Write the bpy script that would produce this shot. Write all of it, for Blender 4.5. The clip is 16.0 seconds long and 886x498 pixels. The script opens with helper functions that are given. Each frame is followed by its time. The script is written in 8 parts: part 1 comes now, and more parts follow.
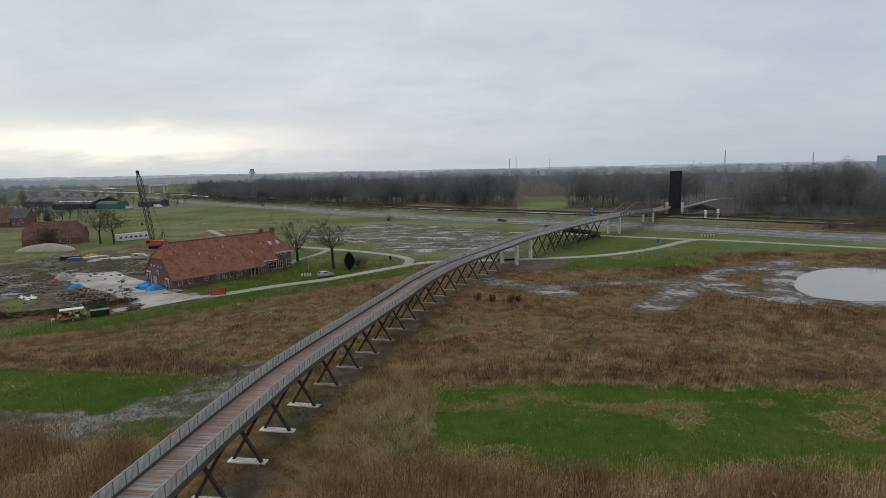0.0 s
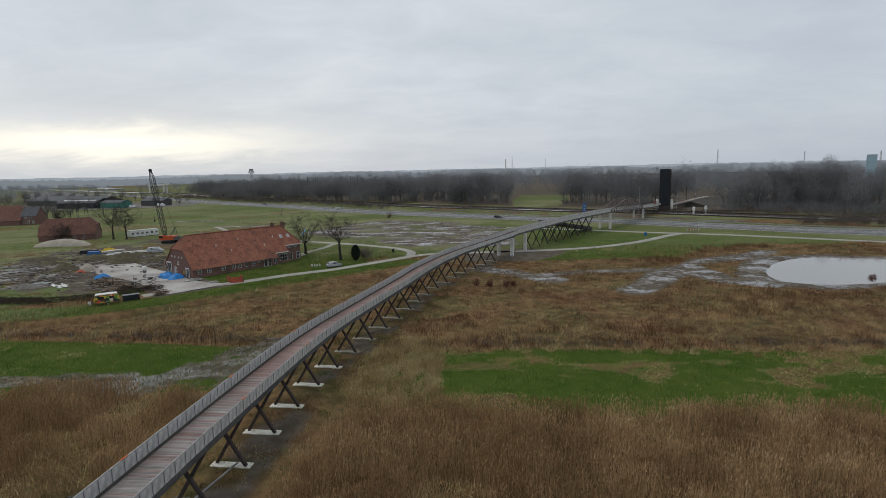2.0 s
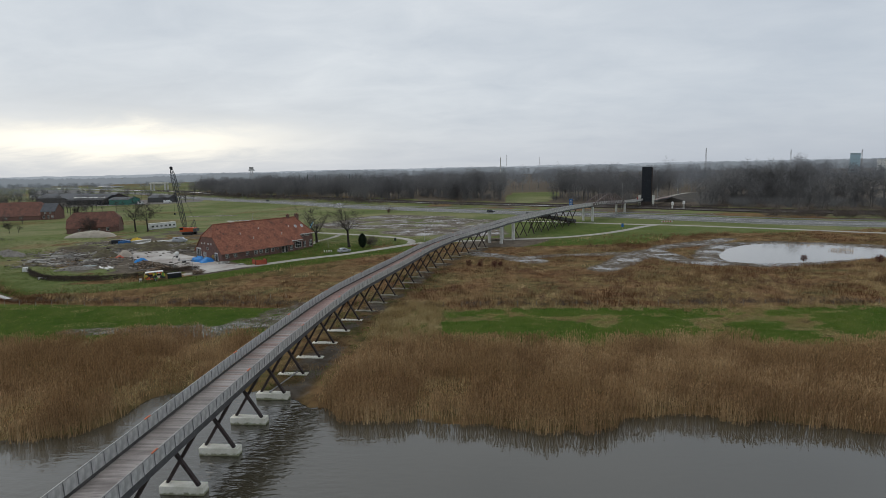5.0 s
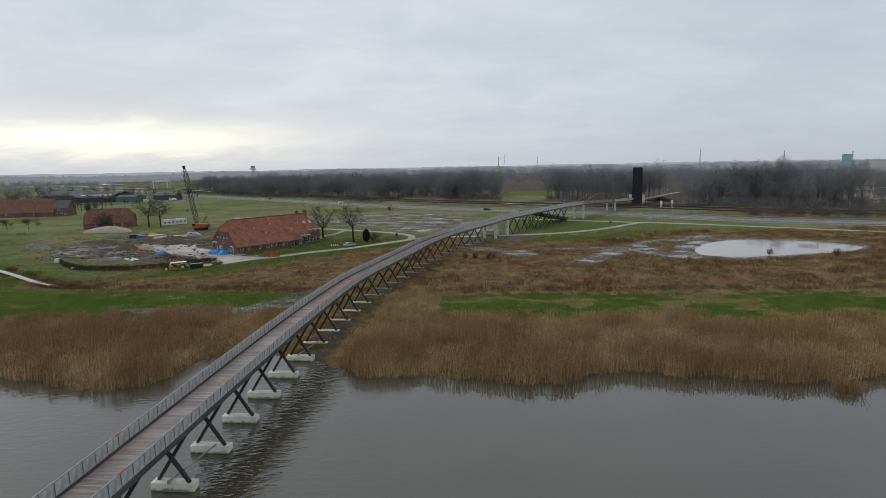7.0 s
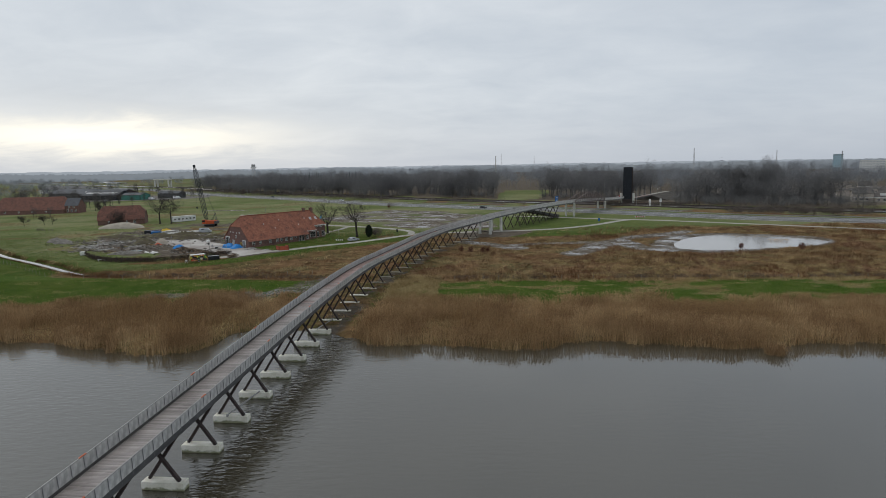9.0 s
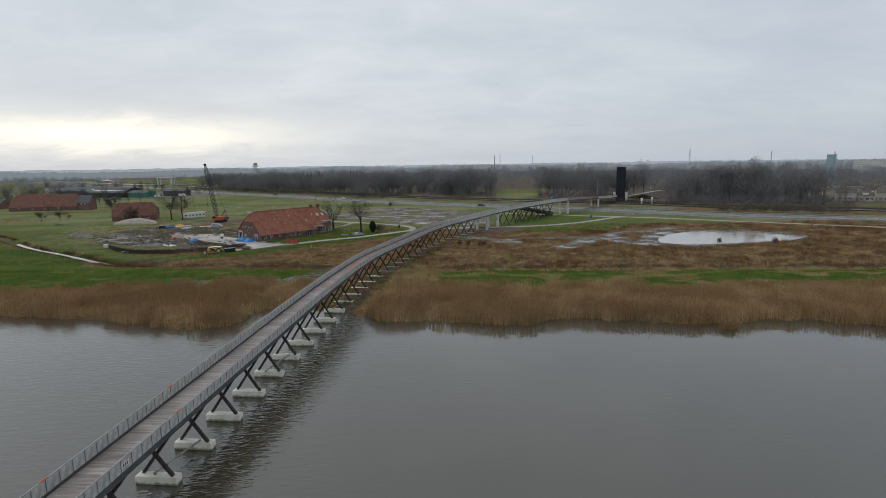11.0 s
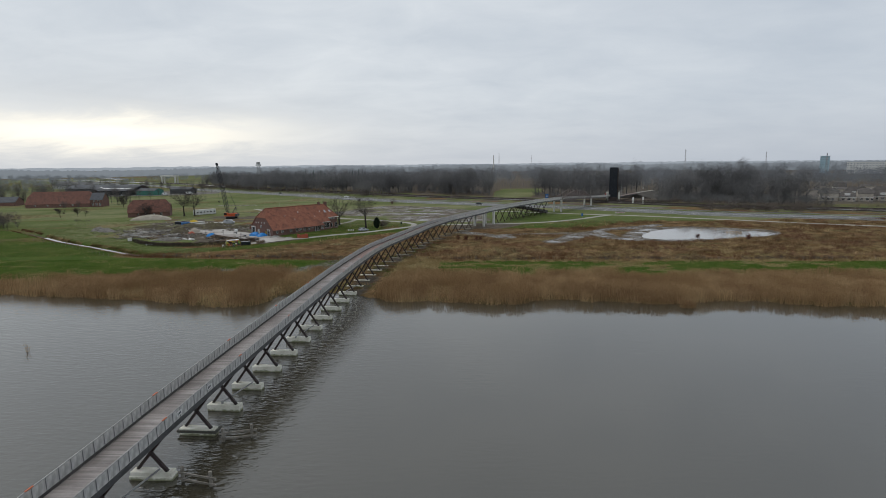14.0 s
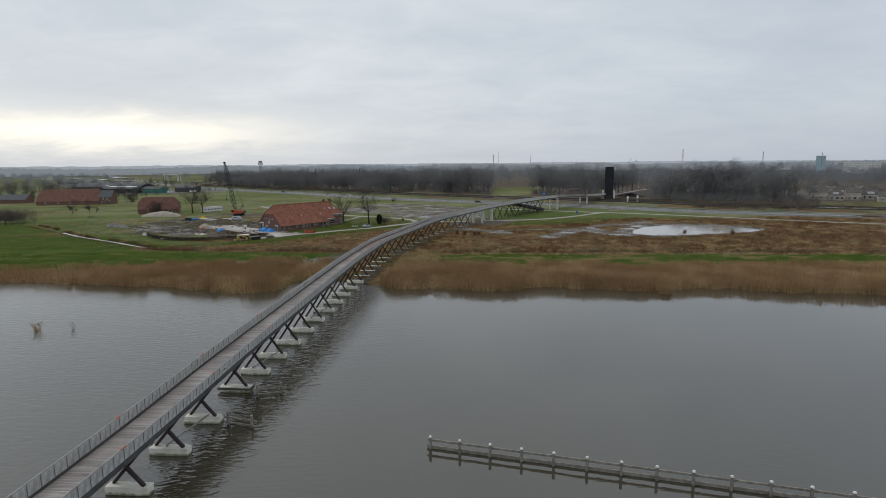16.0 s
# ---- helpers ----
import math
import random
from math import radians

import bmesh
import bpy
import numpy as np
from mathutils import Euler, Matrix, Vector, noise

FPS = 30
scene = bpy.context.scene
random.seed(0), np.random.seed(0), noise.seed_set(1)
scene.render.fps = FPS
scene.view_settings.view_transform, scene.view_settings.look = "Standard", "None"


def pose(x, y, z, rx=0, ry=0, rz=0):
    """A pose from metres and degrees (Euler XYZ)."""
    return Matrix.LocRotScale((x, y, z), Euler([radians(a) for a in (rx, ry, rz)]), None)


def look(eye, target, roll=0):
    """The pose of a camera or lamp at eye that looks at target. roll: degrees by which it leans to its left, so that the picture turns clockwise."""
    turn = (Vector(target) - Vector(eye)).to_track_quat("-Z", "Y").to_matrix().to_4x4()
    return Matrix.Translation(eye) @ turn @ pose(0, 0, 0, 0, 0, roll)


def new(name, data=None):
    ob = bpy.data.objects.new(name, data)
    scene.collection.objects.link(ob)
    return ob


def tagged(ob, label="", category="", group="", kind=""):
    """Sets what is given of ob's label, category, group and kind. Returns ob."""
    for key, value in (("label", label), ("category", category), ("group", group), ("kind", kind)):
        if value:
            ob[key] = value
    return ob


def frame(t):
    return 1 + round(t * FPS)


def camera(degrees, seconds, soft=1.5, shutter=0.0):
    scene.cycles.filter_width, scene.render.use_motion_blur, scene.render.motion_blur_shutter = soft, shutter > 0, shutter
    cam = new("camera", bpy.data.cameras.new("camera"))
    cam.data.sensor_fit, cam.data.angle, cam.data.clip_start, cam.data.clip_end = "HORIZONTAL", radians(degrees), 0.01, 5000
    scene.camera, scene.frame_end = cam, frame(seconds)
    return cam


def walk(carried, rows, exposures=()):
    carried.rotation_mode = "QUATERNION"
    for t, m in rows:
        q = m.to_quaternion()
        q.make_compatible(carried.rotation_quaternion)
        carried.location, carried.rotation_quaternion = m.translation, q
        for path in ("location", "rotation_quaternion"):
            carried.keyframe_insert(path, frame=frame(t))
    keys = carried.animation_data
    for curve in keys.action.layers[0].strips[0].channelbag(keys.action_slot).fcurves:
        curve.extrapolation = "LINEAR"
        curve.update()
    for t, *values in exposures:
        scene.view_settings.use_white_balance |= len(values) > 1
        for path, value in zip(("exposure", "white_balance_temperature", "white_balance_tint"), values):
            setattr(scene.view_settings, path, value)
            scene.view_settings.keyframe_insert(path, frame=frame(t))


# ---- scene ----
cam = camera(78.3, 16.0, soft=0.5)
PATH = [
    (0, (0.479, -0.453, 27.496), (0.4, 1.525, 27.205), -1.2),
    (0.5, (0.409, -2.282, 27.394), (0.333, -0.305, 27.102), -1.3),
    (1, (0.166, -4.645, 27.232), (0.093, -2.668, 26.94), -1.3),
    (1.5, (-0.042, -7.668, 26.993), (-0.112, -5.69, 26.701), -1.3),
    (2, (-0.292, -11.236, 26.729), (-0.358, -9.258, 26.438), -1.3),
    (2.5, (-0.447, -14.856, 26.474), (-0.509, -12.878, 26.184), -1.2),
    (3, (-0.454, -18.576, 26.175), (-0.511, -16.598, 25.884), -1.4),
    (3.5, (-0.28, -21.906, 26.166), (-0.337, -19.928, 25.873), -1.3),
    (4, (-0.281, -25.384, 26.149), (-0.335, -23.406, 25.855), -1.3),
    (6.5, (0.031, -42.633, 26.684), (-0.013, -40.656, 26.384), -1.2),
    (7, (0.054, -46.012, 26.751), (0.011, -44.035, 26.451), -1.1),
    (7.5, (0.045, -49.418, 26.864), (0.004, -47.442, 26.562), -1.1),
    (8, (0.098, -52.775, 26.991), (0.059, -50.799, 26.687), -1.1),
    (8.5, (0.162, -56.178, 27.06), (0.125, -54.201, 26.757), -1.0),
    (9, (0.218, -59.394, 27.237), (0.184, -57.417, 26.932), -1.0),
    (11.5, (0.12, -75.246, 27.455), (0.09, -73.27, 27.146), -0.8),
    (12, (0.249, -77.824, 27.645), (0.218, -75.848, 27.335), -0.8),
    (12.5, (0.399, -80.028, 27.807), (0.368, -78.052, 27.497), -0.8),
    (13, (0.442, -82.329, 27.791), (0.411, -80.354, 27.479), -0.6),
    (13.5, (0.358, -84.824, 27.797), (0.327, -82.849, 27.486), -0.6),
    (14, (0.233, -87.476, 27.783), (0.206, -85.501, 27.473), -0.6),
    (14.5, (0.125, -90.166, 27.757), (0.099, -88.191, 27.446), -0.5),
    (15, (0.138, -92.924, 27.728), (0.112, -90.949, 27.416), -0.5),
    (15.5, (0.169, -95.564, 27.708), (0.145, -93.589, 27.396), -0.4),
    (16, (0.297, -98.044, 27.73), (0.271, -96.069, 27.417), -0.5),
]
walk(cam, [(t, look(eye, target, roll)) for t, eye, target, roll in PATH], [(0, -0.03), (3, 0.0), (7, 0.03), (16, 0.03)])

# ---- light ----
SUN_AZ, SUN_EL = radians(-32), radians(64)
world = bpy.data.worlds.new("sky")
scene.world = world
world.use_nodes = True


def build_sky():
    nt = world.node_tree
    nt.nodes.clear()
    N = nt.nodes.new
    L = nt.links.new
    out, bg = N("ShaderNodeOutputWorld"), N("ShaderNodeBackground")
    sky = N("ShaderNodeTexSky")
    sky.sky_type = "NISHITA"
    sky.sun_disc = False
    sky.sun_elevation, sky.sun_rotation = SUN_EL, SUN_AZ
    sky.air_density, sky.dust_density = 1.2, 2.0
    co = N("ShaderNodeTexCoord")
    sep = N("ShaderNodeSeparateXYZ")
    L(co.outputs["Generated"], sep.inputs[0])

    def m(op, a, b=None, clamp=False):
        n = N("ShaderNodeMath")
        n.operation = op
        n.use_clamp = clamp
        for i, v in enumerate((a, b)):
            if v is None:
                continue
            if isinstance(v, (int, float)):
                n.inputs[i].default_value = v
            else:
                L(v, n.inputs[i])
        return n.outputs[0]

    # cloud layer seen from below: direction projected on a plane overhead
    zc = m("ADD", m("MAXIMUM", sep.outputs[2], 0.0), 0.20)
    px, py = m("DIVIDE", sep.outputs[0], zc), m("DIVIDE", sep.outputs[1], zc)
    comb = N("ShaderNodeCombineXYZ")
    L(px, comb.inputs[0])
    L(py, comb.inputs[1])

    def cloud(scale, detail, rough, sx, sy):
        mp = N("ShaderNodeMapping")
        mp.inputs["Scale"].default_value = (sx, sy, 1)
        mp.inputs["Rotation"].default_value = (0, 0, radians(12))
        L(comb.outputs[0], mp.inputs[0])
        t = N("ShaderNodeTexNoise")
        t.inputs["Scale"].default_value = scale
        t.inputs["Detail"].default_value = detail
        t.inputs["Roughness"].default_value = rough
        t.inputs["Distortion"].default_value = 0.4
        L(mp.outputs[0], t.inputs["Vector"])
        return t.outputs["Fac"]

    big, fine = cloud(0.9, 4, 0.5, 1, 1.1), cloud(2.6, 7, 0.6, 0.85, 1.2)
    cover = m("ADD", m("MULTIPLY", big, 0.6), m("MULTIPLY", fine, 0.4))
    ramp = N("ShaderNodeValToRGB")
    e = ramp.color_ramp.elements
    e[0].position, e[0].color = 0.31, (0.545, 0.60, 0.665, 1)
    e[1].position, e[1].color = 0.67, (0.76, 0.80, 0.835, 1)
    L(cover, ramp.inputs[0])
    # darker and bluer to the right of the view
    side = m("MULTIPLY", m("ADD", m("MULTIPLY", sep.outputs[0], 0.8), 0.15), 0.60, True)
    # glow round the veiled sun, long and flat
    sx, sy = math.sin(SUN_AZ), math.cos(SUN_AZ)
    along = m("ADD", m("MULTIPLY", sep.outputs[0], sy), m("MULTIPLY", sep.outputs[1], -sx))
    front = m("ADD", m("MULTIPLY", sep.outputs[0], sx), m("MULTIPLY", sep.outputs[1], sy))
    dz = m("SUBTRACT", sep.outputs[2], 0.052)
    wob = m("MULTIPLY", m("SUBTRACT", fine, 0.5), 0.05)
    dz = m("ADD", dz, wob)
    q = m("ADD", m("POWER", m("DIVIDE", m("ABSOLUTE", along), 0.22), 2.0), m("POWER", m("DIVIDE", m("ABSOLUTE", dz), 0.026), 2.0))
    core = m("MULTIPLY", m("POWER", 2.718, m("MULTIPLY", q, -1.0)), m("GREATER_THAN", front, 0.0))
    q2 = m("ADD", m("POWER", m("DIVIDE", m("ABSOLUTE", along), 0.40), 2.0), m("POWER", m("DIVIDE", m("ABSOLUTE", dz), 0.09), 2.0))
    halo = m("MULTIPLY", m("POWER", 2.718, m("MULTIPLY", q2, -1.0)), m("GREATER_THAN", front, 0.0))

    def mixc(fac, a, b, mode="MIX"):
        n = N("ShaderNodeMix")
        n.data_type = "RGBA"
        n.blend_type = mode
        for sock, v in (("Factor", fac), ("A", a), ("B", b)):
            i = [k for k in n.inputs if k.name == sock and (k.type == ("VALUE" if sock == "Factor" else "RGBA"))][0]
            if isinstance(v, (int, float)):
                i.default_value = v
            elif isinstance(v, tuple):
                i.default_value = v
            else:
                L(v, i)
        return [o for o in n.outputs if o.type == "RGBA"][0]

    c = mixc(side, ramp.outputs[0], (0.40, 0.47, 0.57, 1))
    # pale haze above the horizon
    low = m("POWER", m("SUBTRACT", 1.0, m("MINIMUM", m("MULTIPLY", m("ABSOLUTE", sep.outputs[2]), 7.0), 1.0)), 2.0)
    c = mixc(m("MULTIPLY", low, 0.55), c, (0.60, 0.62, 0.66, 1))
    c = mixc(m("MULTIPLY", m("MULTIPLY", side, low), 1.3, True), c, (0.385, 0.445, 0.53, 1))
    c = mixc(m("MULTIPLY", halo, 0.32), c, (0.80, 0.78, 0.74, 1))
    c = mixc(m("MULTIPLY", core, 1.0, True), c, (1.3, 1.22, 1.04, 1))
    # thin share of clear sky in the cloud
    sk = N("ShaderNodeVectorMath")
    sk.operation = "SCALE"
    L(sky.outputs[0], sk.inputs[0])
    sk.inputs["Scale"].default_value = 0.06
    c = mixc(0.06, c, sk.outputs[0])
    L(c, bg.inputs[0])
    bg.inputs[1].default_value = 1.0
    L(bg.outputs[0], out.inputs[0])


build_sky()
sun = new("sun", bpy.data.lights.new("sun", "SUN"))
sun.data.energy, sun.data.angle, sun.data.color = 0.62, radians(36), (1.0, 0.9, 0.76)
sun.matrix_world = look((0, 0, 200), (-math.sin(SUN_AZ) * math.cos(SUN_EL) * 100, -math.cos(SUN_AZ) * math.cos(SUN_EL) * 100, 200 - 100 * math.sin(SUN_EL)))

# ---- materials ----


def mat(name, c1, c2=None, scale=1.0, rough=0.8, metal=0.0, bump=0.0, bump_scale=None, fine=0.25, spec=0.3, per_object=0.0, per_island=0.0, stretch=(1, 1, 1), lo=0.35, hi=0.65, space="Object"):
    """A surface with colour variation at two scales and fine relief."""
    mt = bpy.data.materials.new(name)
    mt.use_nodes = True
    nt = mt.node_tree
    N, L = nt.nodes.new, nt.links.new
    b = nt.nodes["Principled BSDF"]
    b.inputs["Roughness"].default_value = rough
    b.inputs["Metallic"].default_value = metal
    b.inputs["Specular IOR Level"].default_value = spec
    c2 = c2 or tuple(v * 0.7 for v in c1)
    co = N("ShaderNodeTexCoord")
    mp = N("ShaderNodeMapping")
    mp.inputs["Scale"].default_value = stretch
    L(co.outputs[space], mp.inputs[0])
    n1, n2 = N("ShaderNodeTexNoise"), N("ShaderNodeTexNoise")
    n1.inputs["Scale"].default_value, n1.inputs["Detail"].default_value = scale, 5
    n2.inputs["Scale"].default_value, n2.inputs["Detail"].default_value = scale * 9, 4
    for n in (n1, n2):
        L(mp.outputs[0], n.inputs["Vector"])
    add = N("ShaderNodeMath")
    add.operation = "MULTIPLY_ADD"
    L(n2.outputs["Fac"], add.inputs[0])
    add.inputs[1].default_value = fine
    L(n1.outputs["Fac"], add.inputs[2])
    sub = N("ShaderNodeMath")
    sub.operation = "SUBTRACT"
    L(add.outputs[0], sub.inputs[0])
    sub.inputs[1].default_value = fine / 2
    r = N("ShaderNodeValToRGB")
    e = r.color_ramp.elements
    e[0].position, e[0].color = lo, (*c1, 1)
    e[1].position, e[1].color = hi, (*c2, 1)
    L(sub.outputs[0], r.inputs[0])
    col = r.outputs[0]
    if per_object or per_island:
        h = N("ShaderNodeHueSaturation")
        info = N("ShaderNodeObjectInfo") if per_object else N("ShaderNodeNewGeometry")
        k = per_object or per_island
        mr = N("ShaderNodeMapRange")
        L(info.outputs["Random" if per_object else "Random Per Island"], mr.inputs[0])
        mr.inputs[3].default_value, mr.inputs[4].default_value = 1 - k, 1 + k
        L(mr.outputs[0], h.inputs["Value"])
        L(col, h.inputs["Color"])
        col = h.outputs[0]
    L(col, b.inputs["Base Color"])
    if bump:
        bp = N("ShaderNodeBump")
        bp.inputs["Strength"].default_value = bump
        bp.inputs["Distance"].default_value = 0.02
        n3 = N("ShaderNodeTexNoise")
        n3.inputs["Scale"].default_value, n3.inputs["Detail"].default_value = bump_scale or scale * 12, 5
        L(mp.outputs[0], n3.inputs["Vector"])
        L(n3.outputs["Fac"], bp.inputs["Height"])
        L(bp.outputs[0], b.inputs["Normal"])
    return mt


def thin(mt, share=0.5):
    """Twigs and leaves pass part of the light through."""
    nt = mt.node_tree
    b, out = nt.nodes["Principled BSDF"], nt.nodes["Material Output"]
    tr, mx = nt.nodes.new("ShaderNodeBsdfTranslucent"), nt.nodes.new("ShaderNodeMixShader")
    nt.links.new(b.inputs["Base Color"].links[0].from_socket, tr.inputs[0])
    mx.inputs[0].default_value = share
    nt.links.new(b.outputs[0], mx.inputs[1])
    nt.links.new(tr.outputs[0], mx.inputs[2])
    nt.links.new(mx.outputs[0], out.inputs[0])
    return mt


M_CONC = mat("pale_concrete", (0.62, 0.61, 0.57), (0.45, 0.45, 0.41), 0.6, 0.85, bump=0.3)
M_CAP = mat("pile_cap_concrete", (0.86, 0.84, 0.76), (0.66, 0.64, 0.54), 0.8, 0.85, bump=0.06)


def stained(mt, z_top, colour, spread=0.25):
    """Algae and damp that climb raggedly from the water line."""
    nt = mt.node_tree
    N, L = nt.nodes.new, nt.links.new
    b = nt.nodes["Principled BSDF"]
    old = b.inputs["Base Color"].links[0].from_socket
    geo, sep, n, add, mr, mx = N("ShaderNodeNewGeometry"), N("ShaderNodeSeparateXYZ"), N("ShaderNodeTexNoise"), N("ShaderNodeMath"), N("ShaderNodeMapRange"), N("ShaderNodeMix")
    L(geo.outputs["Position"], sep.inputs[0])
    L(geo.outputs["Position"], n.inputs["Vector"])
    n.inputs["Scale"].default_value, n.inputs["Detail"].default_value = 2.2, 6
    add.operation = "MULTIPLY_ADD"
    L(n.outputs["Fac"], add.inputs[0])
    add.inputs[1].default_value = -0.7
    L(sep.outputs[2], add.inputs[2])
    L(add.outputs[0], mr.inputs[0])
    mr.inputs[1].default_value, mr.inputs[2].default_value = z_top - 0.35 - spread, z_top - 0.35 + spread
    mr.inputs[3].default_value, mr.inputs[4].default_value = 0.9, 0.0
    mx.data_type = "RGBA"
    L(mr.outputs[0], mx.inputs[0])
    L(old, mx.inputs[6])
    mx.inputs[7].default_value = (*colour, 1)
    L(mx.outputs[2], b.inputs["Base Color"])
    return mt


stained(M_CAP, -0.30, (0.17, 0.175, 0.085), 0.10)
M_CAP_LAND = mat("mossy_pile_cap_concrete", (0.40, 0.38, 0.32), (0.20, 0.19, 0.14), 0.8, 0.9, bump=0.3)
M_TIMBER = mat("dark_brown_timber", (0.062, 0.046, 0.042), (0.038, 0.029, 0.027), 2.0, 0.75, bump=0.3)
M_PLANK_GREY = mat("grey_weathered_deck_plank", (0.34, 0.312, 0.302), (0.225, 0.203, 0.195), 0.3, 0.55, bump=0.3, per_island=0.26, bump_scale=6)
M_PLANK = mat("weathered_deck_plank", (0.30, 0.205, 0.185), (0.205, 0.140, 0.128), 0.25, 0.55, bump=0.3, per_island=0.24, bump_scale=6)
M_GIRDER = mat("galvanised_girder", (0.12, 0.12, 0.12), (0.08, 0.08, 0.082), 0.8, 0.6, metal=0.3)
M_PANEL = mat("galvanised_railing_panel", (0.62, 0.61, 0.585), (0.36, 0.355, 0.335), 2.6, 0.6, metal=0.05, bump=0.2, per_object=0.06, stretch=(1, 1, 0.35))
M_RAIL = mat("galvanised_rail", (0.36, 0.36, 0.35), (0.25, 0.25, 0.245), 1.5, 0.5, metal=0.3)
M_KERB = mat("dark_gutter_shadow", (0.050, 0.047, 0.045), (0.032, 0.030, 0.030), 1.0, 0.7)
M_RAILPOST = mat("dull_zinc_railing_post", (0.20, 0.20, 0.20), (0.14, 0.14, 0.14), 1.5, 0.6, metal=0.2)
M_BRICK = mat("dark_red_brick", (0.20, 0.112, 0.092), (0.13, 0.078, 0.066), 1.2, 0.9, bump=0.4)
M_TILE = mat("orange_red_clay_tile", (0.30, 0.085, 0.042), (0.165, 0.055, 0.034), 0.35, 0.8, per_object=0.12, fine=0.6)
M_WHITE = mat("white_paint", (0.72, 0.72, 0.70), (0.58, 0.58, 0.56), 0.7, 0.5)
M_DARKGLASS = mat("window_glass", (0.02, 0.022, 0.025), (0.035, 0.038, 0.04), 0.4, 0.06, spec=0.6)
M_BLACK = mat("black_steel", (0.017, 0.021, 0.029), (0.011, 0.014, 0.020), 0.5, 0.5)
M_ASPHALT = mat("worn_asphalt", (0.19, 0.19, 0.195), (0.145, 0.145, 0.15), 0.12, 0.75, bump=0.2, bump_scale=8)
M_PATH = mat("pale_concrete_path", (0.36, 0.345, 0.31), (0.27, 0.26, 0.235), 0.15, 0.85, bump=0.2, bump_scale=6)
M_BARK = mat("grey_brown_bark", (0.055, 0.046, 0.040), (0.032, 0.028, 0.025), 1.5, 0.95, bump=0.4)
M_TWIG = mat("bare_twigs", (0.060, 0.051, 0.045), (0.038, 0.033, 0.030), 0.05, 0.95, per_island=0.2)

# ---- helpers of the place ----


def bm_box(bm, x0, y0, z0, x1, y1, z1, m=None):
    vs = [bm.verts.new((x, y, z)) for z in (z0, z1) for x, y in ((x0, y0), (x1, y0), (x1, y1), (x0, y1))]
    if m is not None:
        for v in vs:
            v.co = m @ v.co
    for f in ((3, 2, 1, 0), (4, 5, 6, 7), (0, 1, 5, 4), (1, 2, 6, 5), (2, 3, 7, 6), (3, 0, 4, 7)):
        bm.faces.new([vs[i] for i in f])
    return vs


def bm_poly(bm, pts):
    return bm.faces.new([bm.verts.new(p) for p in pts])


def bm_beam(bm, a, b, w, h=None, up=(0, 0, 1)):
    """A square beam from a to b."""
    h = h or w
    a, b = Vector(a), Vector(b)
    d = (b - a).normalized()
    u = Vector(up)
    if abs(d.dot(u)) > 0.98:
        u = Vector((0, 1, 0))
    s = d.cross(u).normalized() * w / 2
    t = s.cross(d).normalized() * h / 2
    vs = [bm.verts.new(p + i * s + j * t) for p in (a, b) for i, j in ((-1, -1), (1, -1), (1, 1), (-1, 1))]
    for f in ((3, 2, 1, 0), (4, 5, 6, 7), (0, 1, 5, 4), (1, 2, 6, 5), (2, 3, 7, 6), (3, 0, 4, 7)):
        bm.faces.new([vs[i] for i in f])


def bm_tube(bm, a, b, r0, r1=None, n=8, caps=True):
    r1 = r0 if r1 is None else r1
    a, b = Vector(a), Vector(b)
    q = (b - a).to_track_quat("Z", "Y")
    rings = [[bm.verts.new(p + q @ Vector((r * math.cos(2 * math.pi * i / n), r * math.sin(2 * math.pi * i / n), 0))) for i in range(n)] for p, r in ((a, r0), (b, r1))]
    for i in range(n):
        bm.faces.new([rings[0][i], rings[0][(i + 1) % n], rings[1][(i + 1) % n], rings[1][i]])
    if caps:
        bm.faces.new(rings[0][::-1])
        bm.faces.new(rings[1])


def mesh_of(name, bm, material):
    me = bpy.data.meshes.new(name)
    bmesh.ops.recalc_face_normals(bm, faces=bm.faces[:])
    bm.to_mesh(me)
    bm.free()
    me.materials.append(material)
    return me


def part(name, bm, material, parent=None, label=""):
    """Links a bmesh (or a mesh) as one mesh object under a thing or part."""
    me = mesh_of(name, bm, material) if isinstance(bm, bmesh.types.BMesh) else bm
    ob = new(name, me)
    if parent is not None:
        ob.parent = parent
    if label:
        ob["label"] = label
    return ob


def thing(name, label, category, m=None, group="", kind=""):
    """An Empty at a thing's base."""
    ob = new(name)
    ob.empty_display_size = 0.3
    if m is not None:
        ob.matrix_world = m
    return tagged(ob, label, category, group, kind)


def big_mesh(name, V, F, material, smooth=False):
    """A mesh from numpy arrays of vertices and equal-sized faces."""
    me = bpy.data.meshes.new(name)
    V, F = np.asarray(V, dtype=np.float32), np.asarray(F, dtype=np.int32)
    k = F.shape[1]
    me.vertices.add(len(V))
    me.vertices.foreach_set("co", V.ravel())
    me.loops.add(F.size)
    me.loops.foreach_set("vertex_index", F.ravel())
    me.polygons.add(len(F))
    me.polygons.foreach_set("loop_start", np.arange(0, F.size, k, dtype=np.int32))
    me.update(calc_edges=True)
    me.materials.append(material)
    return me


_rng = np.random.RandomState(7)
_lat = _rng.rand(256, 256)


def vnoise(x, y, s):
    """Smooth value noise, 0 to 1, features about s metres across."""
    x, y = np.asarray(x, float) / s, np.asarray(y, float) / s
    xi, yi = np.floor(x).astype(int), np.floor(y).astype(int)
    fx, fy = x - xi, y - yi
    fx, fy = fx * fx * (3 - 2 * fx), fy * fy * (3 - 2 * fy)
    g = lambda i, j: _lat[(xi + i) % 256, (yi + j) % 256]
    return (g(0, 0) * (1 - fx) + g(1, 0) * fx) * (1 - fy) + (g(0, 1) * (1 - fx) + g(1, 1) * fx) * fy


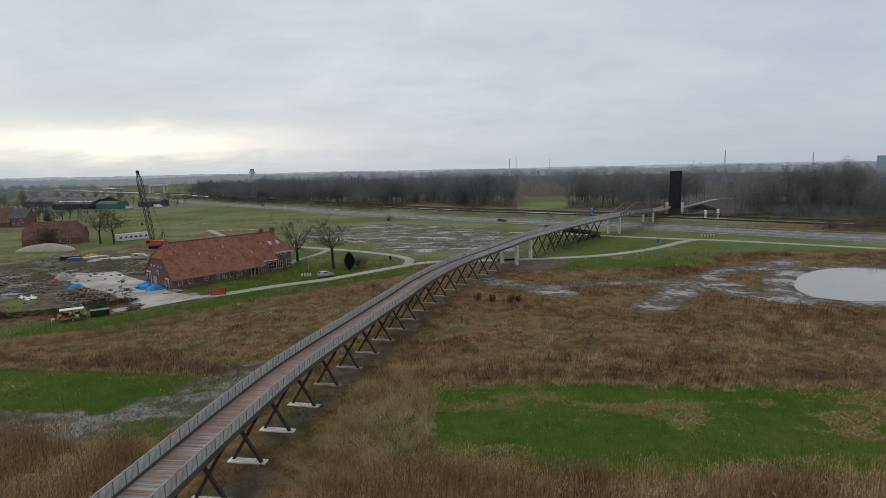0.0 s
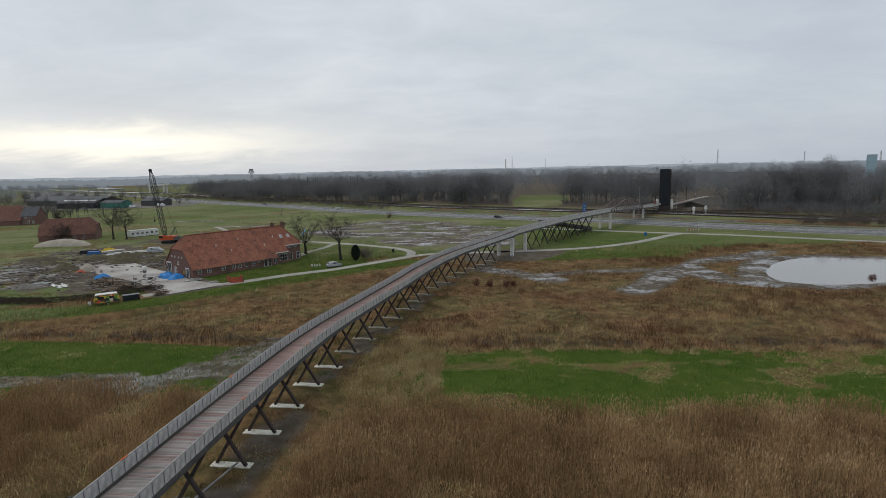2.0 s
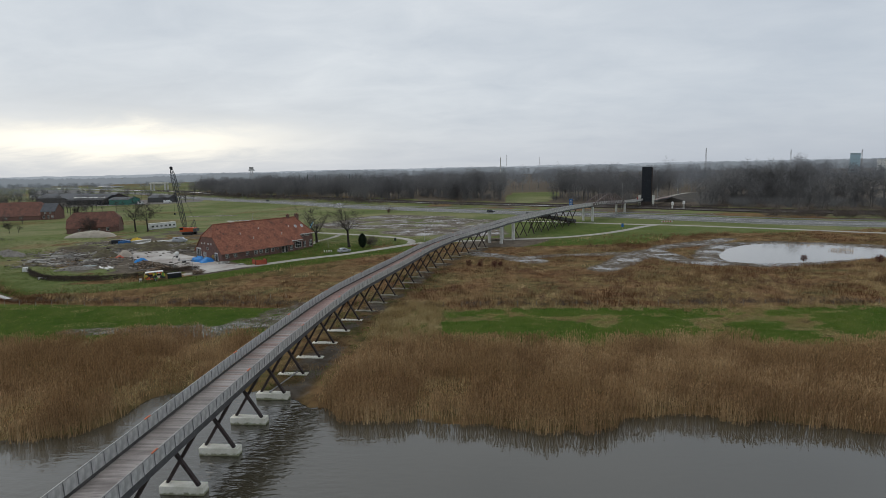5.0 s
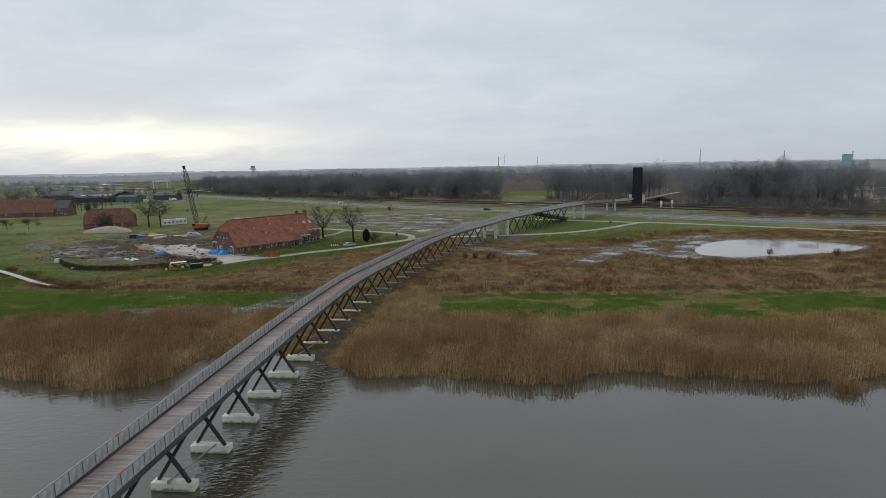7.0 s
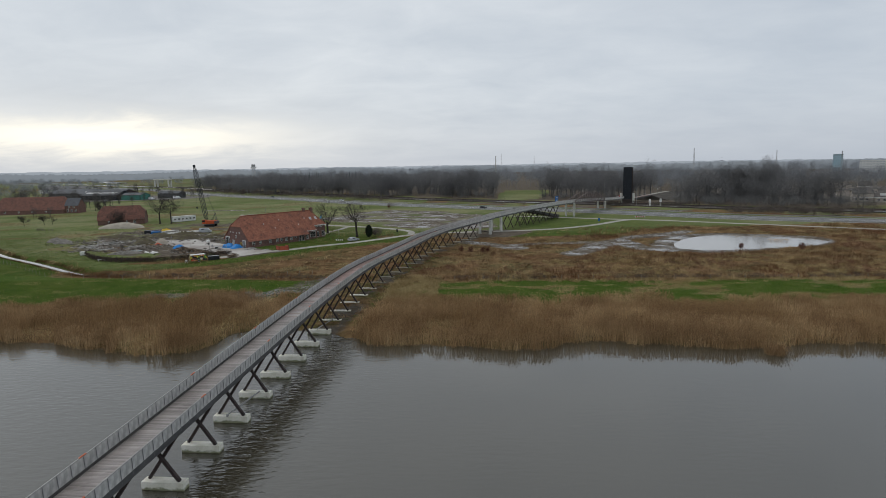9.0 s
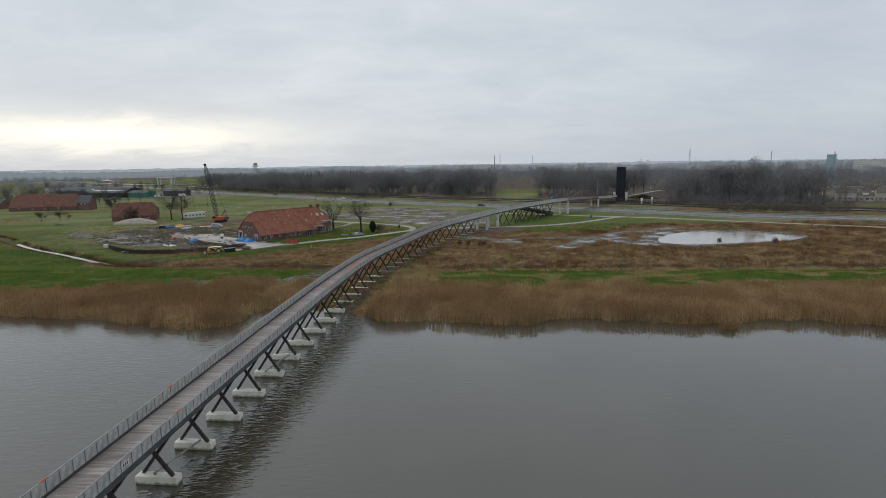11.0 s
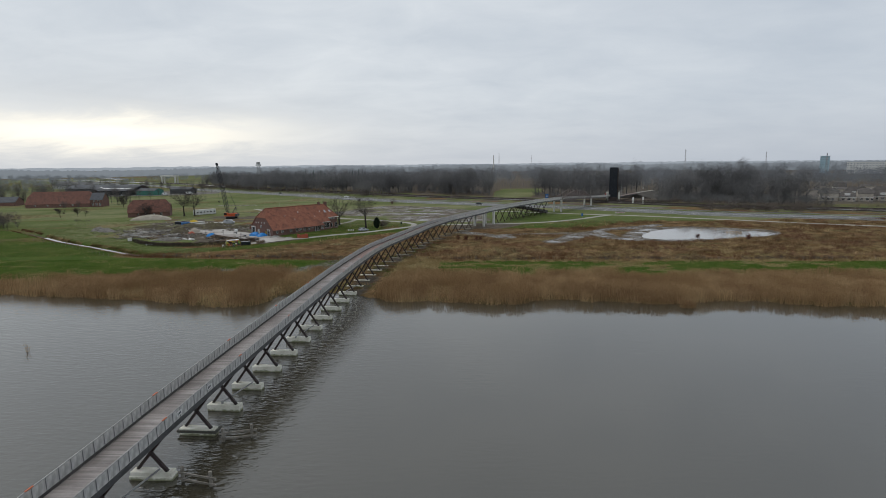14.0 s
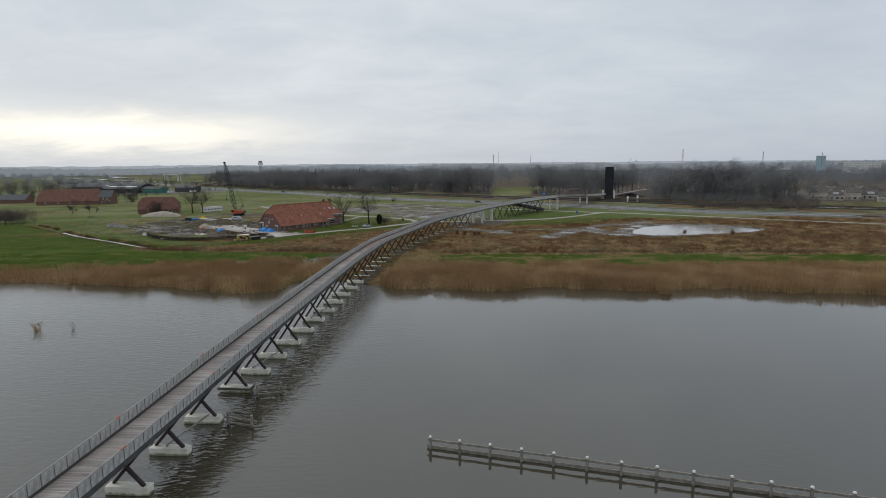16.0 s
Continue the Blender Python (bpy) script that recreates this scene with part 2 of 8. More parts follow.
def fbm(x, y, s):
    return (vnoise(x, y, s) + 0.5 * vnoise(x + 37, y + 11, s / 2.1) + 0.25 * vnoise(x + 91, y + 57, s / 4.3)) / 1.75


def sstep(a, b, x):
    t = np.clip((x - a) / (b - a), 0, 1)
    return t * t * (3 - 2 * t)


def seg_dist(x, y, pts):
    """Distance of points to a polyline."""
    d = np.full(np.shape(x), 1e9)
    for (x0, y0), (x1, y1) in zip(pts[:-1], pts[1:]):
        dx, dy = x1 - x0, y1 - y0
        t = np.clip(((x - x0) * dx + (y - y0) * dy) / (dx * dx + dy * dy), 0, 1)
        d = np.minimum(d, np.hypot(x - x0 - t * dx, y - y0 - t * dy))
    return d


def inside(x, y, poly):
    """Signed distance to a polygon, negative inside."""
    d = seg_dist(x, y, list(poly) + [poly[0]])
    c = np.zeros(np.shape(x), bool)
    for (x0, y0), (x1, y1) in zip(poly, list(poly[1:]) + [poly[0]]):
        c ^= ((y0 > y) != (y1 > y)) & (x < (x1 - x0) * (y - y0) / (y1 - y0 + 1e-12) + x0)
    return np.where(c, -d, d)


def smooth_line(pts, step):
    """Catmull-Rom through the points, sampled about every step metres."""
    P = [np.array(p, float) for p in pts]
    P = [2 * P[0] - P[1]] + P + [2 * P[-1] - P[-2]]
    out = []
    for a, b, c, d in zip(P[:-3], P[1:-2], P[2:-1], P[3:]):
        n = max(2, int(np.linalg.norm(c - b) / step))
        for i in range(n):
            t = i / n
            out.append(0.5 * (2 * b + (c - a) * t + (2 * a - 5 * b + 4 * c - d) * t * t + (3 * b - a - 3 * c + d) * t ** 3))
    out.append(P[-2])
    return np.array(out)


# ---- the lie of the land ----
WATER = -0.48
SHORE = [(-400, 45), (-160, 36), (-110, 32), (-88, 29.5), (-66, 25), (-56, 22.5), (-48, 19.5), (-41, 19.8), (-38, 24), (-37, 30), (-33, 33), (-24, 31), (-18.5, 27.5), (-12.5, 23), (-0.5, 22.3), (8, 20.3), (13, 19.6), (20, 23.5), (31, 21.6), (40, 19.4), (51, 20.5), (61, 21.5), (73, 17), (93, 15), (160, 10), (400, -10)]
SH_X, SH_Y = [p[0] for p in SHORE], [p[1] for p in SHORE]
FARM_ROAD = [(-72, 106), (-61, 116), (-54.7, 120.5), (-46.2, 128), (-35.4, 135.5), (-24, 147), (-16.4, 155), (-9, 160), (4, 161.3), (17.7, 162.2), (40.4, 166.8), (56.6, 175.3), (68, 185), (77, 194), (84, 199.5)]
ALONG_PATH = [(20, 232), (40, 224), (57.2, 215), (76, 204.5), (89.4, 199.1), (105, 190), (131.7, 172.4), (160, 153), (187, 137), (260, 92), (400, 5)]
NORTH_LANE = [(-16.4, 157), (-17, 166), (-24.2, 175.3), (-38.8, 185.4), (-54.4, 193.8), (-75, 206), (-100, 228), (-125, 262)]
YARD_LANE = [(-47.7, 188), (-49, 178), (-52, 168), (-52.5, 160)]
MOTORWAY = [(-1400, 1560), (-800, 1020), (-440, 715), (-322, 585), (-218, 486), (-129, 409), (-66.5, 348), (24, 283), (76, 251), (118, 217), (149, 195.5), (209, 166), (330, 95), (700, -130)]
DITCH = [(-330, 254), (-198, 157), (-181, 144), (-148, 117), (-123.5, 100.5), (-105, 87), (-94, 81), (-85, 80.5), (-77, 83.5), (-67, 89.3), (-57, 98.6), (-48, 105), (-36, 115)]
POND = [tuple(p) for p in smooth_line([(73.2, 112.5), (73.6, 119), (78, 127.5), (85, 136), (93, 142), (101, 144), (109, 142.5), (118, 138.5), (125, 132.5), (127.5, 126.5), (124, 121), (115, 115.5), (105, 113), (96, 110.6), (85, 108.6), (77, 109), (73.2, 112.5)], 7)[:-1]]
MUD_TRACK = [(37, 104), (42, 110), (47, 118), (52, 124.5), (57, 130), (66, 138), (77, 143.5), (92, 153)]
MUD_LEFT = [(6, 131), (13, 126), (17, 120), (21, 117)]
MUD_LINK = [(21, 123), (30, 126.5), (40, 127), (52, 127)]
DYKE = [(-150, 128), (-128, 109), (-112, 97), (-98, 91), (-84, 91), (-73, 95.5), (-64, 103), (-54, 112.5), (-42, 124), (-28, 136.5), (-16, 146)]
PUDDLES = [(-108, 262, 16, 3.2), (-150, 300, 22, 4), (-118, 236, 8, 1.6), (-70, 300, 12, 2.5), (-128, 152, 9, 1.5), (-62, 56, 7, 2.2), (-46, 53, 8, 2.5), (90, 262, 14, 5), (118, 244, 16, 4)]
CREEK = [(60, 132), (60, 122), (59.5, 116), (61, 112), (67, 108), (74, 110)]


def strip_mid(x):
    return np.where(x > -20, 56.3 - 0.04 * x, 61.2)


def strip_half(x):
    return np.where(x > -20, 10.6, 8.2 + 0.125 * np.maximum(-35 - x, 0))


def shore_y(x):
    return np.interp(x, SH_X, SH_Y) + (vnoise(x, 0 * x, 2.2) - 0.5) * 1.6


def ground_height(x, y):
    z = (fbm(x, y, 9) - 0.5) * 0.25 * sstep(18, 30, y) * (1 - sstep(165, 190, y))
    s = shore_y(x)
    z = np.where(y < s + 3, z * sstep(s - 1, s + 3, y) - 2.2 * (1 - sstep(s - 4.5, s + 1.8, y)), z)
    d = seg_dist(x, y, DITCH)
    z = z - 1.6 * (1 - sstep(0.6, 3.2, d)) * sstep(60, 76, y)
    # low dyke between the ditch and the farmyard
    z = z - 0.75 * (1 - sstep(-1.5, 2.5, inside(x, y, POND)))
    for ln, w in ((FARM_ROAD, 3), (ALONG_PATH, 3), (NORTH_LANE, 3)):
        k = 1 - sstep(w, w + 3, seg_dist(x, y, ln))
        z = z * (1 - k)
    bx = np.interp(y, [-60, 9, 49, 77, 104, 128, 154], [-29, -23.7, -20.5, -14.8, -8.4, 0.5, 13.5])
    k = (1 - sstep(3.5, 6, np.abs(x - bx))) * sstep(29, 34, y)
    z = z * (1 - k) + 0.06 * k
    k = 1 - sstep(13, 18, seg_dist(x, y, MOTORWAY))
    z = z * (1 - k)
    return z


def graded(lo, hi, fine, edges):
    """Coordinates that are fine between lo and hi and grow outwards."""
    c = list(np.arange(lo, hi + fine / 2, fine))
    step, v = fine, hi
    while v < edges[1]:
        step *= 1.18
        v += step
        c.append(v)
    step, v = fine, lo
    while v > edges[0]:
        step *= 1.18
        v -= step
        c.insert(0, v)
    return np.array(c)


def ground_material():
    mt = bpy.data.materials.new("marsh_meadow_ground")
    mt.use_nodes = True
    nt = mt.node_tree
    N, L = nt.nodes.new, nt.links.new
    b = nt.nodes["Principled BSDF"]
    geo = N("ShaderNodeNewGeometry")
    at = N("ShaderNodeVertexColor")
    at.layer_name = "cover"
    sep = N("ShaderNodeSeparateColor")
    L(at.outputs[0], sep.inputs[0])

    def noise(scale, detail=5):
        n = N("ShaderNodeTexNoise")
        n.inputs["Scale"].default_value, n.inputs["Detail"].default_value = scale, detail
        n.inputs["Roughness"].default_value = 0.6
        L(geo.outputs["Position"], n.inputs["Vector"])
        return n.outputs["Fac"]

    def ramp(src, c0, c1, p0=0.35, p1=0.65):
        r = N("ShaderNodeValToRGB")
        e = r.color_ramp.elements
        e[0].position, e[0].color = p0, (*c0, 1)
        e[1].position, e[1].color = p1, (*c1, 1)
        L(src, r.inputs[0])
        return r.outputs[0]

    def mixc(f, a, bb):
        n = N("ShaderNodeMix")
        n.data_type = "RGBA"
        L(f, n.inputs[0])
        L(a, n.inputs[6])
        L(bb, n.inputs[7])
        return n.outputs[2]

    def math_(op, a, bb, clamp=True):
        n = N("ShaderNodeMath")
        n.operation, n.use_clamp = op, clamp
        for i, v in enumerate((a, bb)):
            if isinstance(v, float):
                n.inputs[i].default_value = v
            else:
                L(v, n.inputs[i])
        return n.outputs[0]

    def stretched(scale, sx, sy, turn, detail):
        mp = N("ShaderNodeMapping")
        mp.inputs["Rotation"].default_value = (0, 0, radians(turn))
        mp.inputs["Scale"].default_value = (sx, sy, 1)
        L(geo.outputs["Position"], mp.inputs[0])
        n = N("ShaderNodeTexNoise")
        n.inputs["Scale"].default_value, n.inputs["Detail"].default_value, n.inputs["Roughness"].default_value = scale, detail, 0.65
        L(mp.outputs[0], n.inputs["Vector"])
        return n.outputs["Fac"]

    n_big, n_mid, n_fine = noise(0.09), noise(0.5), noise(5.0, 6)
    n_wide = stretched(0.03, 1.0, 1.9, 0, 5)
    # the borders of each cover are ragged
    def cover(sock, amount=0.6):
        n = math_("ADD", sock, math_("MULTIPLY", math_("SUBTRACT", n_mid, 0.5, False), amount, False), False)
        mr = N("ShaderNodeMapRange")
        mr.interpolation_type = "SMOOTHSTEP"
        L(n, mr.inputs[0])
        mr.inputs[1].default_value, mr.inputs[2].default_value = 0.35, 0.65
        return mr.outputs[0]

    brown = mixc(n_fine, ramp(n_mid, (0.060, 0.042, 0.025), (0.25, 0.168, 0.085), 0.4, 0.62), ramp(n_big, (0.085, 0.088, 0.030), (0.205, 0.118, 0.058), 0.4, 0.6))
    brown = mixc(ramp(n_wide, (0, 0, 0), (0.7, 0.7, 0.7), 0.50, 0.62), brown, ramp(n_mid, (0.075, 0.040, 0.022), (0.19, 0.105, 0.055), 0.38, 0.62))
    green = mixc(n_fine, ramp(n_mid, (0.038, 0.072, 0.010), (0.086, 0.116, 0.022)), ramp(n_big, (0.040, 0.080, 0.012), (0.088, 0.112, 0.026), 0.42, 0.6))
    mud = mixc(n_fine, ramp(n_mid, (0.060, 0.049, 0.038), (0.175, 0.150, 0.122), 0.38, 0.62), ramp(n_big, (0.125, 0.104, 0.082), (0.080, 0.068, 0.052)))
    # grazed fields are duller and patchy
    field = mixc(n_fine, ramp(noise(0.035, 6), (0.100, 0.130, 0.052), (0.270, 0.245, 0.140), 0.36, 0.66), ramp(n_mid, (0.105, 0.132, 0.052), (0.215, 0.212, 0.110)))
    field = mixc(ramp(stretched(0.010, 1.0, 2.6, 32, 7), (0, 0, 0), (0.65, 0.65, 0.65), 0.50, 0.63), field, ramp(n_mid, (0.078, 0.122, 0.030), (0.125, 0.165, 0.055)))
    green = mixc(at.outputs[1], green, field)
    c = mixc(cover(sep.outputs[0]), brown, green)
    c = mixc(cover(sep.outputs[1]), c, mud)
    L(c, b.inputs["Base Color"])
    # standing wet: broad sheets broken up by clods
    sheets = math_("ADD", math_("MULTIPLY", stretched(0.10, 1.0, 1.7, 30, 6), 0.62, False), math_("MULTIPLY", noise(0.75, 9), 0.38, False), False)
    wet = math_("MULTIPLY", cover(sep.outputs[1]), ramp(sheets, (0, 0, 0), (1, 1, 1), 0.485, 0.555))
    wet = math_("MULTIPLY", wet, sep.outputs[2])
    mr = N("ShaderNodeMapRange")
    L(wet, mr.inputs[0])
    mr.inputs[3].default_value, mr.inputs[4].default_value = 0.92, 0.14
    L(mr.outputs[0], b.inputs["Roughness"])
    L(math_("ADD", math_("MULTIPLY", wet, 0.7), 0.04), b.inputs["Specular IOR Level"])
    bp = N("ShaderNodeBump")
    bp.inputs["Distance"].default_value = 0.22
    inv = math_("SUBTRACT", 1.0, wet)
    L(math_("MULTIPLY", inv, 0.7), bp.inputs["Strength"])
    L(math_("ADD", math_("MULTIPLY", n_fine, 0.6), math_("MULTIPLY", n_mid, 0.5), False), bp.inputs["Height"])
    L(bp.outputs[0], b.inputs["Normal"])
    return mt


def bleached(x, y):
    """Dead straw-coloured patches in the mown strip, longer than wide."""
    p = sstep(0.575, 0.64, fbm(x * 0.55 + 70, y * 1.25 + 9, 4.2) + 0.10 * (vnoise(x, y * 1.8, 0.9) - 0.5))
    return p * sstep(-14, -8, x) + 0.5 * p * sstep(-40, -48, x)


def cover_at(x, y):
    """Shares of green sward, bare mud and standing wet at a place."""
    s = shore_y(x)
    wob = (fbm(x, y, 12) - 0.5) * 6
    # mown strip between the two belts of reed
    c0, c1 = strip_mid(x), strip_half(x)
    green = 1 - sstep(c1 - 0.8, c1 + 1.0, np.abs(y - c0 + wob * 0.25))
    green = green * (1 - 0.52 * bleached(x, y))
    green = green * (1 - 0.8 * sstep(-31, -26, x + wob) * (1 - sstep(-12, -3, x + wob * 1.5)))
    bx = np.interp(y, [-60, 9, 49, 77, 104, 128, 154], [-29, -23.7, -20.5, -14.8, -8.4, 0.5, 13.5])
    moss = (1 - sstep(3, 6, np.abs(x - bx - 2.0) + wob * 0.4)) * sstep(26, 32, y) * (1 - sstep(95, 115, y))
    green = np.maximum(green, moss * (0.05 + 0.25 * sstep(0.4, 0.55, fbm(x + 15, y + 31, 4))))
    # fields behind
    green = np.maximum(green, sstep(150, 165, y - 0.1 * x + wob))
    green = np.maximum(green, sstep(-24, -32, x + wob) * sstep(112, 122, y - 0.55 * (x + 60) + wob))
    green = np.maximum(green, sstep(-100, -112, x + wob) * sstep(60, 66, y))
    green = np.maximum(green, 0.75 * (1 - sstep(4, 9, inside(x, y, [(20, 150), (60, 152), (82, 178), (70, 184), (50, 165), (20, 158)]))))
    green = np.maximum(green, 0.34 * sstep(0.56, 0.66, fbm(x + 200, y, 22)) * sstep(70, 76, y))
    green = green * (1 - 0.5 * sstep(0.48, 0.62, fbm(x + 640, y * 1.7 + 20, 24)) * sstep(-70, -100, x) * sstep(95, 120, y))
    green = np.maximum(green, 1 - sstep(3.2, 6.5, seg_dist(x, y, DYKE) + wob * 0.4))
    far = inside(x, y, MOTORWAY + [(3000, 4000), (-1400, 4000)])
    lawn = inside(x, y, [(38, 372), (66, 366), (76, 400), (95, 470), (100, 520), (62, 520), (44, 440)])
    wood = sstep(-70, -82, far) * sstep(-2, 4, lawn) * (1 - sstep(-330, -380, x)) * (1 - 0.5 * sstep(222, 232, x) * (1 - sstep(372, 384, y)))
    green = green * (1 - 0.92 * wood)
    grime = 1 - sstep(-6, 8, inside(x, y, [(-146, 150), (-118, 118), (-100, 108), (-80, 112), (-70, 124), (-84, 140), (-92, 165), (-105, 200), (-150, 205), (-165, 180)]) + wob)
    green = green * (1 - 0.6 * grime * sstep(0.38, 0.55, fbm(x + 300, y + 40, 7)))
    mud = 1 - sstep(1.5, 5.5, seg_dist(x, y, MUD_TRACK) + wob * 0.8)
    mud = np.maximum(mud, 1 - sstep(2.0, 5, seg_dist(x, y, CREEK) + wob * 0.5))
    mud = np.maximum(mud, 1 - sstep(2.0, 5, seg_dist(x, y, MUD_LEFT) + wob * 0.5))
    mud = np.maximum(mud, 0.8 * (1 - sstep(1.0, 4, seg_dist(x, y, MUD_LINK) + wob * 0.5)))
    mud = np.maximum(mud, 1 - sstep(np.interp(x, [75, 95, 120], [4.0, 1.5, 0.5]), np.interp(x, [75, 95, 120], [11.0, 6.0, 4.0]), inside(x, y, POND) + wob * 0.7))
    plain = 1 - sstep(-3, 6, inside(x, y, [(-72, 225), (-58, 262), (-40, 282), (0, 258), (18, 232), (20, 180), (4, 168), (-10, 172), (-40, 200)]) + wob)
    mud = np.maximum(mud, plain * (0.45 + 0.5 * sstep(0.38, 0.55, fbm(x * 0.42 + y * 0.31, y * 0.75 - x * 0.22, 9))))
    # trodden strip under the footbridge and the wet corner beside it
    bx = np.interp(y, [-60, 9, 49, 77, 104, 128, 154], [-29, -23.7, -20.5, -14.8, -8.4, 0.5, 13.5])
    mud = np.maximum(mud, 0.9 * sstep(0.36, 0.5, fbm(x + 120, y * 1.5, 6)) * (1 - sstep(-3, 4, inside(x, y, [(-56, 54), (-42, 51), (-30, 54), (-24, 64), (-28, 75), (-34, 73), (-37, 65), (-42, 61), (-56, 59)]) + wob)))
    for px, py, rx, ry in PUDDLES:
        mud = np.maximum(mud, 1 - sstep(0.7, 1.25, np.hypot((x - px) / rx, (y - py) / ry) + wob * 0.03))
    wet = np.clip(mud, 0, 1)
    mud = np.maximum(mud, (1 - sstep(1.5, 4.5, np.abs(x - bx - 1.2) + wob * 0.4)) * sstep(24, 30, y) * (1 - sstep(150, 160, y)) * (0.30 + 0.35 * sstep(0.42, 0.55, fbm(x + 8, y + 77, 5))))
    mud = np.maximum(mud, 1 - sstep(1, 6, inside(x, y, [(4, 148), (20, 146), (30, 160), (20, 166), (6, 160)]) + wob * 0.5))
    mud = np.maximum(mud, 1 - sstep(0, 3, inside(x, y, [(-120, 150), (-100, 160), (-84, 138), (-62, 119), (-57, 117), (-68, 106), (-77, 116), (-98, 131)])))
    mud = np.maximum(mud, (0.30 + 0.38 * sstep(0.40, 0.55, fbm(x + 11, y + 5, 8))) * (1 - sstep(0, 8, inside(x, y, [(-135, 148), (-118, 124), (-100, 112), (-84, 112), (-74, 118), (-98, 150), (-92, 175), (-95, 210), (-140, 215), (-148, 170)]) + wob)))
    mud = np.maximum(mud, 0.8 * wood)
    # far fields lose green and take the mud colour, painting in distance haze
    green = green * (1 - 0.25 * sstep(500, 700, y))
    mud = np.maximum(mud, 0.42 * sstep(520, 760, y))
    mud = np.maximum(mud, 0.62 * sstep(226, 234, x) * sstep(250, 262, y) * (1 - sstep(430, 450, y)) * sstep(-60, -66, far))
    verge = sstep(-14, -20, far) * sstep(-46, -40, far) * sstep(-90, -40, x)
    green = green * (1 - 0.75 * verge * sstep(0.35, 0.5, fbm(x * 0.4 + 60, y * 0.8, 12)))
    mud = np.maximum(mud, 0.7 * verge * sstep(0.5, 0.6, fbm(x * 0.5 + 10, y, 9)))
    mud = np.maximum(mud, (1 - sstep(0.9, 2.0, seg_dist(x, y, DITCH) + wob * 0.06)) * sstep(60, 76, y))
    bed = 1 - sstep(s - 3, s + 1.0, y)
    mud = np.maximum(mud, bed)
    k = 1 - sstep(13, 17, seg_dist(x, y, MOTORWAY))
    mud = mud * (1 - k)
    return np.clip(green, 0, 1), np.clip(mud, 0, 1), np.clip(wet, 0, 1)


def grazed(x, y):
    """Where the green is old pasture and not mown turf."""
    f = np.maximum(sstep(150, 172, y), sstep(-72, -92, x) * sstep(82, 92, y - 0.65 * np.maximum(-95 - x, 0)))
    f = f * (1 - 0.55 * sstep(4, 14, x) * (1 - sstep(208, 216, y + 0.55 * (x - 60))))
    return 0.95 * f * (1 - 0.5 * sstep(0.55, 0.66, fbm(x + 900, y * 2.0, 60)))


def build_ground():
    X, Y = graded(-168, 140, 1.1, (-6000, 6000)), graded(12, 260, 1.1, (-700, 7000))
    gx, gy = np.meshgrid(X, Y)
    gz = ground_height(gx, gy)
    nx, ny = len(X), len(Y)
    V = np.stack([gx.ravel(), gy.ravel(), gz.ravel()], 1)
    i = (np.arange(ny - 1)[:, None] * nx + np.arange(nx - 1)[None]).ravel()
    me = big_mesh("ground", V, np.stack([i, i + 1, i + nx + 1, i + nx], 1), ground_material())
    at = me.color_attributes.new("cover", "FLOAT_COLOR", "POINT")
    g, m, w = cover_at(gx.ravel(), gy.ravel())
    at.data.foreach_set("color", np.stack([g, m, w, grazed(gx.ravel(), gy.ravel())], 1).astype(np.float32).ravel())
    me.polygons.foreach_set("use_smooth", np.ones(len(me.polygons), bool))
    tagged(new("ground", me), "marshy meadow ground with mown green strips, brown grass and wet mud", "ground", kind="structure")


build_ground()


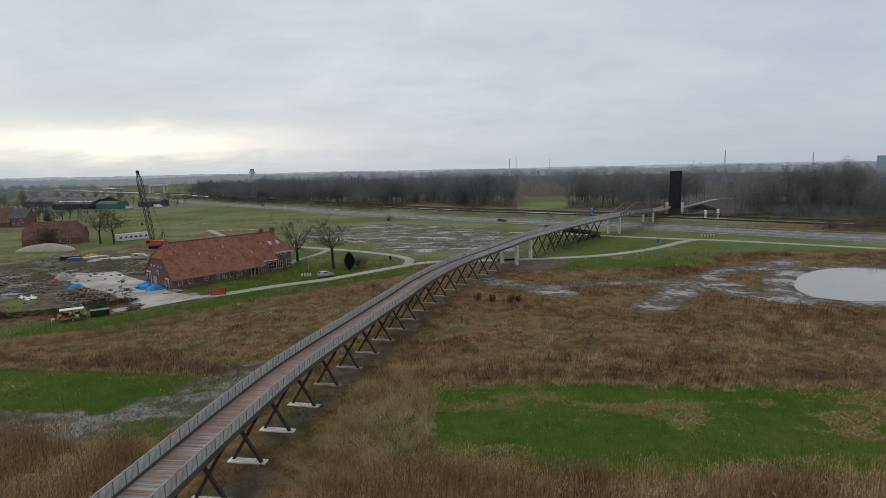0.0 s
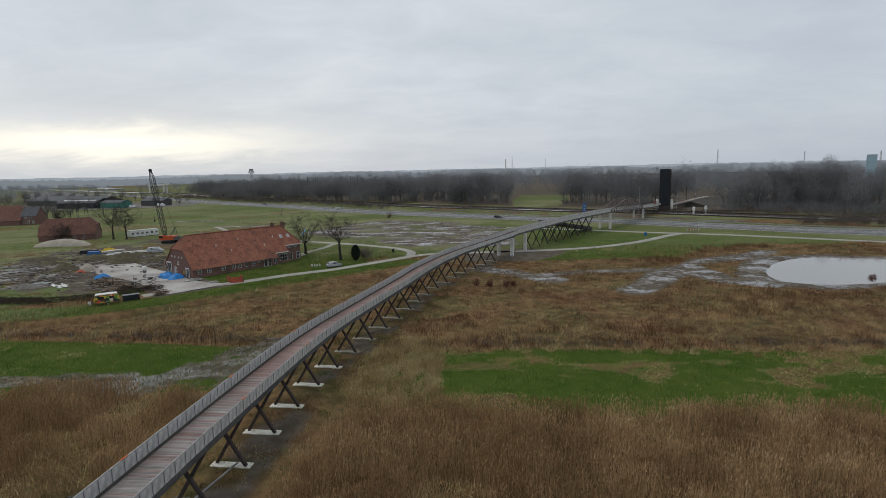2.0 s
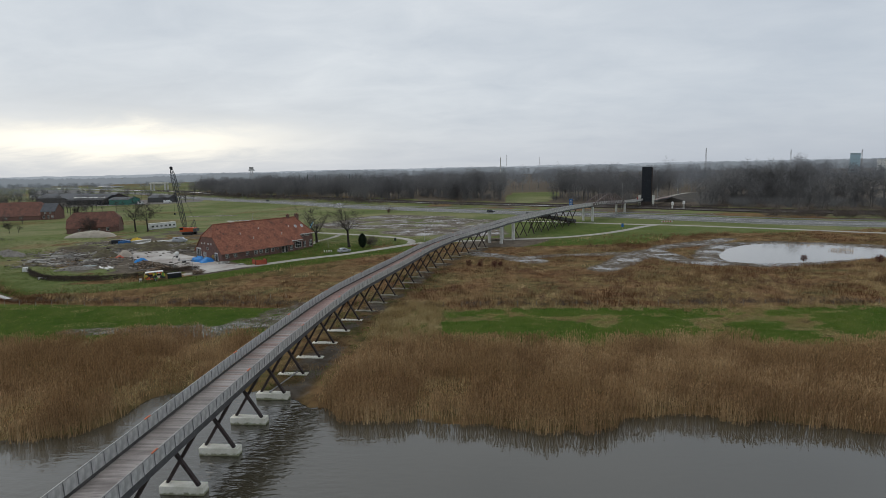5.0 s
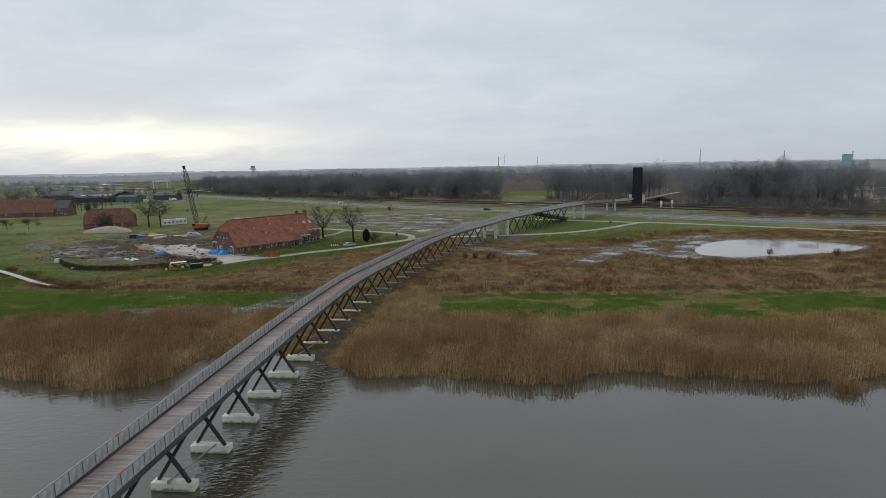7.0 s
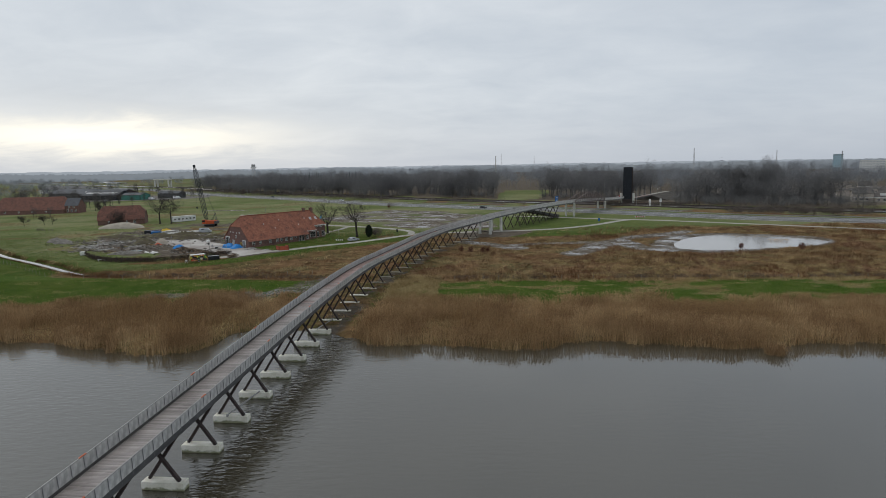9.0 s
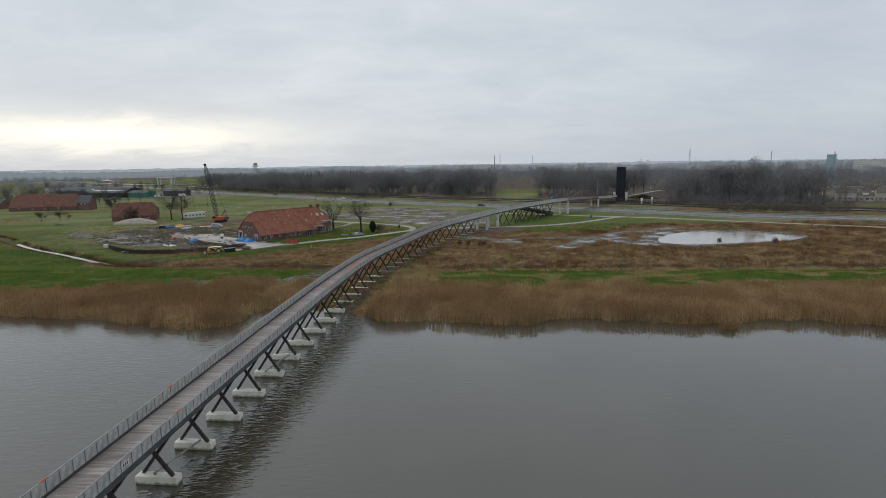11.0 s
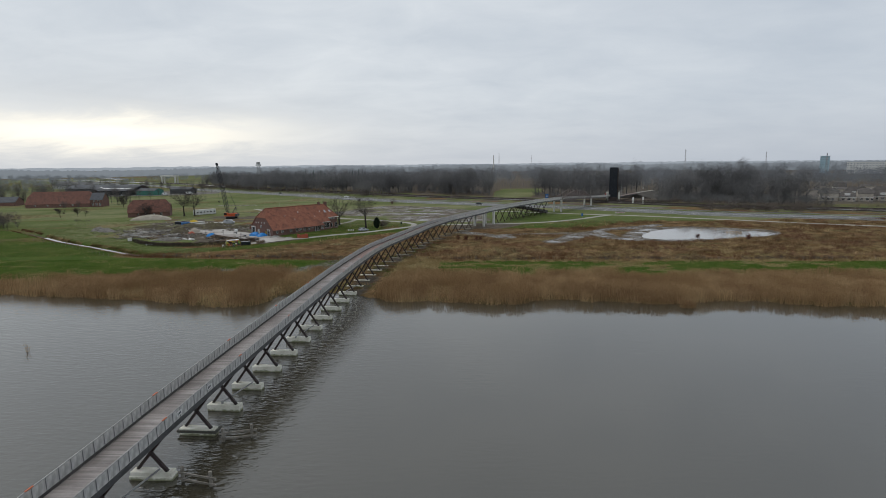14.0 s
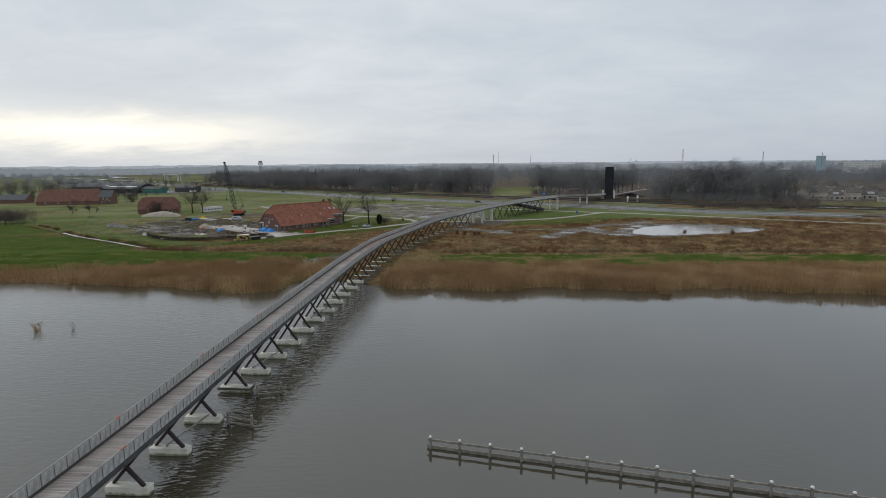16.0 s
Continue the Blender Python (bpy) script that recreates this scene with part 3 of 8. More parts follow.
def water_material(name, col, rough, ripple, scale, wake=0.0):
    mt = bpy.data.materials.new(name)
    mt.use_nodes = True
    nt = mt.node_tree
    N, L = nt.nodes.new, nt.links.new
    b = nt.nodes["Principled BSDF"]
    b.inputs["Base Color"].default_value = (*col, 1)
    b.inputs["Roughness"].default_value = rough
    b.inputs["IOR"].default_value = 1.55
    b.inputs["Specular IOR Level"].default_value = 1.0
    geo = N("ShaderNodeNewGeometry")
    mp = N("ShaderNodeMapping")
    mp.inputs["Rotation"].default_value = (0, 0, radians(14))
    mp.inputs["Scale"].default_value = (1, 2.8, 1)
    L(geo.outputs["Position"], mp.inputs[0])
    n1, n2 = N("ShaderNodeTexNoise"), N("ShaderNodeTexNoise")
    n1.inputs["Scale"].default_value, n1.inputs["Detail"].default_value = scale, 3
    n2.inputs["Scale"].default_value, n2.inputs["Detail"].default_value = 0.05, 3
    L(mp.outputs[0], n1.inputs["Vector"])
    L(geo.outputs["Position"], n2.inputs["Vector"])
    bp = N("ShaderNodeBump")
    mr = N("ShaderNodeMapRange")
    L(n2.outputs["Fac"], mr.inputs[0])
    mr.inputs[1].default_value, mr.inputs[2].default_value = 0.35, 0.65
    mr.inputs[3].default_value, mr.inputs[4].default_value = ripple * 0.25, ripple
    strength, height = mr.outputs[0], n1.outputs["Fac"]
    if wake:
        # wind ripples gather beside the bridge and on its far side
        sep, ramp, add, skew = N("ShaderNodeSeparateXYZ"), N("ShaderNodeValToRGB"), N("ShaderNodeMath"), N("ShaderNodeMath")
        L(geo.outputs["Position"], sep.inputs[0])
        skew.operation = "MULTIPLY_ADD"
        L(sep.outputs[1], skew.inputs[0])
        skew.inputs[1].default_value = -0.085
        L(sep.outputs[0], skew.inputs[2])
        shift = N("ShaderNodeMath")
        shift.operation = "MULTIPLY_ADD"
        L(n2.outputs["Fac"], shift.inputs[0])
        shift.inputs[1].default_value = 14.0
        L(skew.outputs[0], shift.inputs[2])
        m01 = N("ShaderNodeMapRange")
        L(shift.outputs[0], m01.inputs[0])
        m01.inputs[1].default_value, m01.inputs[2].default_value = -120, 40
        e = ramp.color_ramp.elements
        e[0].position, e[0].color = 0.0, (0.36, 0.36, 0.36, 1)
        e[1].position, e[1].color = 1.0, (0, 0, 0, 1)
        for p, v in ((0.50, 0.34), (0.62, 0.45), (0.645, 0.9), (0.68, 0.75), (0.72, 0.22), (0.78, 0.03)):
            k = e.new(p)
            k.color = (v, v, v, 1)
        L(m01.outputs[0], ramp.inputs[0])
        add.operation = "MULTIPLY_ADD"
        L(ramp.outputs[0], add.inputs[0])
        add.inputs[1].default_value = wake
        L(strength, add.inputs[2])
        strength = add.outputs[0]
        # short steep ripples run across the wind in the lee of the bridge
        mq, n4, mx = N("ShaderNodeMapping"), N("ShaderNodeTexNoise"), N("ShaderNodeMath")
        mq.inputs["Rotation"].default_value = (0, 0, radians(-38))
        mq.inputs["Scale"].default_value = (0.8, 1.7, 1)
        L(geo.outputs["Position"], mq.inputs[0])
        n4.inputs["Scale"].default_value, n4.inputs["Detail"].default_value = 1.25, 2
        L(mq.outputs[0], n4.inputs["Vector"])
        mx.operation = "MULTIPLY_ADD"
        L(n4.outputs["Fac"], mx.inputs[0])
        L(ramp.outputs[0], mx.inputs[1])
        L(n1.outputs["Fac"], mx.inputs[2])
        height = mx.outputs[0]
    L(strength, bp.inputs["Strength"])
    bp.inputs["Distance"].default_value = 0.32
    L(height, bp.inputs["Height"])
    L(bp.outputs[0], b.inputs["Normal"])
    return mt


M_WATER = water_material("brown_lake_water", (0.050, 0.045, 0.031), 0.03, 0.06, 0.7, wake=0.30)
M_POOL = water_material("still_pool_water", (0.24, 0.222, 0.20), 0.04, 0.03, 0.8)


def sheet(name, pts, z, material, label, category):
    bm = bmesh.new()
    bm_poly(bm, [(x, y, z) for x, y in pts])
    bmesh.ops.triangulate(bm, faces=bm.faces[:])
    return tagged(part(name, bm, material), label, category, kind="structure")


sheet("water", [(-700, -690), (700, -690), (700, 60), (-700, 60)], WATER, M_WATER, "grey-brown rippled lake water under an overcast sky", "water")
sheet("water_pond", [(60, 95), (140, 95), (140, 155), (60, 155)], -0.42, M_POOL, "shallow still pond on the muddy flat", "water")


def ribbon(name, line, half, z, material, label, category, step=2.0, thick=0.12):
    """A road: a strip with a kerb-thin edge, laid on the ground."""
    P = smooth_line(line, step)
    T = np.gradient(P, axis=0)
    T /= np.linalg.norm(T, axis=1)[:, None]
    Nn = np.stack([T[:, 1], -T[:, 0]], 1)
    n = len(P)
    V, F = [], []
    for off, zz in ((-half - 0.15, z - thick), (-half, z), (half, z), (half + 0.15, z - thick)):
        V.append(np.column_stack([P + Nn * off, np.full(n, zz)]))
    for k in range(3):
        a = np.arange(n - 1) + k * n
        F.append(np.stack([a, a + n, a + n + 1, a + 1], 1))
    me = big_mesh(name, np.concatenate(V), np.concatenate(F), material)
    return tagged(new(name, me), label, category, kind="structure")


ribbon("road_farm", FARM_ROAD, 1.5, 0.06, M_PATH, "narrow pale concrete lane past the farmhouse", "road")
ribbon("path_along", ALONG_PATH, 1.5, 0.066, M_PATH, "pale concrete cycle path along the motorway", "path")
ribbon("road_north_lane", NORTH_LANE, 1.3, 0.072, M_PATH, "pale lane round the farmhouse garden", "road")
ribbon("path_yard", YARD_LANE, 1.0, 0.078, M_PATH, "short pale garden drive", "path")
ribbon("motorway", MOTORWAY, 11.0, 0.08, M_ASPHALT, "grey asphalt motorway with several lanes", "road", step=6)

# ---- the footbridge ----
CENTRE = [(-31.0, -115), (-28.9, -75), (-27.8, -54.8), (-27.4, -46), (-26.8, -34), (-25.2, -13), (-23.7, 9.6), (-22.4, 28), (-20.5, 49), (-18.7, 61), (-15.0, 76.7), (-11.5, 91), (-8.4, 104.4), (-4.4, 117), (0.5, 129), (13.5, 154), (18.8, 164), (38, 191), (61.5, 222.3), (88, 262), (121, 322)]
LINE = smooth_line(CENTRE, 0.25)
ARC = np.concatenate([[0], np.cumsum(np.linalg.norm(np.diff(LINE, axis=0), axis=1))])
DECK_Y = [-115, -62, -44, -30, -12, 5, 22, 40, 60, 90, 120, 140, 160, 175, 190, 210, 225, 243, 264, 290, 322]
DECK_Z = [3.9, 4.2, 4.38, 4.75, 5.28, 5.5, 5.72, 5.75, 5.6, 5.6, 5.65, 5.85, 6.15, 6.6, 7.0, 7.3, 7.2, 6.5, 5.4, 3.8, 3.0]
HALF = 1.9


def along(s):
    """Place, way and deck height at arc length s of the bridge."""
    x, y = np.interp(s, ARC, LINE[:, 0]), np.interp(s, ARC, LINE[:, 1])
    e = 0.4
    dx = np.interp(s + e, ARC, LINE[:, 0]) - np.interp(s - e, ARC, LINE[:, 0])
    dy = np.interp(s + e, ARC, LINE[:, 1]) - np.interp(s - e, ARC, LINE[:, 1])
    h = math.hypot(dx, dy)
    y5 = np.linspace(y - 12, y + 12, 9)
    z = float(np.mean(np.interp(y5, DECK_Y, DECK_Z)))
    return Vector((x, y, z)), Vector((dx / h, dy / h, 0))


def arc_at(y):
    return float(np.interp(y, LINE[:, 1], ARC))


def at_bridge(s, v, dz):
    p, t = along(s)
    return Vector((p.x + t.y * v, p.y - t.x * v, p.z + dz))


bridge = thing("footbridge", "long timber cycle bridge on crossed brown legs with galvanised railings", "bridge")


def bridge_strip(name, s0, s1, v0, v1, z0, z1, material, label="", step=1.5):
    """A bar of rectangular section that follows the bridge."""
    n = max(2, int((s1 - s0) / step))
    bm = bmesh.new()
    prev = None
    for i in range(n + 1):
        s = s0 + (s1 - s0) * i / n
        ring = [bm.verts.new(at_bridge(s, v, z)) for v, z in ((v0, z0), (v1, z0), (v1, z1), (v0, z1))]
        if prev:
            for k in range(4):
                bm.faces.new([prev[k], prev[(k + 1) % 4], ring[(k + 1) % 4], ring[k]])
        else:
            bm.faces.new(ring)
        prev = ring
    bm.faces.new(prev[::-1])
    return part(name, bm, material, bridge, label)


S0, S1 = arc_at(-110), arc_at(322)
S_TRUSS0, S_TRUSS1 = arc_at(222), arc_at(263)
bridge_strip("deck_slab", S0, S1, -HALF + 0.1, HALF - 0.1, -0.3, -0.05, M_TIMBER)
for sgn in (-1, 1):
    bridge_strip("edge_girder", S0, S1, sgn * (HALF - 0.12), sgn * (HALF + 0.03), -0.5, -0.02, M_GIRDER, "dark galvanised edge girder")
    # gutter strip, dark to paint the shadow line at the railing foot
    bridge_strip("kerb", S0, S1, sgn * (HALF - 0.30), sgn * (HALF - 0.02), -0.04, 0.035, M_KERB, "dark strip for the gutter and its shadow line along the deck edge")
    bridge_strip("top_rail", S0, S1, sgn * (HALF + 0.02) - 0.05, sgn * (HALF + 0.02) + 0.05, 1.06, 1.12, M_RAIL)


def plank_field():
    """Deck boards laid across the bridge, joined."""
    made = {0: ([], []), 1: ([], [])}
    pitch = 0.16
    rnd = random.Random(3)
    s, k = S0, 0
    while s < S1 - pitch:
        dz = rnd.uniform(0, 0.008)
        pts = [at_bridge(s + a, v, z + dz) for z in (-0.05, 0.0) for a, v in ((0.0, -HALF + 0.08), (0.0, HALF - 0.08), (pitch - 0.012, HALF - 0.08), (pitch - 0.012, -HALF + 0.08))]
        grey = int(rnd.random() > float(sstep(14, 52, pts[0].y)))
        V, F = made[grey]
        b = len(V)
        V += [tuple(p) for p in pts]
        F += [(b + 4, b + 5, b + 6, b + 7), (b, b + 1, b + 5, b + 4), (b + 1, b + 2, b + 6, b + 5), (b + 2, b + 3, b + 7, b + 6), (b + 3, b, b + 4, b + 7)]
        s += pitch
        k += 1
    for grey, (V, F) in made.items():
        ob = new("deck_planks", big_mesh("deck_planks", V, F, M_PLANK_GREY if grey else M_PLANK))
        ob.parent = bridge
        tagged(ob, "grey weathered hardwood deck boards" if grey else "reddish-brown hardwood deck boards", kind="stuff")


plank_field()


PANEL = 1.28


def railing():
    panel_w = PANEL
    n = int((S1 - S0) / panel_w)
    bm = bmesh.new()
    bm_box(bm, 0.03, -0.012, 0.0, panel_w - 0.03, 0.012, 1.0)
    pm = mesh_of("railing_panel", bm, M_PANEL)
    bm = bmesh.new()
    bm_box(bm, -0.03, -0.035, -0.3, 0.03, 0.035, 1.06)
    qm = mesh_of("railing_post", bm, M_RAILPOST)
    far = {-1: bmesh.new(), 1: bmesh.new()}
    for sgn in (-1, 1):
        for i in range(n):
            s = S0 + i * panel_w
            a, b = at_bridge(s, sgn * (HALF + 0.02), 0.04), at_bridge(s + panel_w, sgn * (HALF + 0.02), 0.04)
            d = b - a
            m = Matrix.Translation(a) @ Matrix.Rotation(math.atan2(d.y, d.x), 4, "Z") @ Matrix.Rotation(-math.atan2(d.z, math.hypot(d.x, d.y)), 4, "Y")
            if a.y < 130 and a.y > -75:
                for nm, me in (("railing_panel", pm), ("railing_post", qm)):
                    ob = new(nm, me)
                    ob.parent = bridge
                    ob.matrix_world = m
            elif a.y >= 130:
                bm_box(far[sgn], 0.03, -0.012, 0.0, panel_w - 0.03, 0.012, 1.0, m)
                bm_box(far[sgn], -0.035, -0.03, -0.3, 0.035, 0.03, 1.06, m)
    for sgn in (-1, 1):
        tagged(part("far_railing", far[sgn], M_PANEL, bridge), "galvanised railing panels", kind="stuff")


railing()


def trestle(s, cap=True, foot=None):
    """A pile cap and two crossed legs across the bridge."""
    p, t = along(s)
    yaw = math.atan2(-t.x, t.y)
    base = (0.28 if p.y < 34 else 0.17) if foot is None else foot
    top = p.z - 0.5 - base
    par = bridge
    if cap:
        bm = bmesh.new()
        bm_box(bm, -1.95, -0.45, (-1.4 if p.y < 34 else -0.45), 1.95, 0.45, 0.0)
        bmesh.ops.bevel(bm, geom=bm.edges[:], offset=0.025, segments=1, affect="EDGES")
        if -43 < p.y < -40:
            bm_box(bm, -2.02, -0.52, -1.4, 2.02, 0.52, -0.40)
        par = part("pile_cap", bm, M_CAP if p.y < 62 else M_CAP_LAND, bridge, "pale weathered concrete pile cap" if p.y < 62 else "mossy concrete pile cap in the mud")
        par.matrix_world = Matrix.Translation((p.x, p.y, base)) @ Matrix.Rotation(yaw, 4, "Z")
    for sgn, off in ((1, 0.17), (-1, -0.17)):
        bm = bmesh.new()
        bm_beam(bm, (-1.5 * sgn, off, 0.0), (1.62 * sgn, off, top + 0.1), 0.26, 0.28, (0, 1, 0))
        leg = part("leg", bm, M_TIMBER, par)
        m = Matrix.Translation((p.x, p.y, base)) @ Matrix.Rotation(yaw, 4, "Z")
        if par is bridge:
            leg.matrix_world = m


PITCH = 6.33
s_cap = arc_at(-15.5)
CAPS = [arc_at(-41.6), arc_at(-33.4), arc_at(-27.6), arc_at(-21.6)] + [s_cap + i * PITCH for i in range(0, 29)] + [arc_at(-48.3 - 6.45 * i) for i in range(0, 6)]
for s in CAPS:
    if along(s)[0].y < 149:
        trestle(s)


def pillar(y, v, w=0.9):
    s = arc_at(y)
    p, t = along(s)
    bm = bmesh.new()
    bm_box(bm, -w / 2, -w / 2, -0.5, w / 2, w / 2, p.z - 0.5)
    bmesh.ops.bevel(bm, geom=[e for e in bm.edges if abs(e.verts[0].co.z - e.verts[1].co.z) > 1], offset=0.06, segments=1, affect="EDGES")
    ob = part("pillar", bm, M_CONC, bridge, "pale square concrete pillar")
    c = at_bridge(s, v, 0)
    ob.matrix_world = Matrix.Translation((c.x, c.y, 0)) @ Matrix.Rotation(math.atan2(-t.x, t.y), 4, "Z")


for y in (153.5, 163.5, 222, 263):
    for v in (-2.2, 2.2):
        pillar(y, v)
for i in range(9):
    trestle(arc_at(168.5) + i * 6.2, cap=False, foot=0.0)

# ---- trees: shared shapes ----


def grow(seed, height, spread, levels, kids, twigs, twig_len, twig_w, trunk_r, crown_from=0.3, even=False):
    """Arrays of a bare tree: trunk segments, limb segments (3-sided) and twig triangles."""
    rnd = random.Random(seed)
    segs, tris = [], []

    def limb(a, d, length, r, lev):
        n = (6 if even else 3) if lev == 0 else 3 if lev == 1 else 2
        p = a
        bend = 0.03 if even and lev == 0 else 0.13
        turn = rnd.uniform(0, 6.283)
        for i in range(n):
            d = (d + Vector((rnd.gauss(0, bend), rnd.gauss(0, bend), rnd.gauss(0.05, 0.07)))).normalized()
            q = p + d * length / n
            r2 = r * (0.78 if lev == 0 else 0.68)
            segs.append((p, q, r, r2, lev))
            if lev + 1 < levels and (lev > 0 or i > (1 if even else 0) or crown_from < 0.25):
                for k in range(kids if i else max(1, kids - 1)):
                    ang = rnd.uniform(0, 6.283)
                    if even and lev < 2:
                        turn += 2.4
                        ang = turn + rnd.uniform(-0.3, 0.3)
                    side = Vector((math.cos(ang), math.sin(ang), rnd.uniform(-0.1, 0.7)))
                    nd = (d * rnd.uniform(0.35, 0.8) + side * spread).normalized()
                    limb(q if i == n - 1 else p + (q - p) * rnd.uniform(0.4, 1), nd, length * (rnd.uniform(0.60, 0.74) if even and lev == 0 else rnd.uniform(0.52, 0.78)), r2 * rnd.uniform(0.40, 0.56), lev + 1)
            if lev >= levels - 2:
                for k in range(twigs):
                    o = p + (q - p) * rnd.random()
                    t = (d * 0.6 + Vector((rnd.gauss(0, 0.6), rnd.gauss(0, 0.6), rnd.gauss(0.25, 0.45)))).normalized()
                    s = t.cross(Vector((rnd.gauss(0, 1), rnd.gauss(0, 1), rnd.gauss(0, 1)))).normalized() * twig_w
                    e = o + t * twig_len * rnd.uniform(0.5, 1.3)
                    tris.append((o - s, o + s, e))
            p, r = q, r2

    limb(Vector((0, 0, 0)), Vector((0, 0, 1)), height * 0.55, trunk_r, 0)
    top = max(max(s[1].z for s in segs), max([t[2].z for t in tris] or [0]))
    k = height / top
    V, F = [], []
    sides = []
    for a, b, r0, r1, lev in segs:
        q = (b - a).to_track_quat("Z", "Y")
        o = len(V)
        n = 6 if lev == 0 else 3
        for p, r in ((a, r0), (b, r1)):
            for i in range(n):
                V.append((p + q @ Vector((r * math.cos(6.283 * i / n), r * math.sin(6.283 * i / n), 0))) * k)
        for i in range(n):
            j = (i + 1) % n
            F += [(o + i, o + j, o + n + j), (o + i, o + n + j, o + n + i)]
        sides.append((lev, len(F)))
    trunk_faces = max([f for lev, f in sides if lev == 0][:1] or [0])
    nseg = len(F)
    for t in tris:
        o = len(V)
        V += [p * k for p in t]
        F.append((o, o + 1, o + 2))
    levs = []
    last = 0
    for lev, f in sides:
        levs += [lev] * (f - last)
        last = f
    levs += [9] * (len(F) - nseg)
    return np.array([tuple(v) for v in V]), np.array(F), np.array(levs)


def bare_tree(x, y, height, spread, seed, label, group="", trunk_r=0.34, z=0.0, levels=5, kids=2, twigs=1, tw=0.02, wide=1.0, even=False):
    V, F, lev = grow(seed, height, spread, levels, kids, twigs, 1.1 if even else 1.5, tw, trunk_r, 0.3, even)
    V = V * np.array([wide, wide, 1.0])
    t = thing("tree", label, "tree", Matrix.Translation((x, y, z - 0.1)), group)
    for nm, sel, material in (("trunk", lev == 0, M_BARK), ("crown", lev > 0, M_TWIG)):
        f = F[sel]
        used, inv = np.unique(f.ravel(), return_inverse=True)
        ob = new(nm, big_mesh(nm, V[used], inv.reshape(-1, 3), material))
        ob.parent = t
    return t


def spreading_tree(x, y, height, reach, seed, label, group="", trunk_r=0.4, fork=0.36, limbs=6):
    """An old bare tree: a bole that forks into heavy ascending limbs, branches, and a fringe of fine twigs."""
    rnd = random.Random(seed)
    segs, tris = [], []

    def twig(o, d, n, length):
        for _ in range(n):
            t = (d * 0.7 + Vector((rnd.gauss(0, 0.55), rnd.gauss(0, 0.55), rnd.gauss(0.12, 0.4)))).normalized()
            w = t.cross(Vector((rnd.gauss(0, 1), rnd.gauss(0, 1), rnd.gauss(0, 1)))).normalized() * 0.016
            tris.append((o - w, o + w, o + t * length * rnd.uniform(0.5, 1.2)))

    def branch(a, d, length, r, lev):
        n = 4 if lev == 1 else 3
        p = a
        for i in range(n):
            up = 0.16 if lev == 1 else 0.05
            d = (d + Vector((rnd.gauss(0, 0.16), rnd.gauss(0, 0.16), up + rnd.gauss(0, 0.08)))).normalized()
            q = p + d * length / n
            r2 = max(0.012, r * 0.74)
            segs.append((p, q, r, r2, lev))
            if lev < 4:
                for k in range(2 if lev < 2 else 1):
                    turn = rnd.uniform(0, 6.283)
                    side = d.orthogonal().normalized()
                    side = Matrix.Rotation(turn, 3, d) @ side
                    nd = (d * rnd.uniform(0.5, 0.9) + side * rnd.uniform(0.6, 1.0)).normalized()
                    branch(p + (q - p) * rnd.uniform(0.4, 1.0), nd, length * rnd.uniform(0.36, 0.56), r2 * rnd.uniform(0.36, 0.52), lev + 1)
            if lev >= 3:
                twig(p + (q - p) * rnd.random(), d, 2, 0.8)
            p, r = q, r2
        twig(p, d, 3, 0.8)

    a, d, r = Vector((0, 0, -0.1)), Vector((0, 0, 1)), trunk_r
    n = 5
    for i in range(n):
        d = (d + Vector((rnd.gauss(0, 0.04), rnd.gauss(0, 0.04), 0.05))).normalized()
        q = a + d * height * fork / n
        segs.append((a, q, r * (1.35 if i == 0 else 1.0), r * 0.93, 0))
        a, r = q, r * 0.93
    for i in range(limbs):
        turn = 6.283 * i / limbs + rnd.uniform(-0.3, 0.3)
        lift = rnd.uniform(0.45, 0.95) if i % 3 else 1.7
        nd = Vector((math.cos(turn), math.sin(turn), lift)).normalized()
        branch(a - Vector((0, 0, rnd.uniform(0, 0.16) * height * fork)), nd, reach * rnd.uniform(0.85, 1.1), r * rnd.uniform(0.42, 0.6), 1)
    top = max(max(g[1].z for g in segs), max(t[2].z for t in tris))
    k = Vector((1, 1, height / top))
    out = {"trunk": ([], []), "crown": ([], [])}
    for p, q, r0, r1, lev in segs:
        V, F = out["trunk" if lev == 0 else "crown"]
        turn = (q - p).to_track_quat("Z", "Y")
        o, m = len(V), (7 if lev == 0 else 4 if lev == 1 else 3)
        for c, rr in ((p, r0), (q, r1)):
            V += [tuple(a * b for a, b in zip(c + turn @ Vector((rr * math.cos(6.283 * i / m), rr * math.sin(6.283 * i / m), 0)), k)) for i in range(m)]
        for i in range(m):
            j = (i + 1) % m
            F += [(o + i, o + j, o + m + j), (o + i, o + m + j, o + m + i)]
    V, F = out["crown"]
    for t in tris:
        F.append((len(V), len(V) + 1, len(V) + 2))
        V += [tuple(a * b for a, b in zip(p, k)) for p in t]
    t = thing("tree", label, "tree", Matrix.Translation((x, y, 0)), group)
    for nm, material in (("trunk", M_BARK), ("crown", M_TWIG)):
        ob = new(nm, big_mesh(nm, out[nm][0], out[nm][1], material))
        ob.parent = t
    return t


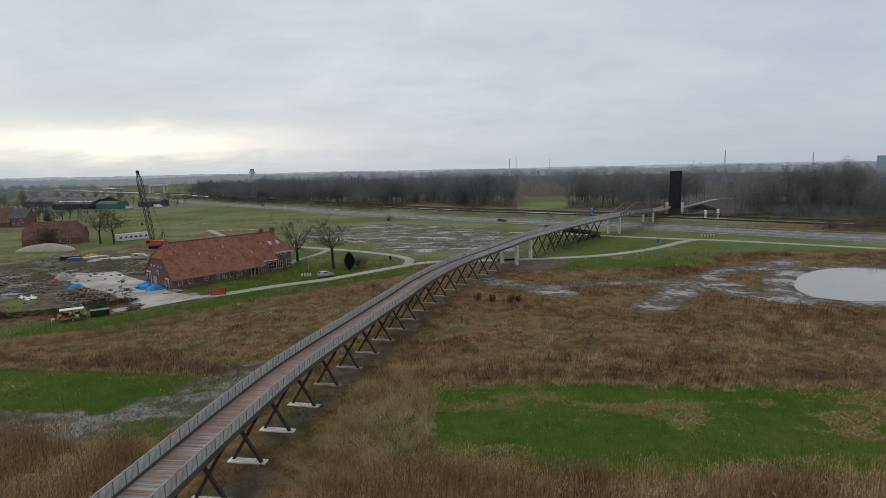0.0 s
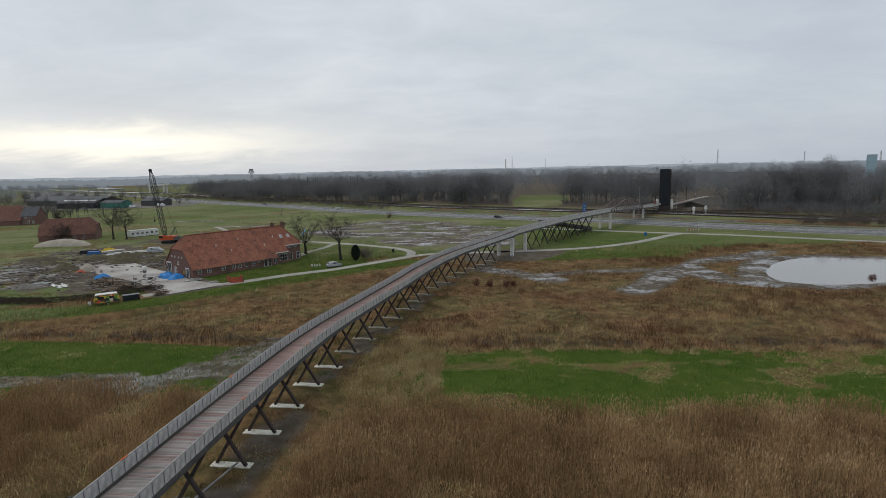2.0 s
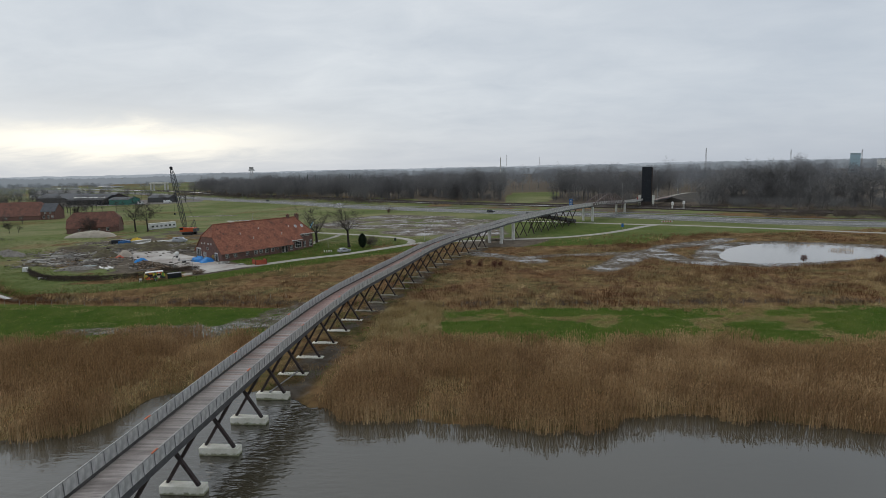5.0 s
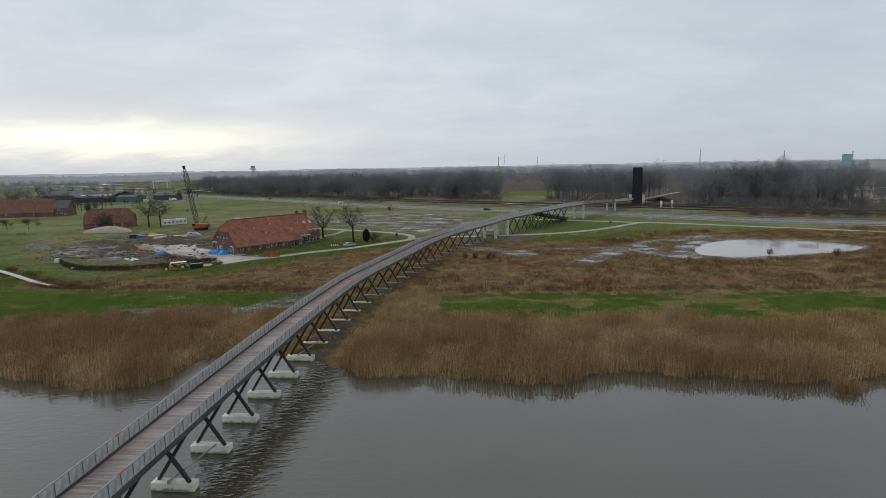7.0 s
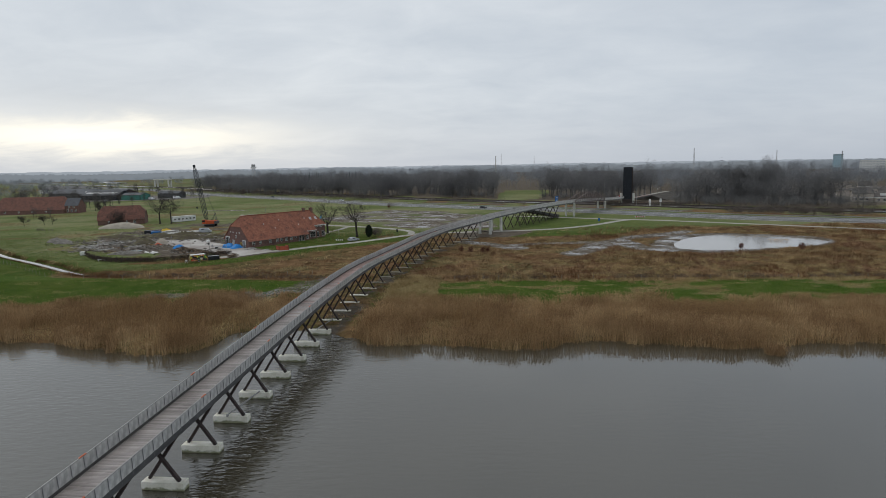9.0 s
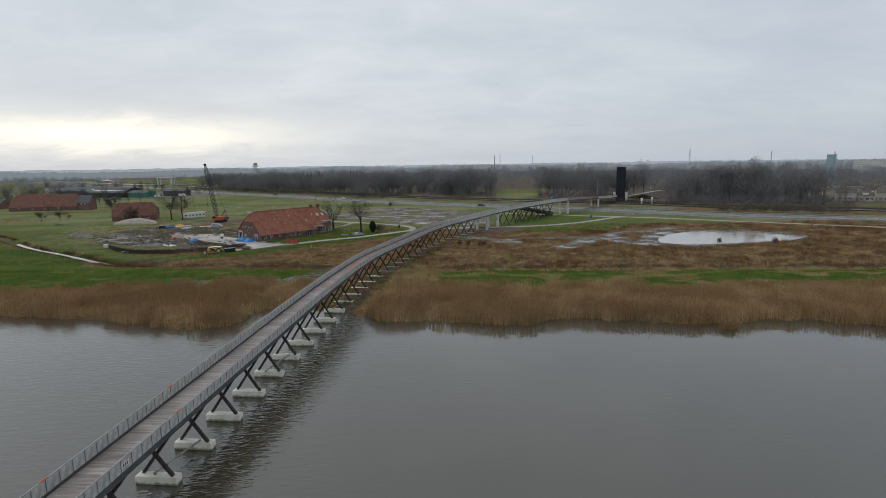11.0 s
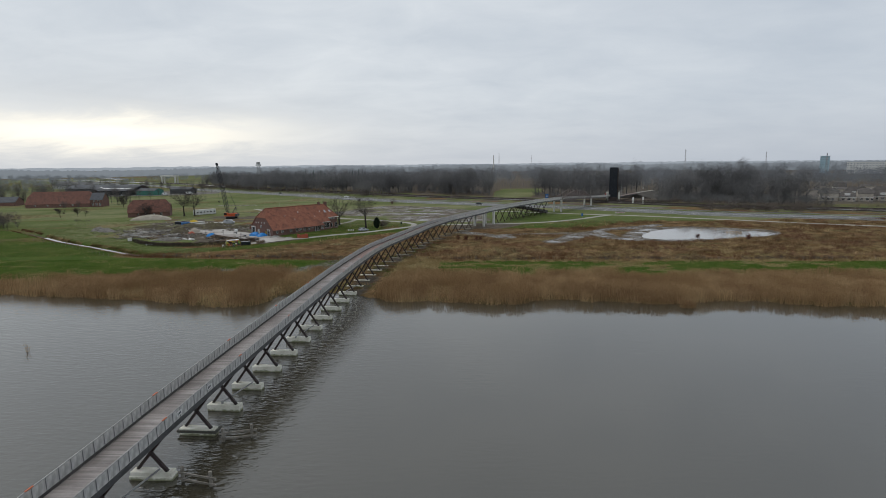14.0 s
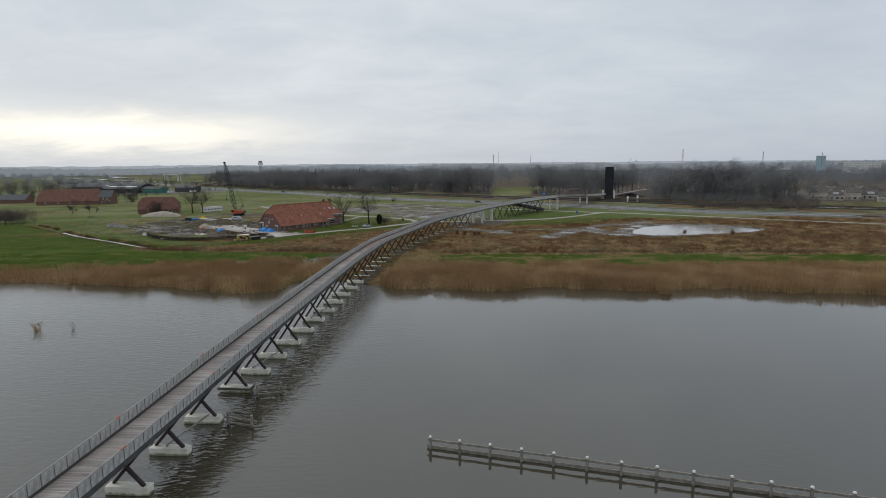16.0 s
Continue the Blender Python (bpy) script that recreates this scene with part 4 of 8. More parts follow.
def scatter(name, variants, pts, material, label, category="trees", rs=1):
    """Many plants joined into one mesh: each a turned and scaled copy of a variant."""
    r = np.random.RandomState(rs)
    Vs, Fs, o = [], [], 0
    for x, y, z, k in pts:
        V, F = variants[r.randint(len(variants))]
        a = r.rand() * 6.283
        c, s = math.cos(a), math.sin(a)
        kx = k * (0.85 + 0.3 * r.rand())
        P = np.column_stack([(V[:, 0] * c - V[:, 1] * s) * kx + x, (V[:, 0] * s + V[:, 1] * c) * kx + y, V[:, 2] * k + z])
        Vs.append(P)
        Fs.append(F + o)
        o += len(V)
    me = big_mesh(name, np.concatenate(Vs), np.concatenate(Fs), material)
    return tagged(new(name, me), label, category, kind="stuff")


def wood_variant(seed, h, crown_lo, crown_r, n_twig, tw, tl, stems=9, trunk=0.10):
    """A far bare tree, one unit = one metre: trunk, limbs that fan out into lobes, and a fine haze of twigs on them."""
    r = np.random.RandomState(seed)
    V, F = [], []

    def tri(a, b, c):
        o = len(V)
        V.extend([a, b, c])
        F.append((o, o + 1, o + 2))

    def stick(a, b, w0, w1):
        a, b = np.array(a, float), np.array(b, float)
        for ang in (0.0, 1.57):
            s = np.array([math.cos(ang), math.sin(ang), 0])
            tri(a - s * w0, a + s * w0, b + s * w1)
            tri(a - s * w0, b + s * w1, b - s * w1)

    lean = r.randn(2) * 0.03 * h
    if crown_lo > 0.5:
        stick((0, 0, -0.3), (lean[0], lean[1], h * 0.62), trunk, 0.04)
    mid, half = (crown_lo + h) / 2, (h - crown_lo) / 2
    n_lobe = 9
    lobes = []
    for i in range(n_lobe):
        a = 2.4 * i + r.rand() * 0.7
        z = -0.62 + 1.18 * (i + 0.5) / n_lobe
        q = math.sqrt(max(0.05, 1 - z * z)) * (0.42 + 0.22 * r.rand())
        lobes.append(np.array([math.cos(a) * q, math.sin(a) * q, z]))
    for i in range(stems):
        l = lobes[i % len(lobes)]
        z0 = crown_lo * 0.7 + (0.10 + 0.35 * r.rand()) * (h - crown_lo)
        k = 0.7 + 0.35 * r.rand()
        stick((0, 0, min(z0, mid + half * l[2])), (l[0] * crown_r * k + r.randn() * 0.3, l[1] * crown_r * k + r.randn() * 0.3, mid + half * l[2] + 0.04 * h * r.rand()), 0.09, 0.02)
    for i in range(n_twig):
        l = lobes[r.randint(len(lobes))]
        d = r.randn(3)
        d /= np.linalg.norm(d)
        q = l + d * (0.33 * r.rand() ** 0.4)
        n = np.linalg.norm(q)
        if n > 1.0:
            q *= (0.86 + 0.14 * r.rand()) / n
        c = np.array([q[0] * crown_r, q[1] * crown_r, mid + half * q[2]])
        d = d * 0.6 + np.array([l[0] * 0.5, l[1] * 0.5, 0.15]) + r.randn(3) * 0.5
        fine = 1.0 if n < 0.72 else 0.62
        d *= fine * tl * (0.5 + r.rand()) / np.linalg.norm(d)
        s = np.cross(d, r.randn(3))
        s *= fine * tw / (np.linalg.norm(s) + 1e-6)
        tri(c - s, c + s, c + d)
    return np.array(V), np.array(F)


def offset_line(line, off):
    P = smooth_line(line, 8)
    T = np.gradient(P, axis=0)
    T /= np.linalg.norm(T, axis=1)[:, None]
    return P + np.stack([T[:, 1], -T[:, 0]], 1) * off


def on_line(pts, s, off):
    """Place at arc length s along a polyline, off metres to its right."""
    P = np.asarray(pts, float)
    A = np.concatenate([[0], np.cumsum(np.linalg.norm(np.diff(P, axis=0), axis=1))])
    x, y = np.interp(s, A, P[:, 0]), np.interp(s, A, P[:, 1])
    i = min(max(np.searchsorted(A, s), 1), len(P) - 1)
    t = (P[i] - P[i - 1]) / np.linalg.norm(P[i] - P[i - 1])
    return x + t[1] * off, y - t[0] * off, t


# ---- woods behind the motorway ----
MW = smooth_line(MOTORWAY, 6)
WOODS = [wood_variant(20 + i, 18.5 + 2.2 * (i % 4), 1.4 + 0.8 * (i % 3), 5.8 + 0.8 * (i % 3), 900, 0.10, 0.95, stems=16, trunk=0.22) for i in range(8)]
WOODS_BACK = [wood_variant(40 + i, 19 + 2 * (i % 3), 4.0, 6.6 + 0.6 * (i % 3), 420, 0.14, 1.0, stems=2) for i in range(6)]
SCRUB = [wood_variant(60 + i, 4.2, 0.2, 2.4, 260, 0.03, 0.9, stems=5) for i in range(4)]
# woodland grey lifted and cooled, so haze is part of the base colour
M_WOOD = thin(mat("haze_greyed_woodland", (0.205, 0.204, 0.204), (0.125, 0.125, 0.128), 0.03, 0.95, per_island=0.06), 0.3)
M_WOOD2 = mat("brown_winter_scrub", (0.150, 0.122, 0.104), (0.092, 0.078, 0.070), 0.05, 0.95, per_island=0.25)
CLEARING = [(38, 380), (66, 372), (76, 400), (95, 470), (100, 520), (62, 520), (44, 440)]
BEYOND = [(108, 296), (140, 300), (215, 366), (205, 392), (160, 372), (130, 345), (112, 325)]


def beyond_canal(x, y):
    """Well behind the canal and its quay."""
    return inside(x, y, [tuple(p) for p in MW] + [(2000, 3000), (-1400, 3000)]) < -70


def woods():
    r = np.random.RandomState(5)
    x, y = r.uniform(-420, 560, 26000), r.uniform(120, 900, 26000)
    d = seg_dist(x, y, [tuple(p) for p in MW])
    beyond = inside(x, y, [tuple(p) for p in MW] + [(2000, 3000), (-1400, 3000)]) < 0
    edge = np.interp(x, [-420, -120, -70, -30, 40, 150, 240, 560], [26, 26, 26, 92, 84, 86, 66, 70])
    edge = edge + (vnoise(x, y, 30) - 0.5) * 26
    ok = beyond & (d > edge) & (d < edge + 300)
    ok &= (inside(x, y, CLEARING) > 4) & (inside(x, y, BEYOND) > 0)
    ok &= ~((x > 226 - 0.0 * y) & (y < 378)) | (r.rand(len(x)) < 0.02)
    ok &= x > -330
    x, y, d, edge = x[ok], y[ok], d[ok], edge[ok]
    u = r.rand(len(x))
    k = (0.70 + 0.24 * r.rand(len(x)) + 0.30 * (vnoise(x + 17, y, 34) - 0.4)) * np.interp(d - edge, [0, 25], [0.78, 1.0]) * np.interp(x, [-60, 60], [1.10, 1.25])
    pts = np.column_stack([x, y, np.zeros(len(x)), k])
    front = (d - edge < 75) & (u < 0.50)
    back = (d - edge >= 75) & (u < 0.14)
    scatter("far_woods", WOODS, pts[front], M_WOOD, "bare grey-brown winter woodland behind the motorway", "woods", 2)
    # back rows are paler and bluer than the front: haze put into the colour
    scatter("far_woods", WOODS_BACK, pts[back], thin(mat("haze_paled_deep_woodland", (0.27, 0.282, 0.298), (0.180, 0.189, 0.202), 0.03, 0.95, per_island=0.06), 0.3), "deep bare winter woodland stretching to the horizon", "woods", 7)
    rim = np.nonzero((d - edge < 12) & (x > -60))[0][:620]
    under = [(x[i] + r.randn() * 2.5, y[i] + r.randn() * 2.5, 0, r.uniform(0.9, 1.8)) for i in rim for _ in (0,)]
    under += [(r.uniform(236, 330), r.uniform(250, 335), 0, r.uniform(0.35, 0.8)) for _ in range(90)]
    for _ in range(420):
        ux, uy = r.uniform(128, 238), r.uniform(252, 352)
        if inside(ux, uy, BEYOND) > 3 and beyond_canal(ux, uy):
            under.append((ux, uy, 0, r.uniform(0.8, 1.7)))
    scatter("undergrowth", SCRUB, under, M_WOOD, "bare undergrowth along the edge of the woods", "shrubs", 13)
    # scrub along the verge
    pts = []
    for px, py in zip(MW[:, 0], MW[:, 1]):
        if -330 < px < -60:
            for _ in range(3):
                off = r.uniform(15, 27)
                i = np.argmin(np.hypot(MW[:, 0] - px, MW[:, 1] - py))
                t = (MW[min(i + 1, len(MW) - 1)] - MW[i - 1])
                t /= np.linalg.norm(t)
                pts.append((px - t[1] * off + r.randn() * 2, py + t[0] * off + r.randn() * 2, 0, r.uniform(0.7, 1.6)))
        elif -60 < px < 300:
            for _ in range(1 if px < 60 else 2):
                if r.rand() < (0.45 if px < 120 else 0.9):
                    off = r.uniform(20, 38) if px < 60 else r.uniform(60, 84)
                    if px > 135:
                        off = r.uniform(16, 44)
                    i = np.argmin(np.hypot(MW[:, 0] - px, MW[:, 1] - py))
                    t = (MW[min(i + 1, len(MW) - 1)] - MW[i - 1])
                    t /= np.linalg.norm(t)
                    pts.append((px - t[1] * off + r.randn() * 2, py + t[0] * off + r.randn() * 2, 0, r.uniform(0.5, 1.3) * (1.5 if px > 135 else 1.0)))
    for bx, by, k in ((-15, 338, 1.5), (-13, 335, 1.3), (3, 327, 1.6), (5, 329, 1.3), (12.5, 317, 1.1), (-40, 290, 1.2), (-38.5, 291, 1.0)):
        pts.append((bx, by, 0, k))
    for i in range(60):
        u = r.rand()
        pts.append((140 + 52 * u + r.randn() * 1.5, 222 - 24 * u + r.randn() * 2.5, 0, r.uniform(0.8, 1.5)))
    scatter("verge_scrub", SCRUB, pts, M_WOOD2, "low bare brown scrub along the motorway verge", "shrubs", 3)


woods()

# big old trees above the woods, and a row of dark firs


def far_tree(x, y, h, r, seed, label, group=""):
    V, F = wood_variant(seed, h, h * 0.14, r, 8000, 0.045, 1.3, stems=44, trunk=0.4)
    t = thing("tree", label, "tree", Matrix.Translation((x, y, 0)), group)
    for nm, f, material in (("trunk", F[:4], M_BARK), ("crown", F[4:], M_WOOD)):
        used, inv = np.unique(f.ravel(), return_inverse=True)
        ob = new(nm, big_mesh(nm, V[used], inv.reshape(-1, 3), material))
        ob.parent = t


for i, (x, y, h, r) in enumerate(((203, 303, 33.0, 13.0), (217, 313, 27.0, 9.5), (189, 308, 25.5, 8.5))):
    far_tree(x, y, h, r, 300 + i, "tall bare old tree standing above the woods", "tall trees")


def firs():
    r = np.random.RandomState(9)
    vs = []
    for s in range(3):
        V, F = [], []
        for i in range(420):
            z = r.rand() ** 0.7
            a = r.rand() * 6.283
            rad = (1 - z) * 2.6 * (0.6 + 0.5 * r.rand())
            c = np.array([rad * math.cos(a) * 0.6, rad * math.sin(a) * 0.6, z * 17 + 1])
            e = np.array([rad * math.cos(a) * 1.3, rad * math.sin(a) * 1.3, z * 17 + 0.3])
            w = np.array([-math.sin(a), math.cos(a), 0.3]) * 0.35
            o = len(V)
            V += [c - w, c + w, e]
            F.append((o, o + 1, o + 2))
        vs.append((np.array(V), np.array(F)))
    pts = [(-215 + i * 3.4 + r.randn() * 2.5, 620 + r.randn() * 8 - i * 2, 0, r.uniform(0.95, 1.25)) for i in range(34)]
    scatter("fir_row", vs, pts, mat("dark_fir_needles", (0.115, 0.135, 0.13), (0.085, 0.102, 0.098), 0.2, 0.9), "row of dark fir trees above the woods", "trees", 4)


firs()


# open land on either side of the far canal
RIVER_VALE = [(-345, 560), (-300, 560), (-660, 1060), (-900, 1400), (-1000, 1700), (-1250, 1700), (-900, 1300), (-560, 900)]


def distance():
    """Tree lines and fields fading out towards the horizon."""
    r = np.random.RandomState(15)
    lines = [((-1500, 900), (-420, 1080), 15), ((-900, 640), (-520, 900), 13), ((-620, 470), (-400, 520), 12), ((-420, 1010), (900, 1050), 19), ((300, 760), (1300, 640), 17), ((560, 420), (1400, 260), 15), ((420, 560), (1100, 420), 15), ((-330, 760), (-60, 900), 17), ((-700, 560), (-470, 640), 11), ((-1100, 620), (-700, 500), 12), ((-900, 420), (-480, 440), 11), ((-520, 300), (-380, 330), 10), ((-1400, 560), (-950, 500), 12), ((-300, 1350), (2200, 900), 24), ((-600, 1500), (1600, 1250), 22), ((-1500, 1000), (-500, 1300), 16), ((-800, 1400), (-300, 1450), 18), ((-1200, 760), (-640, 860), 14), ((500, 700), (1800, 300), 20), ((-1300, 1180), (-700, 1050), 15), ((-1000, 800), (-560, 760), 13), ((-760, 700), (-380, 690), 14), ((-900, 560), (-420, 590), 13), ((-1100, 980), (-480, 960), 15), ((-560, 420), (-400, 400), 11), ((-820, 480), (-520, 500), 12), ((-700, 380), (-430, 370), 12), ((250, 620), (800, 520), 23), ((300, 520), (760, 420), 20)]
    pts = []
    for (x0, y0), (x1, y1), h in lines:
        L = math.hypot(x1 - x0, y1 - y0)
        n = int(L / (8.5 if L < 1500 else 16))
        for i in range(n):
            t = (i + r.rand()) / n
            if vnoise(x0 + (x1 - x0) * t, y0 + (y1 - y0) * t, 90) < 0.26 or inside(x0 + (x1 - x0) * t, y0 + (y1 - y0) * t, RIVER_VALE) < 12:
                continue
            pts.append((x0 + (x1 - x0) * t + r.randn() * 9, y0 + (y1 - y0) * t + r.randn() * 14, 0, h / 21 * r.uniform(0.7, 1.15) * (1.0 if L < 1500 else 1.25)))
    far = [wood_variant(90 + i, 20, 0.4, 7.4, 230, 0.24, 1.6, stems=0) for i in range(5)]
    # twigs pale and bluish: the haze of distance is painted into their colour
    scatter("distant_tree_lines", far, pts, thin(mat("haze_tinted_tree_lines", (0.27, 0.29, 0.315), (0.21, 0.228, 0.25), 0.01, 0.95, per_island=0.05)), "distant bare tree lines across flat fields", "trees", 6)


distance()


def haze_ring(name, dist, h0, h1, jag, glow, seed, n):
    """Plain far backdrop: the rim of the land at the horizon, its grey-blue haze painted as glow."""
    V, F = [], []
    r = np.random.RandomState(seed)
    for i in range(n + 1):
        a = -1.35 + 2.7 * i / n
        h = h0 + h1 * vnoise(np.array([i * 1.0 + seed * 40]), np.array([0.0]), n / 40)[0] + jag * r.rand()
        V += [(dist * math.sin(a), dist * math.cos(a), -5), (dist * math.sin(a), dist * math.cos(a), h)]
        if i:
            F.append((2 * i - 2, 2 * i, 2 * i + 1, 2 * i - 1))
    mt = bpy.data.materials.new("painted_haze")
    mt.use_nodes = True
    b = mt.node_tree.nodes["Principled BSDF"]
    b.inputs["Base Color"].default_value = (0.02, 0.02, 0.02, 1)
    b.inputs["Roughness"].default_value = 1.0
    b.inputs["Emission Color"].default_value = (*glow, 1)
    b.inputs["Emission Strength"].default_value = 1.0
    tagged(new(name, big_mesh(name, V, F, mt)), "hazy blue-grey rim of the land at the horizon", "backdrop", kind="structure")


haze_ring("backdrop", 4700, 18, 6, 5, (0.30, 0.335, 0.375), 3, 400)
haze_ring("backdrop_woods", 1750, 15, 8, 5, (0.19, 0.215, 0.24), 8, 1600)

# ---- reeds and rough grass ----


def blades(name, x, y, z, h, w, lean, plume, material, label, category, rs):
    """Thin upright blades, each one triangle, with a plume where asked."""
    r = np.random.RandomState(rs)
    n = len(x)
    a = r.rand(n) * 6.283
    sx, sy = np.cos(a) * w / 2, np.sin(a) * w / 2
    lx, ly = r.randn(n) * lean * h, r.randn(n) * lean * h
    V = np.empty((n, 3, 3))
    V[:, 0] = np.column_stack([x - sx, y - sy, z])
    V[:, 1] = np.column_stack([x + sx, y + sy, z])
    V[:, 2] = np.column_stack([x + lx, y + ly, z + h])
    V = V.reshape(-1, 3)
    if plume:
        pw, ph = plume
        b = r.rand(n) * 6.283
        tx, ty, tz = x + lx * 0.9, y + ly * 0.9, z + h * (0.93 - ph / 2.2)
        P = np.empty((n, 3, 3))
        P[:, 0] = np.column_stack([tx - np.cos(b) * pw, ty - np.sin(b) * pw, tz])
        P[:, 1] = np.column_stack([tx + np.cos(b) * pw, ty + np.sin(b) * pw, tz + 0.05])
        P[:, 2] = np.column_stack([tx + lx * 0.12 + 0.05, ty + ly * 0.12, tz + ph * (0.8 + 0.5 * r.rand(n))])
        V = np.concatenate([V, P.reshape(-1, 3)])
    me = big_mesh(name, V, np.arange(len(V)).reshape(-1, 3), material)
    return tagged(new(name, me), label, category, kind="stuff")


def straw(name, c0, c1, c2, russet=None):
    """Dry stalk colours that change from patch to patch and stalk to stalk."""
    mt = bpy.data.materials.new(name)
    mt.use_nodes = True
    nt = mt.node_tree
    N, L = nt.nodes.new, nt.links.new
    b = nt.nodes["Principled BSDF"]
    b.inputs["Roughness"].default_value = 0.9
    b.inputs["Specular IOR Level"].default_value = 0.03
    geo = N("ShaderNodeNewGeometry")
    n = N("ShaderNodeTexNoise")
    n.inputs["Scale"].default_value, n.inputs["Detail"].default_value = 0.17, 7
    n.inputs["Roughness"].default_value = 0.62
    L(geo.outputs["Position"], n.inputs["Vector"])
    r = N("ShaderNodeValToRGB")
    e = r.color_ramp.elements
    e[0].position, e[0].color = 0.40, (*c0, 1)
    e[1].position, e[1].color = 0.63, (*c2, 1)
    m = r.color_ramp.elements.new(0.5)
    m.color = (*c1, 1)
    L(n.outputs["Fac"], r.inputs[0])
    col = r.outputs[0]
    if russet:
        # whole stands that are redder and darker than the rest
        n2, r2, mx = N("ShaderNodeTexNoise"), N("ShaderNodeValToRGB"), N("ShaderNodeMix")
        n2.inputs["Scale"].default_value, n2.inputs["Detail"].default_value = 0.045, 5
        L(geo.outputs["Position"], n2.inputs["Vector"])
        r2.color_ramp.elements[0].position, r2.color_ramp.elements[1].position = 0.47, 0.60
        L(n2.outputs["Fac"], r2.inputs[0])
        mx.data_type = "RGBA"
        L(r2.outputs[0], mx.inputs[0])
        L(col, mx.inputs[6])
        mx.inputs[7].default_value = (*russet, 1)
        col = mx.outputs[2]
    h = N("ShaderNodeHueSaturation")
    mr = N("ShaderNodeMapRange")
    L(geo.outputs["Random Per Island"], mr.inputs[0])
    mr.inputs[3].default_value, mr.inputs[4].default_value = 0.62, 1.38
    L(mr.outputs[0], h.inputs["Value"])
    L(col, h.inputs["Color"])
    L(h.outputs[0], b.inputs["Base Color"])
    return mt


M_REED = straw("dry_reed", (0.30, 0.192, 0.102), (0.40, 0.268, 0.145), (0.51, 0.365, 0.205), (0.335, 0.218, 0.112))
M_ROUGH = straw("dry_rough_grass", (0.105, 0.066, 0.038), (0.26, 0.165, 0.085), (0.56, 0.42, 0.235), (0.145, 0.075, 0.040))
M_GREEN = straw("green_grass_blades", (0.052, 0.112, 0.012), (0.090, 0.150, 0.020), (0.160, 0.190, 0.050))
M_OLIVE = straw("olive_rough_grass", (0.082, 0.118, 0.028), (0.125, 0.148, 0.044), (0.25, 0.225, 0.10))
M_PALE = straw("bleached_grass", (0.34, 0.255, 0.125), (0.42, 0.325, 0.165), (0.48, 0.385, 0.21))


def bridge_x(y):
    return np.interp(y, LINE[:, 1], LINE[:, 0])


def plant():
    r = np.random.RandomState(21)
    # reed belts on the shore
    n = 620000
    x, y = r.uniform(-190, 190, n), r.uniform(8, 62, n)
    s = shore_y(x)
    edge = (fbm(x, y, 6) - 0.5) * 3.4
    back = strip_mid(x) - strip_half(x) - edge * 0.5
    ok = (y > s - 0.9 + edge * 0.35) & (y < back)
    bx = bridge_x(y)
    gap_l, gap_r = np.interp(y, [18, 30, 50], [12, 9, 7.5]), np.interp(y, [18, 30, 50], [5.0, 6.0, 9.0])
    ok &= (x < bx - gap_l + edge) | (x > bx + gap_r + edge)
    wet = inside(x, y, [(-52, 52), (-30, 48), (-24, 62), (-27, 70), (-36, 66), (-60, 54)])
    ok &= wet > -1
    ok &= r.rand(n) < np.where(np.abs(x - 5) < 95, 1.0, 0.5) * np.where(fbm(x + 50, y, 5) < 0.30, 0.35, 1.0)
    x, y = x[ok], y[ok]
    h = (1.75 + 0.9 * r.rand(len(x))) * (0.75 + 0.5 * fbm(x, y, 14))
    lodged = sstep(0.60, 0.68, fbm(x + 400, y + 70, 11))
    h *= 1 - 0.45 * lodged
    h *= 0.72 + 0.5 * vnoise(x, y, 1.1)
    flat = (lodged > 0.5) & (r.rand(len(x)) < 0.6)
    xf, yf = x[flat], y[flat]
    blades("lodged_reed", xf, yf, np.maximum(ground_height(xf, yf), WATER) + 0.45 + 0.35 * r.rand(len(xf)), 0.25 + 0.45 * r.rand(len(xf)), 0.05, 0.8, None, M_PALE, "pale lodged reeds lying flat", "reeds", 11)
    x, y, h = x[~flat], y[~flat], h[~flat]
    blades("reed_belt", x, y, np.maximum(ground_height(x, y), WATER - 0.3), h, 0.05, 0.10, (0.05, 0.28), M_REED, "tall dry golden-brown reeds along the lake shore", "reeds", 1)
    # rough brown grass on the flat behind
    n = 560000
    x, y = r.uniform(-130, 230, n), r.uniform(62, 172, n)
    g, m, w = cover_at(x, y)
    dens = (1 - 0.9 * g) * (1 - m) * np.clip(0.25 + 1.5 * (fbm(x, y, 4) - 0.25), 0.05, 1)
    ok = (r.rand(n) < dens) & (inside(x, y, POND) > 1.0) & (y - strip_mid(x) > strip_half(x) - 1.0)
    for ln in (FARM_ROAD, ALONG_PATH, NORTH_LANE):
        ok &= seg_dist(x, y, ln) > 3.2
    ok &= np.abs(x - bridge_x(y) - 0.4) > np.interp(y, [70, 95], [3.4, 1.6])
    ok &= (seg_dist(x, y, DITCH) > 2.4)
    nd = seg_dist(x, y, DITCH) < 5.5
    ok &= (~((x < -95) & (y > 76)) & ~((x < -52) & (y > 104))) | nd
    x, y = x[ok], y[ok]
    tall = sstep(0.5, 0.62, fbm(x + 33, y + 8, 16))
    tall = np.maximum(tall, 1.3 * np.exp(-((y - strip_mid(x) - strip_half(x) - 2.4) / 3.0) ** 2) * vnoise(x, y, 5))
    h = (0.35 + 0.45 * r.rand(len(x))) * (0.7 + 0.9 * tall) * (0.35 + 1.5 * vnoise(x, y, 1.4) ** 1.5)
    blades("rough_grass", x, y, ground_height(x, y) - 0.02, h, 0.075, 0.30, None, M_ROUGH, "rough dry brown marsh grass and sedge", "grass", 2)
    # mown strip and verges
    n = 330000
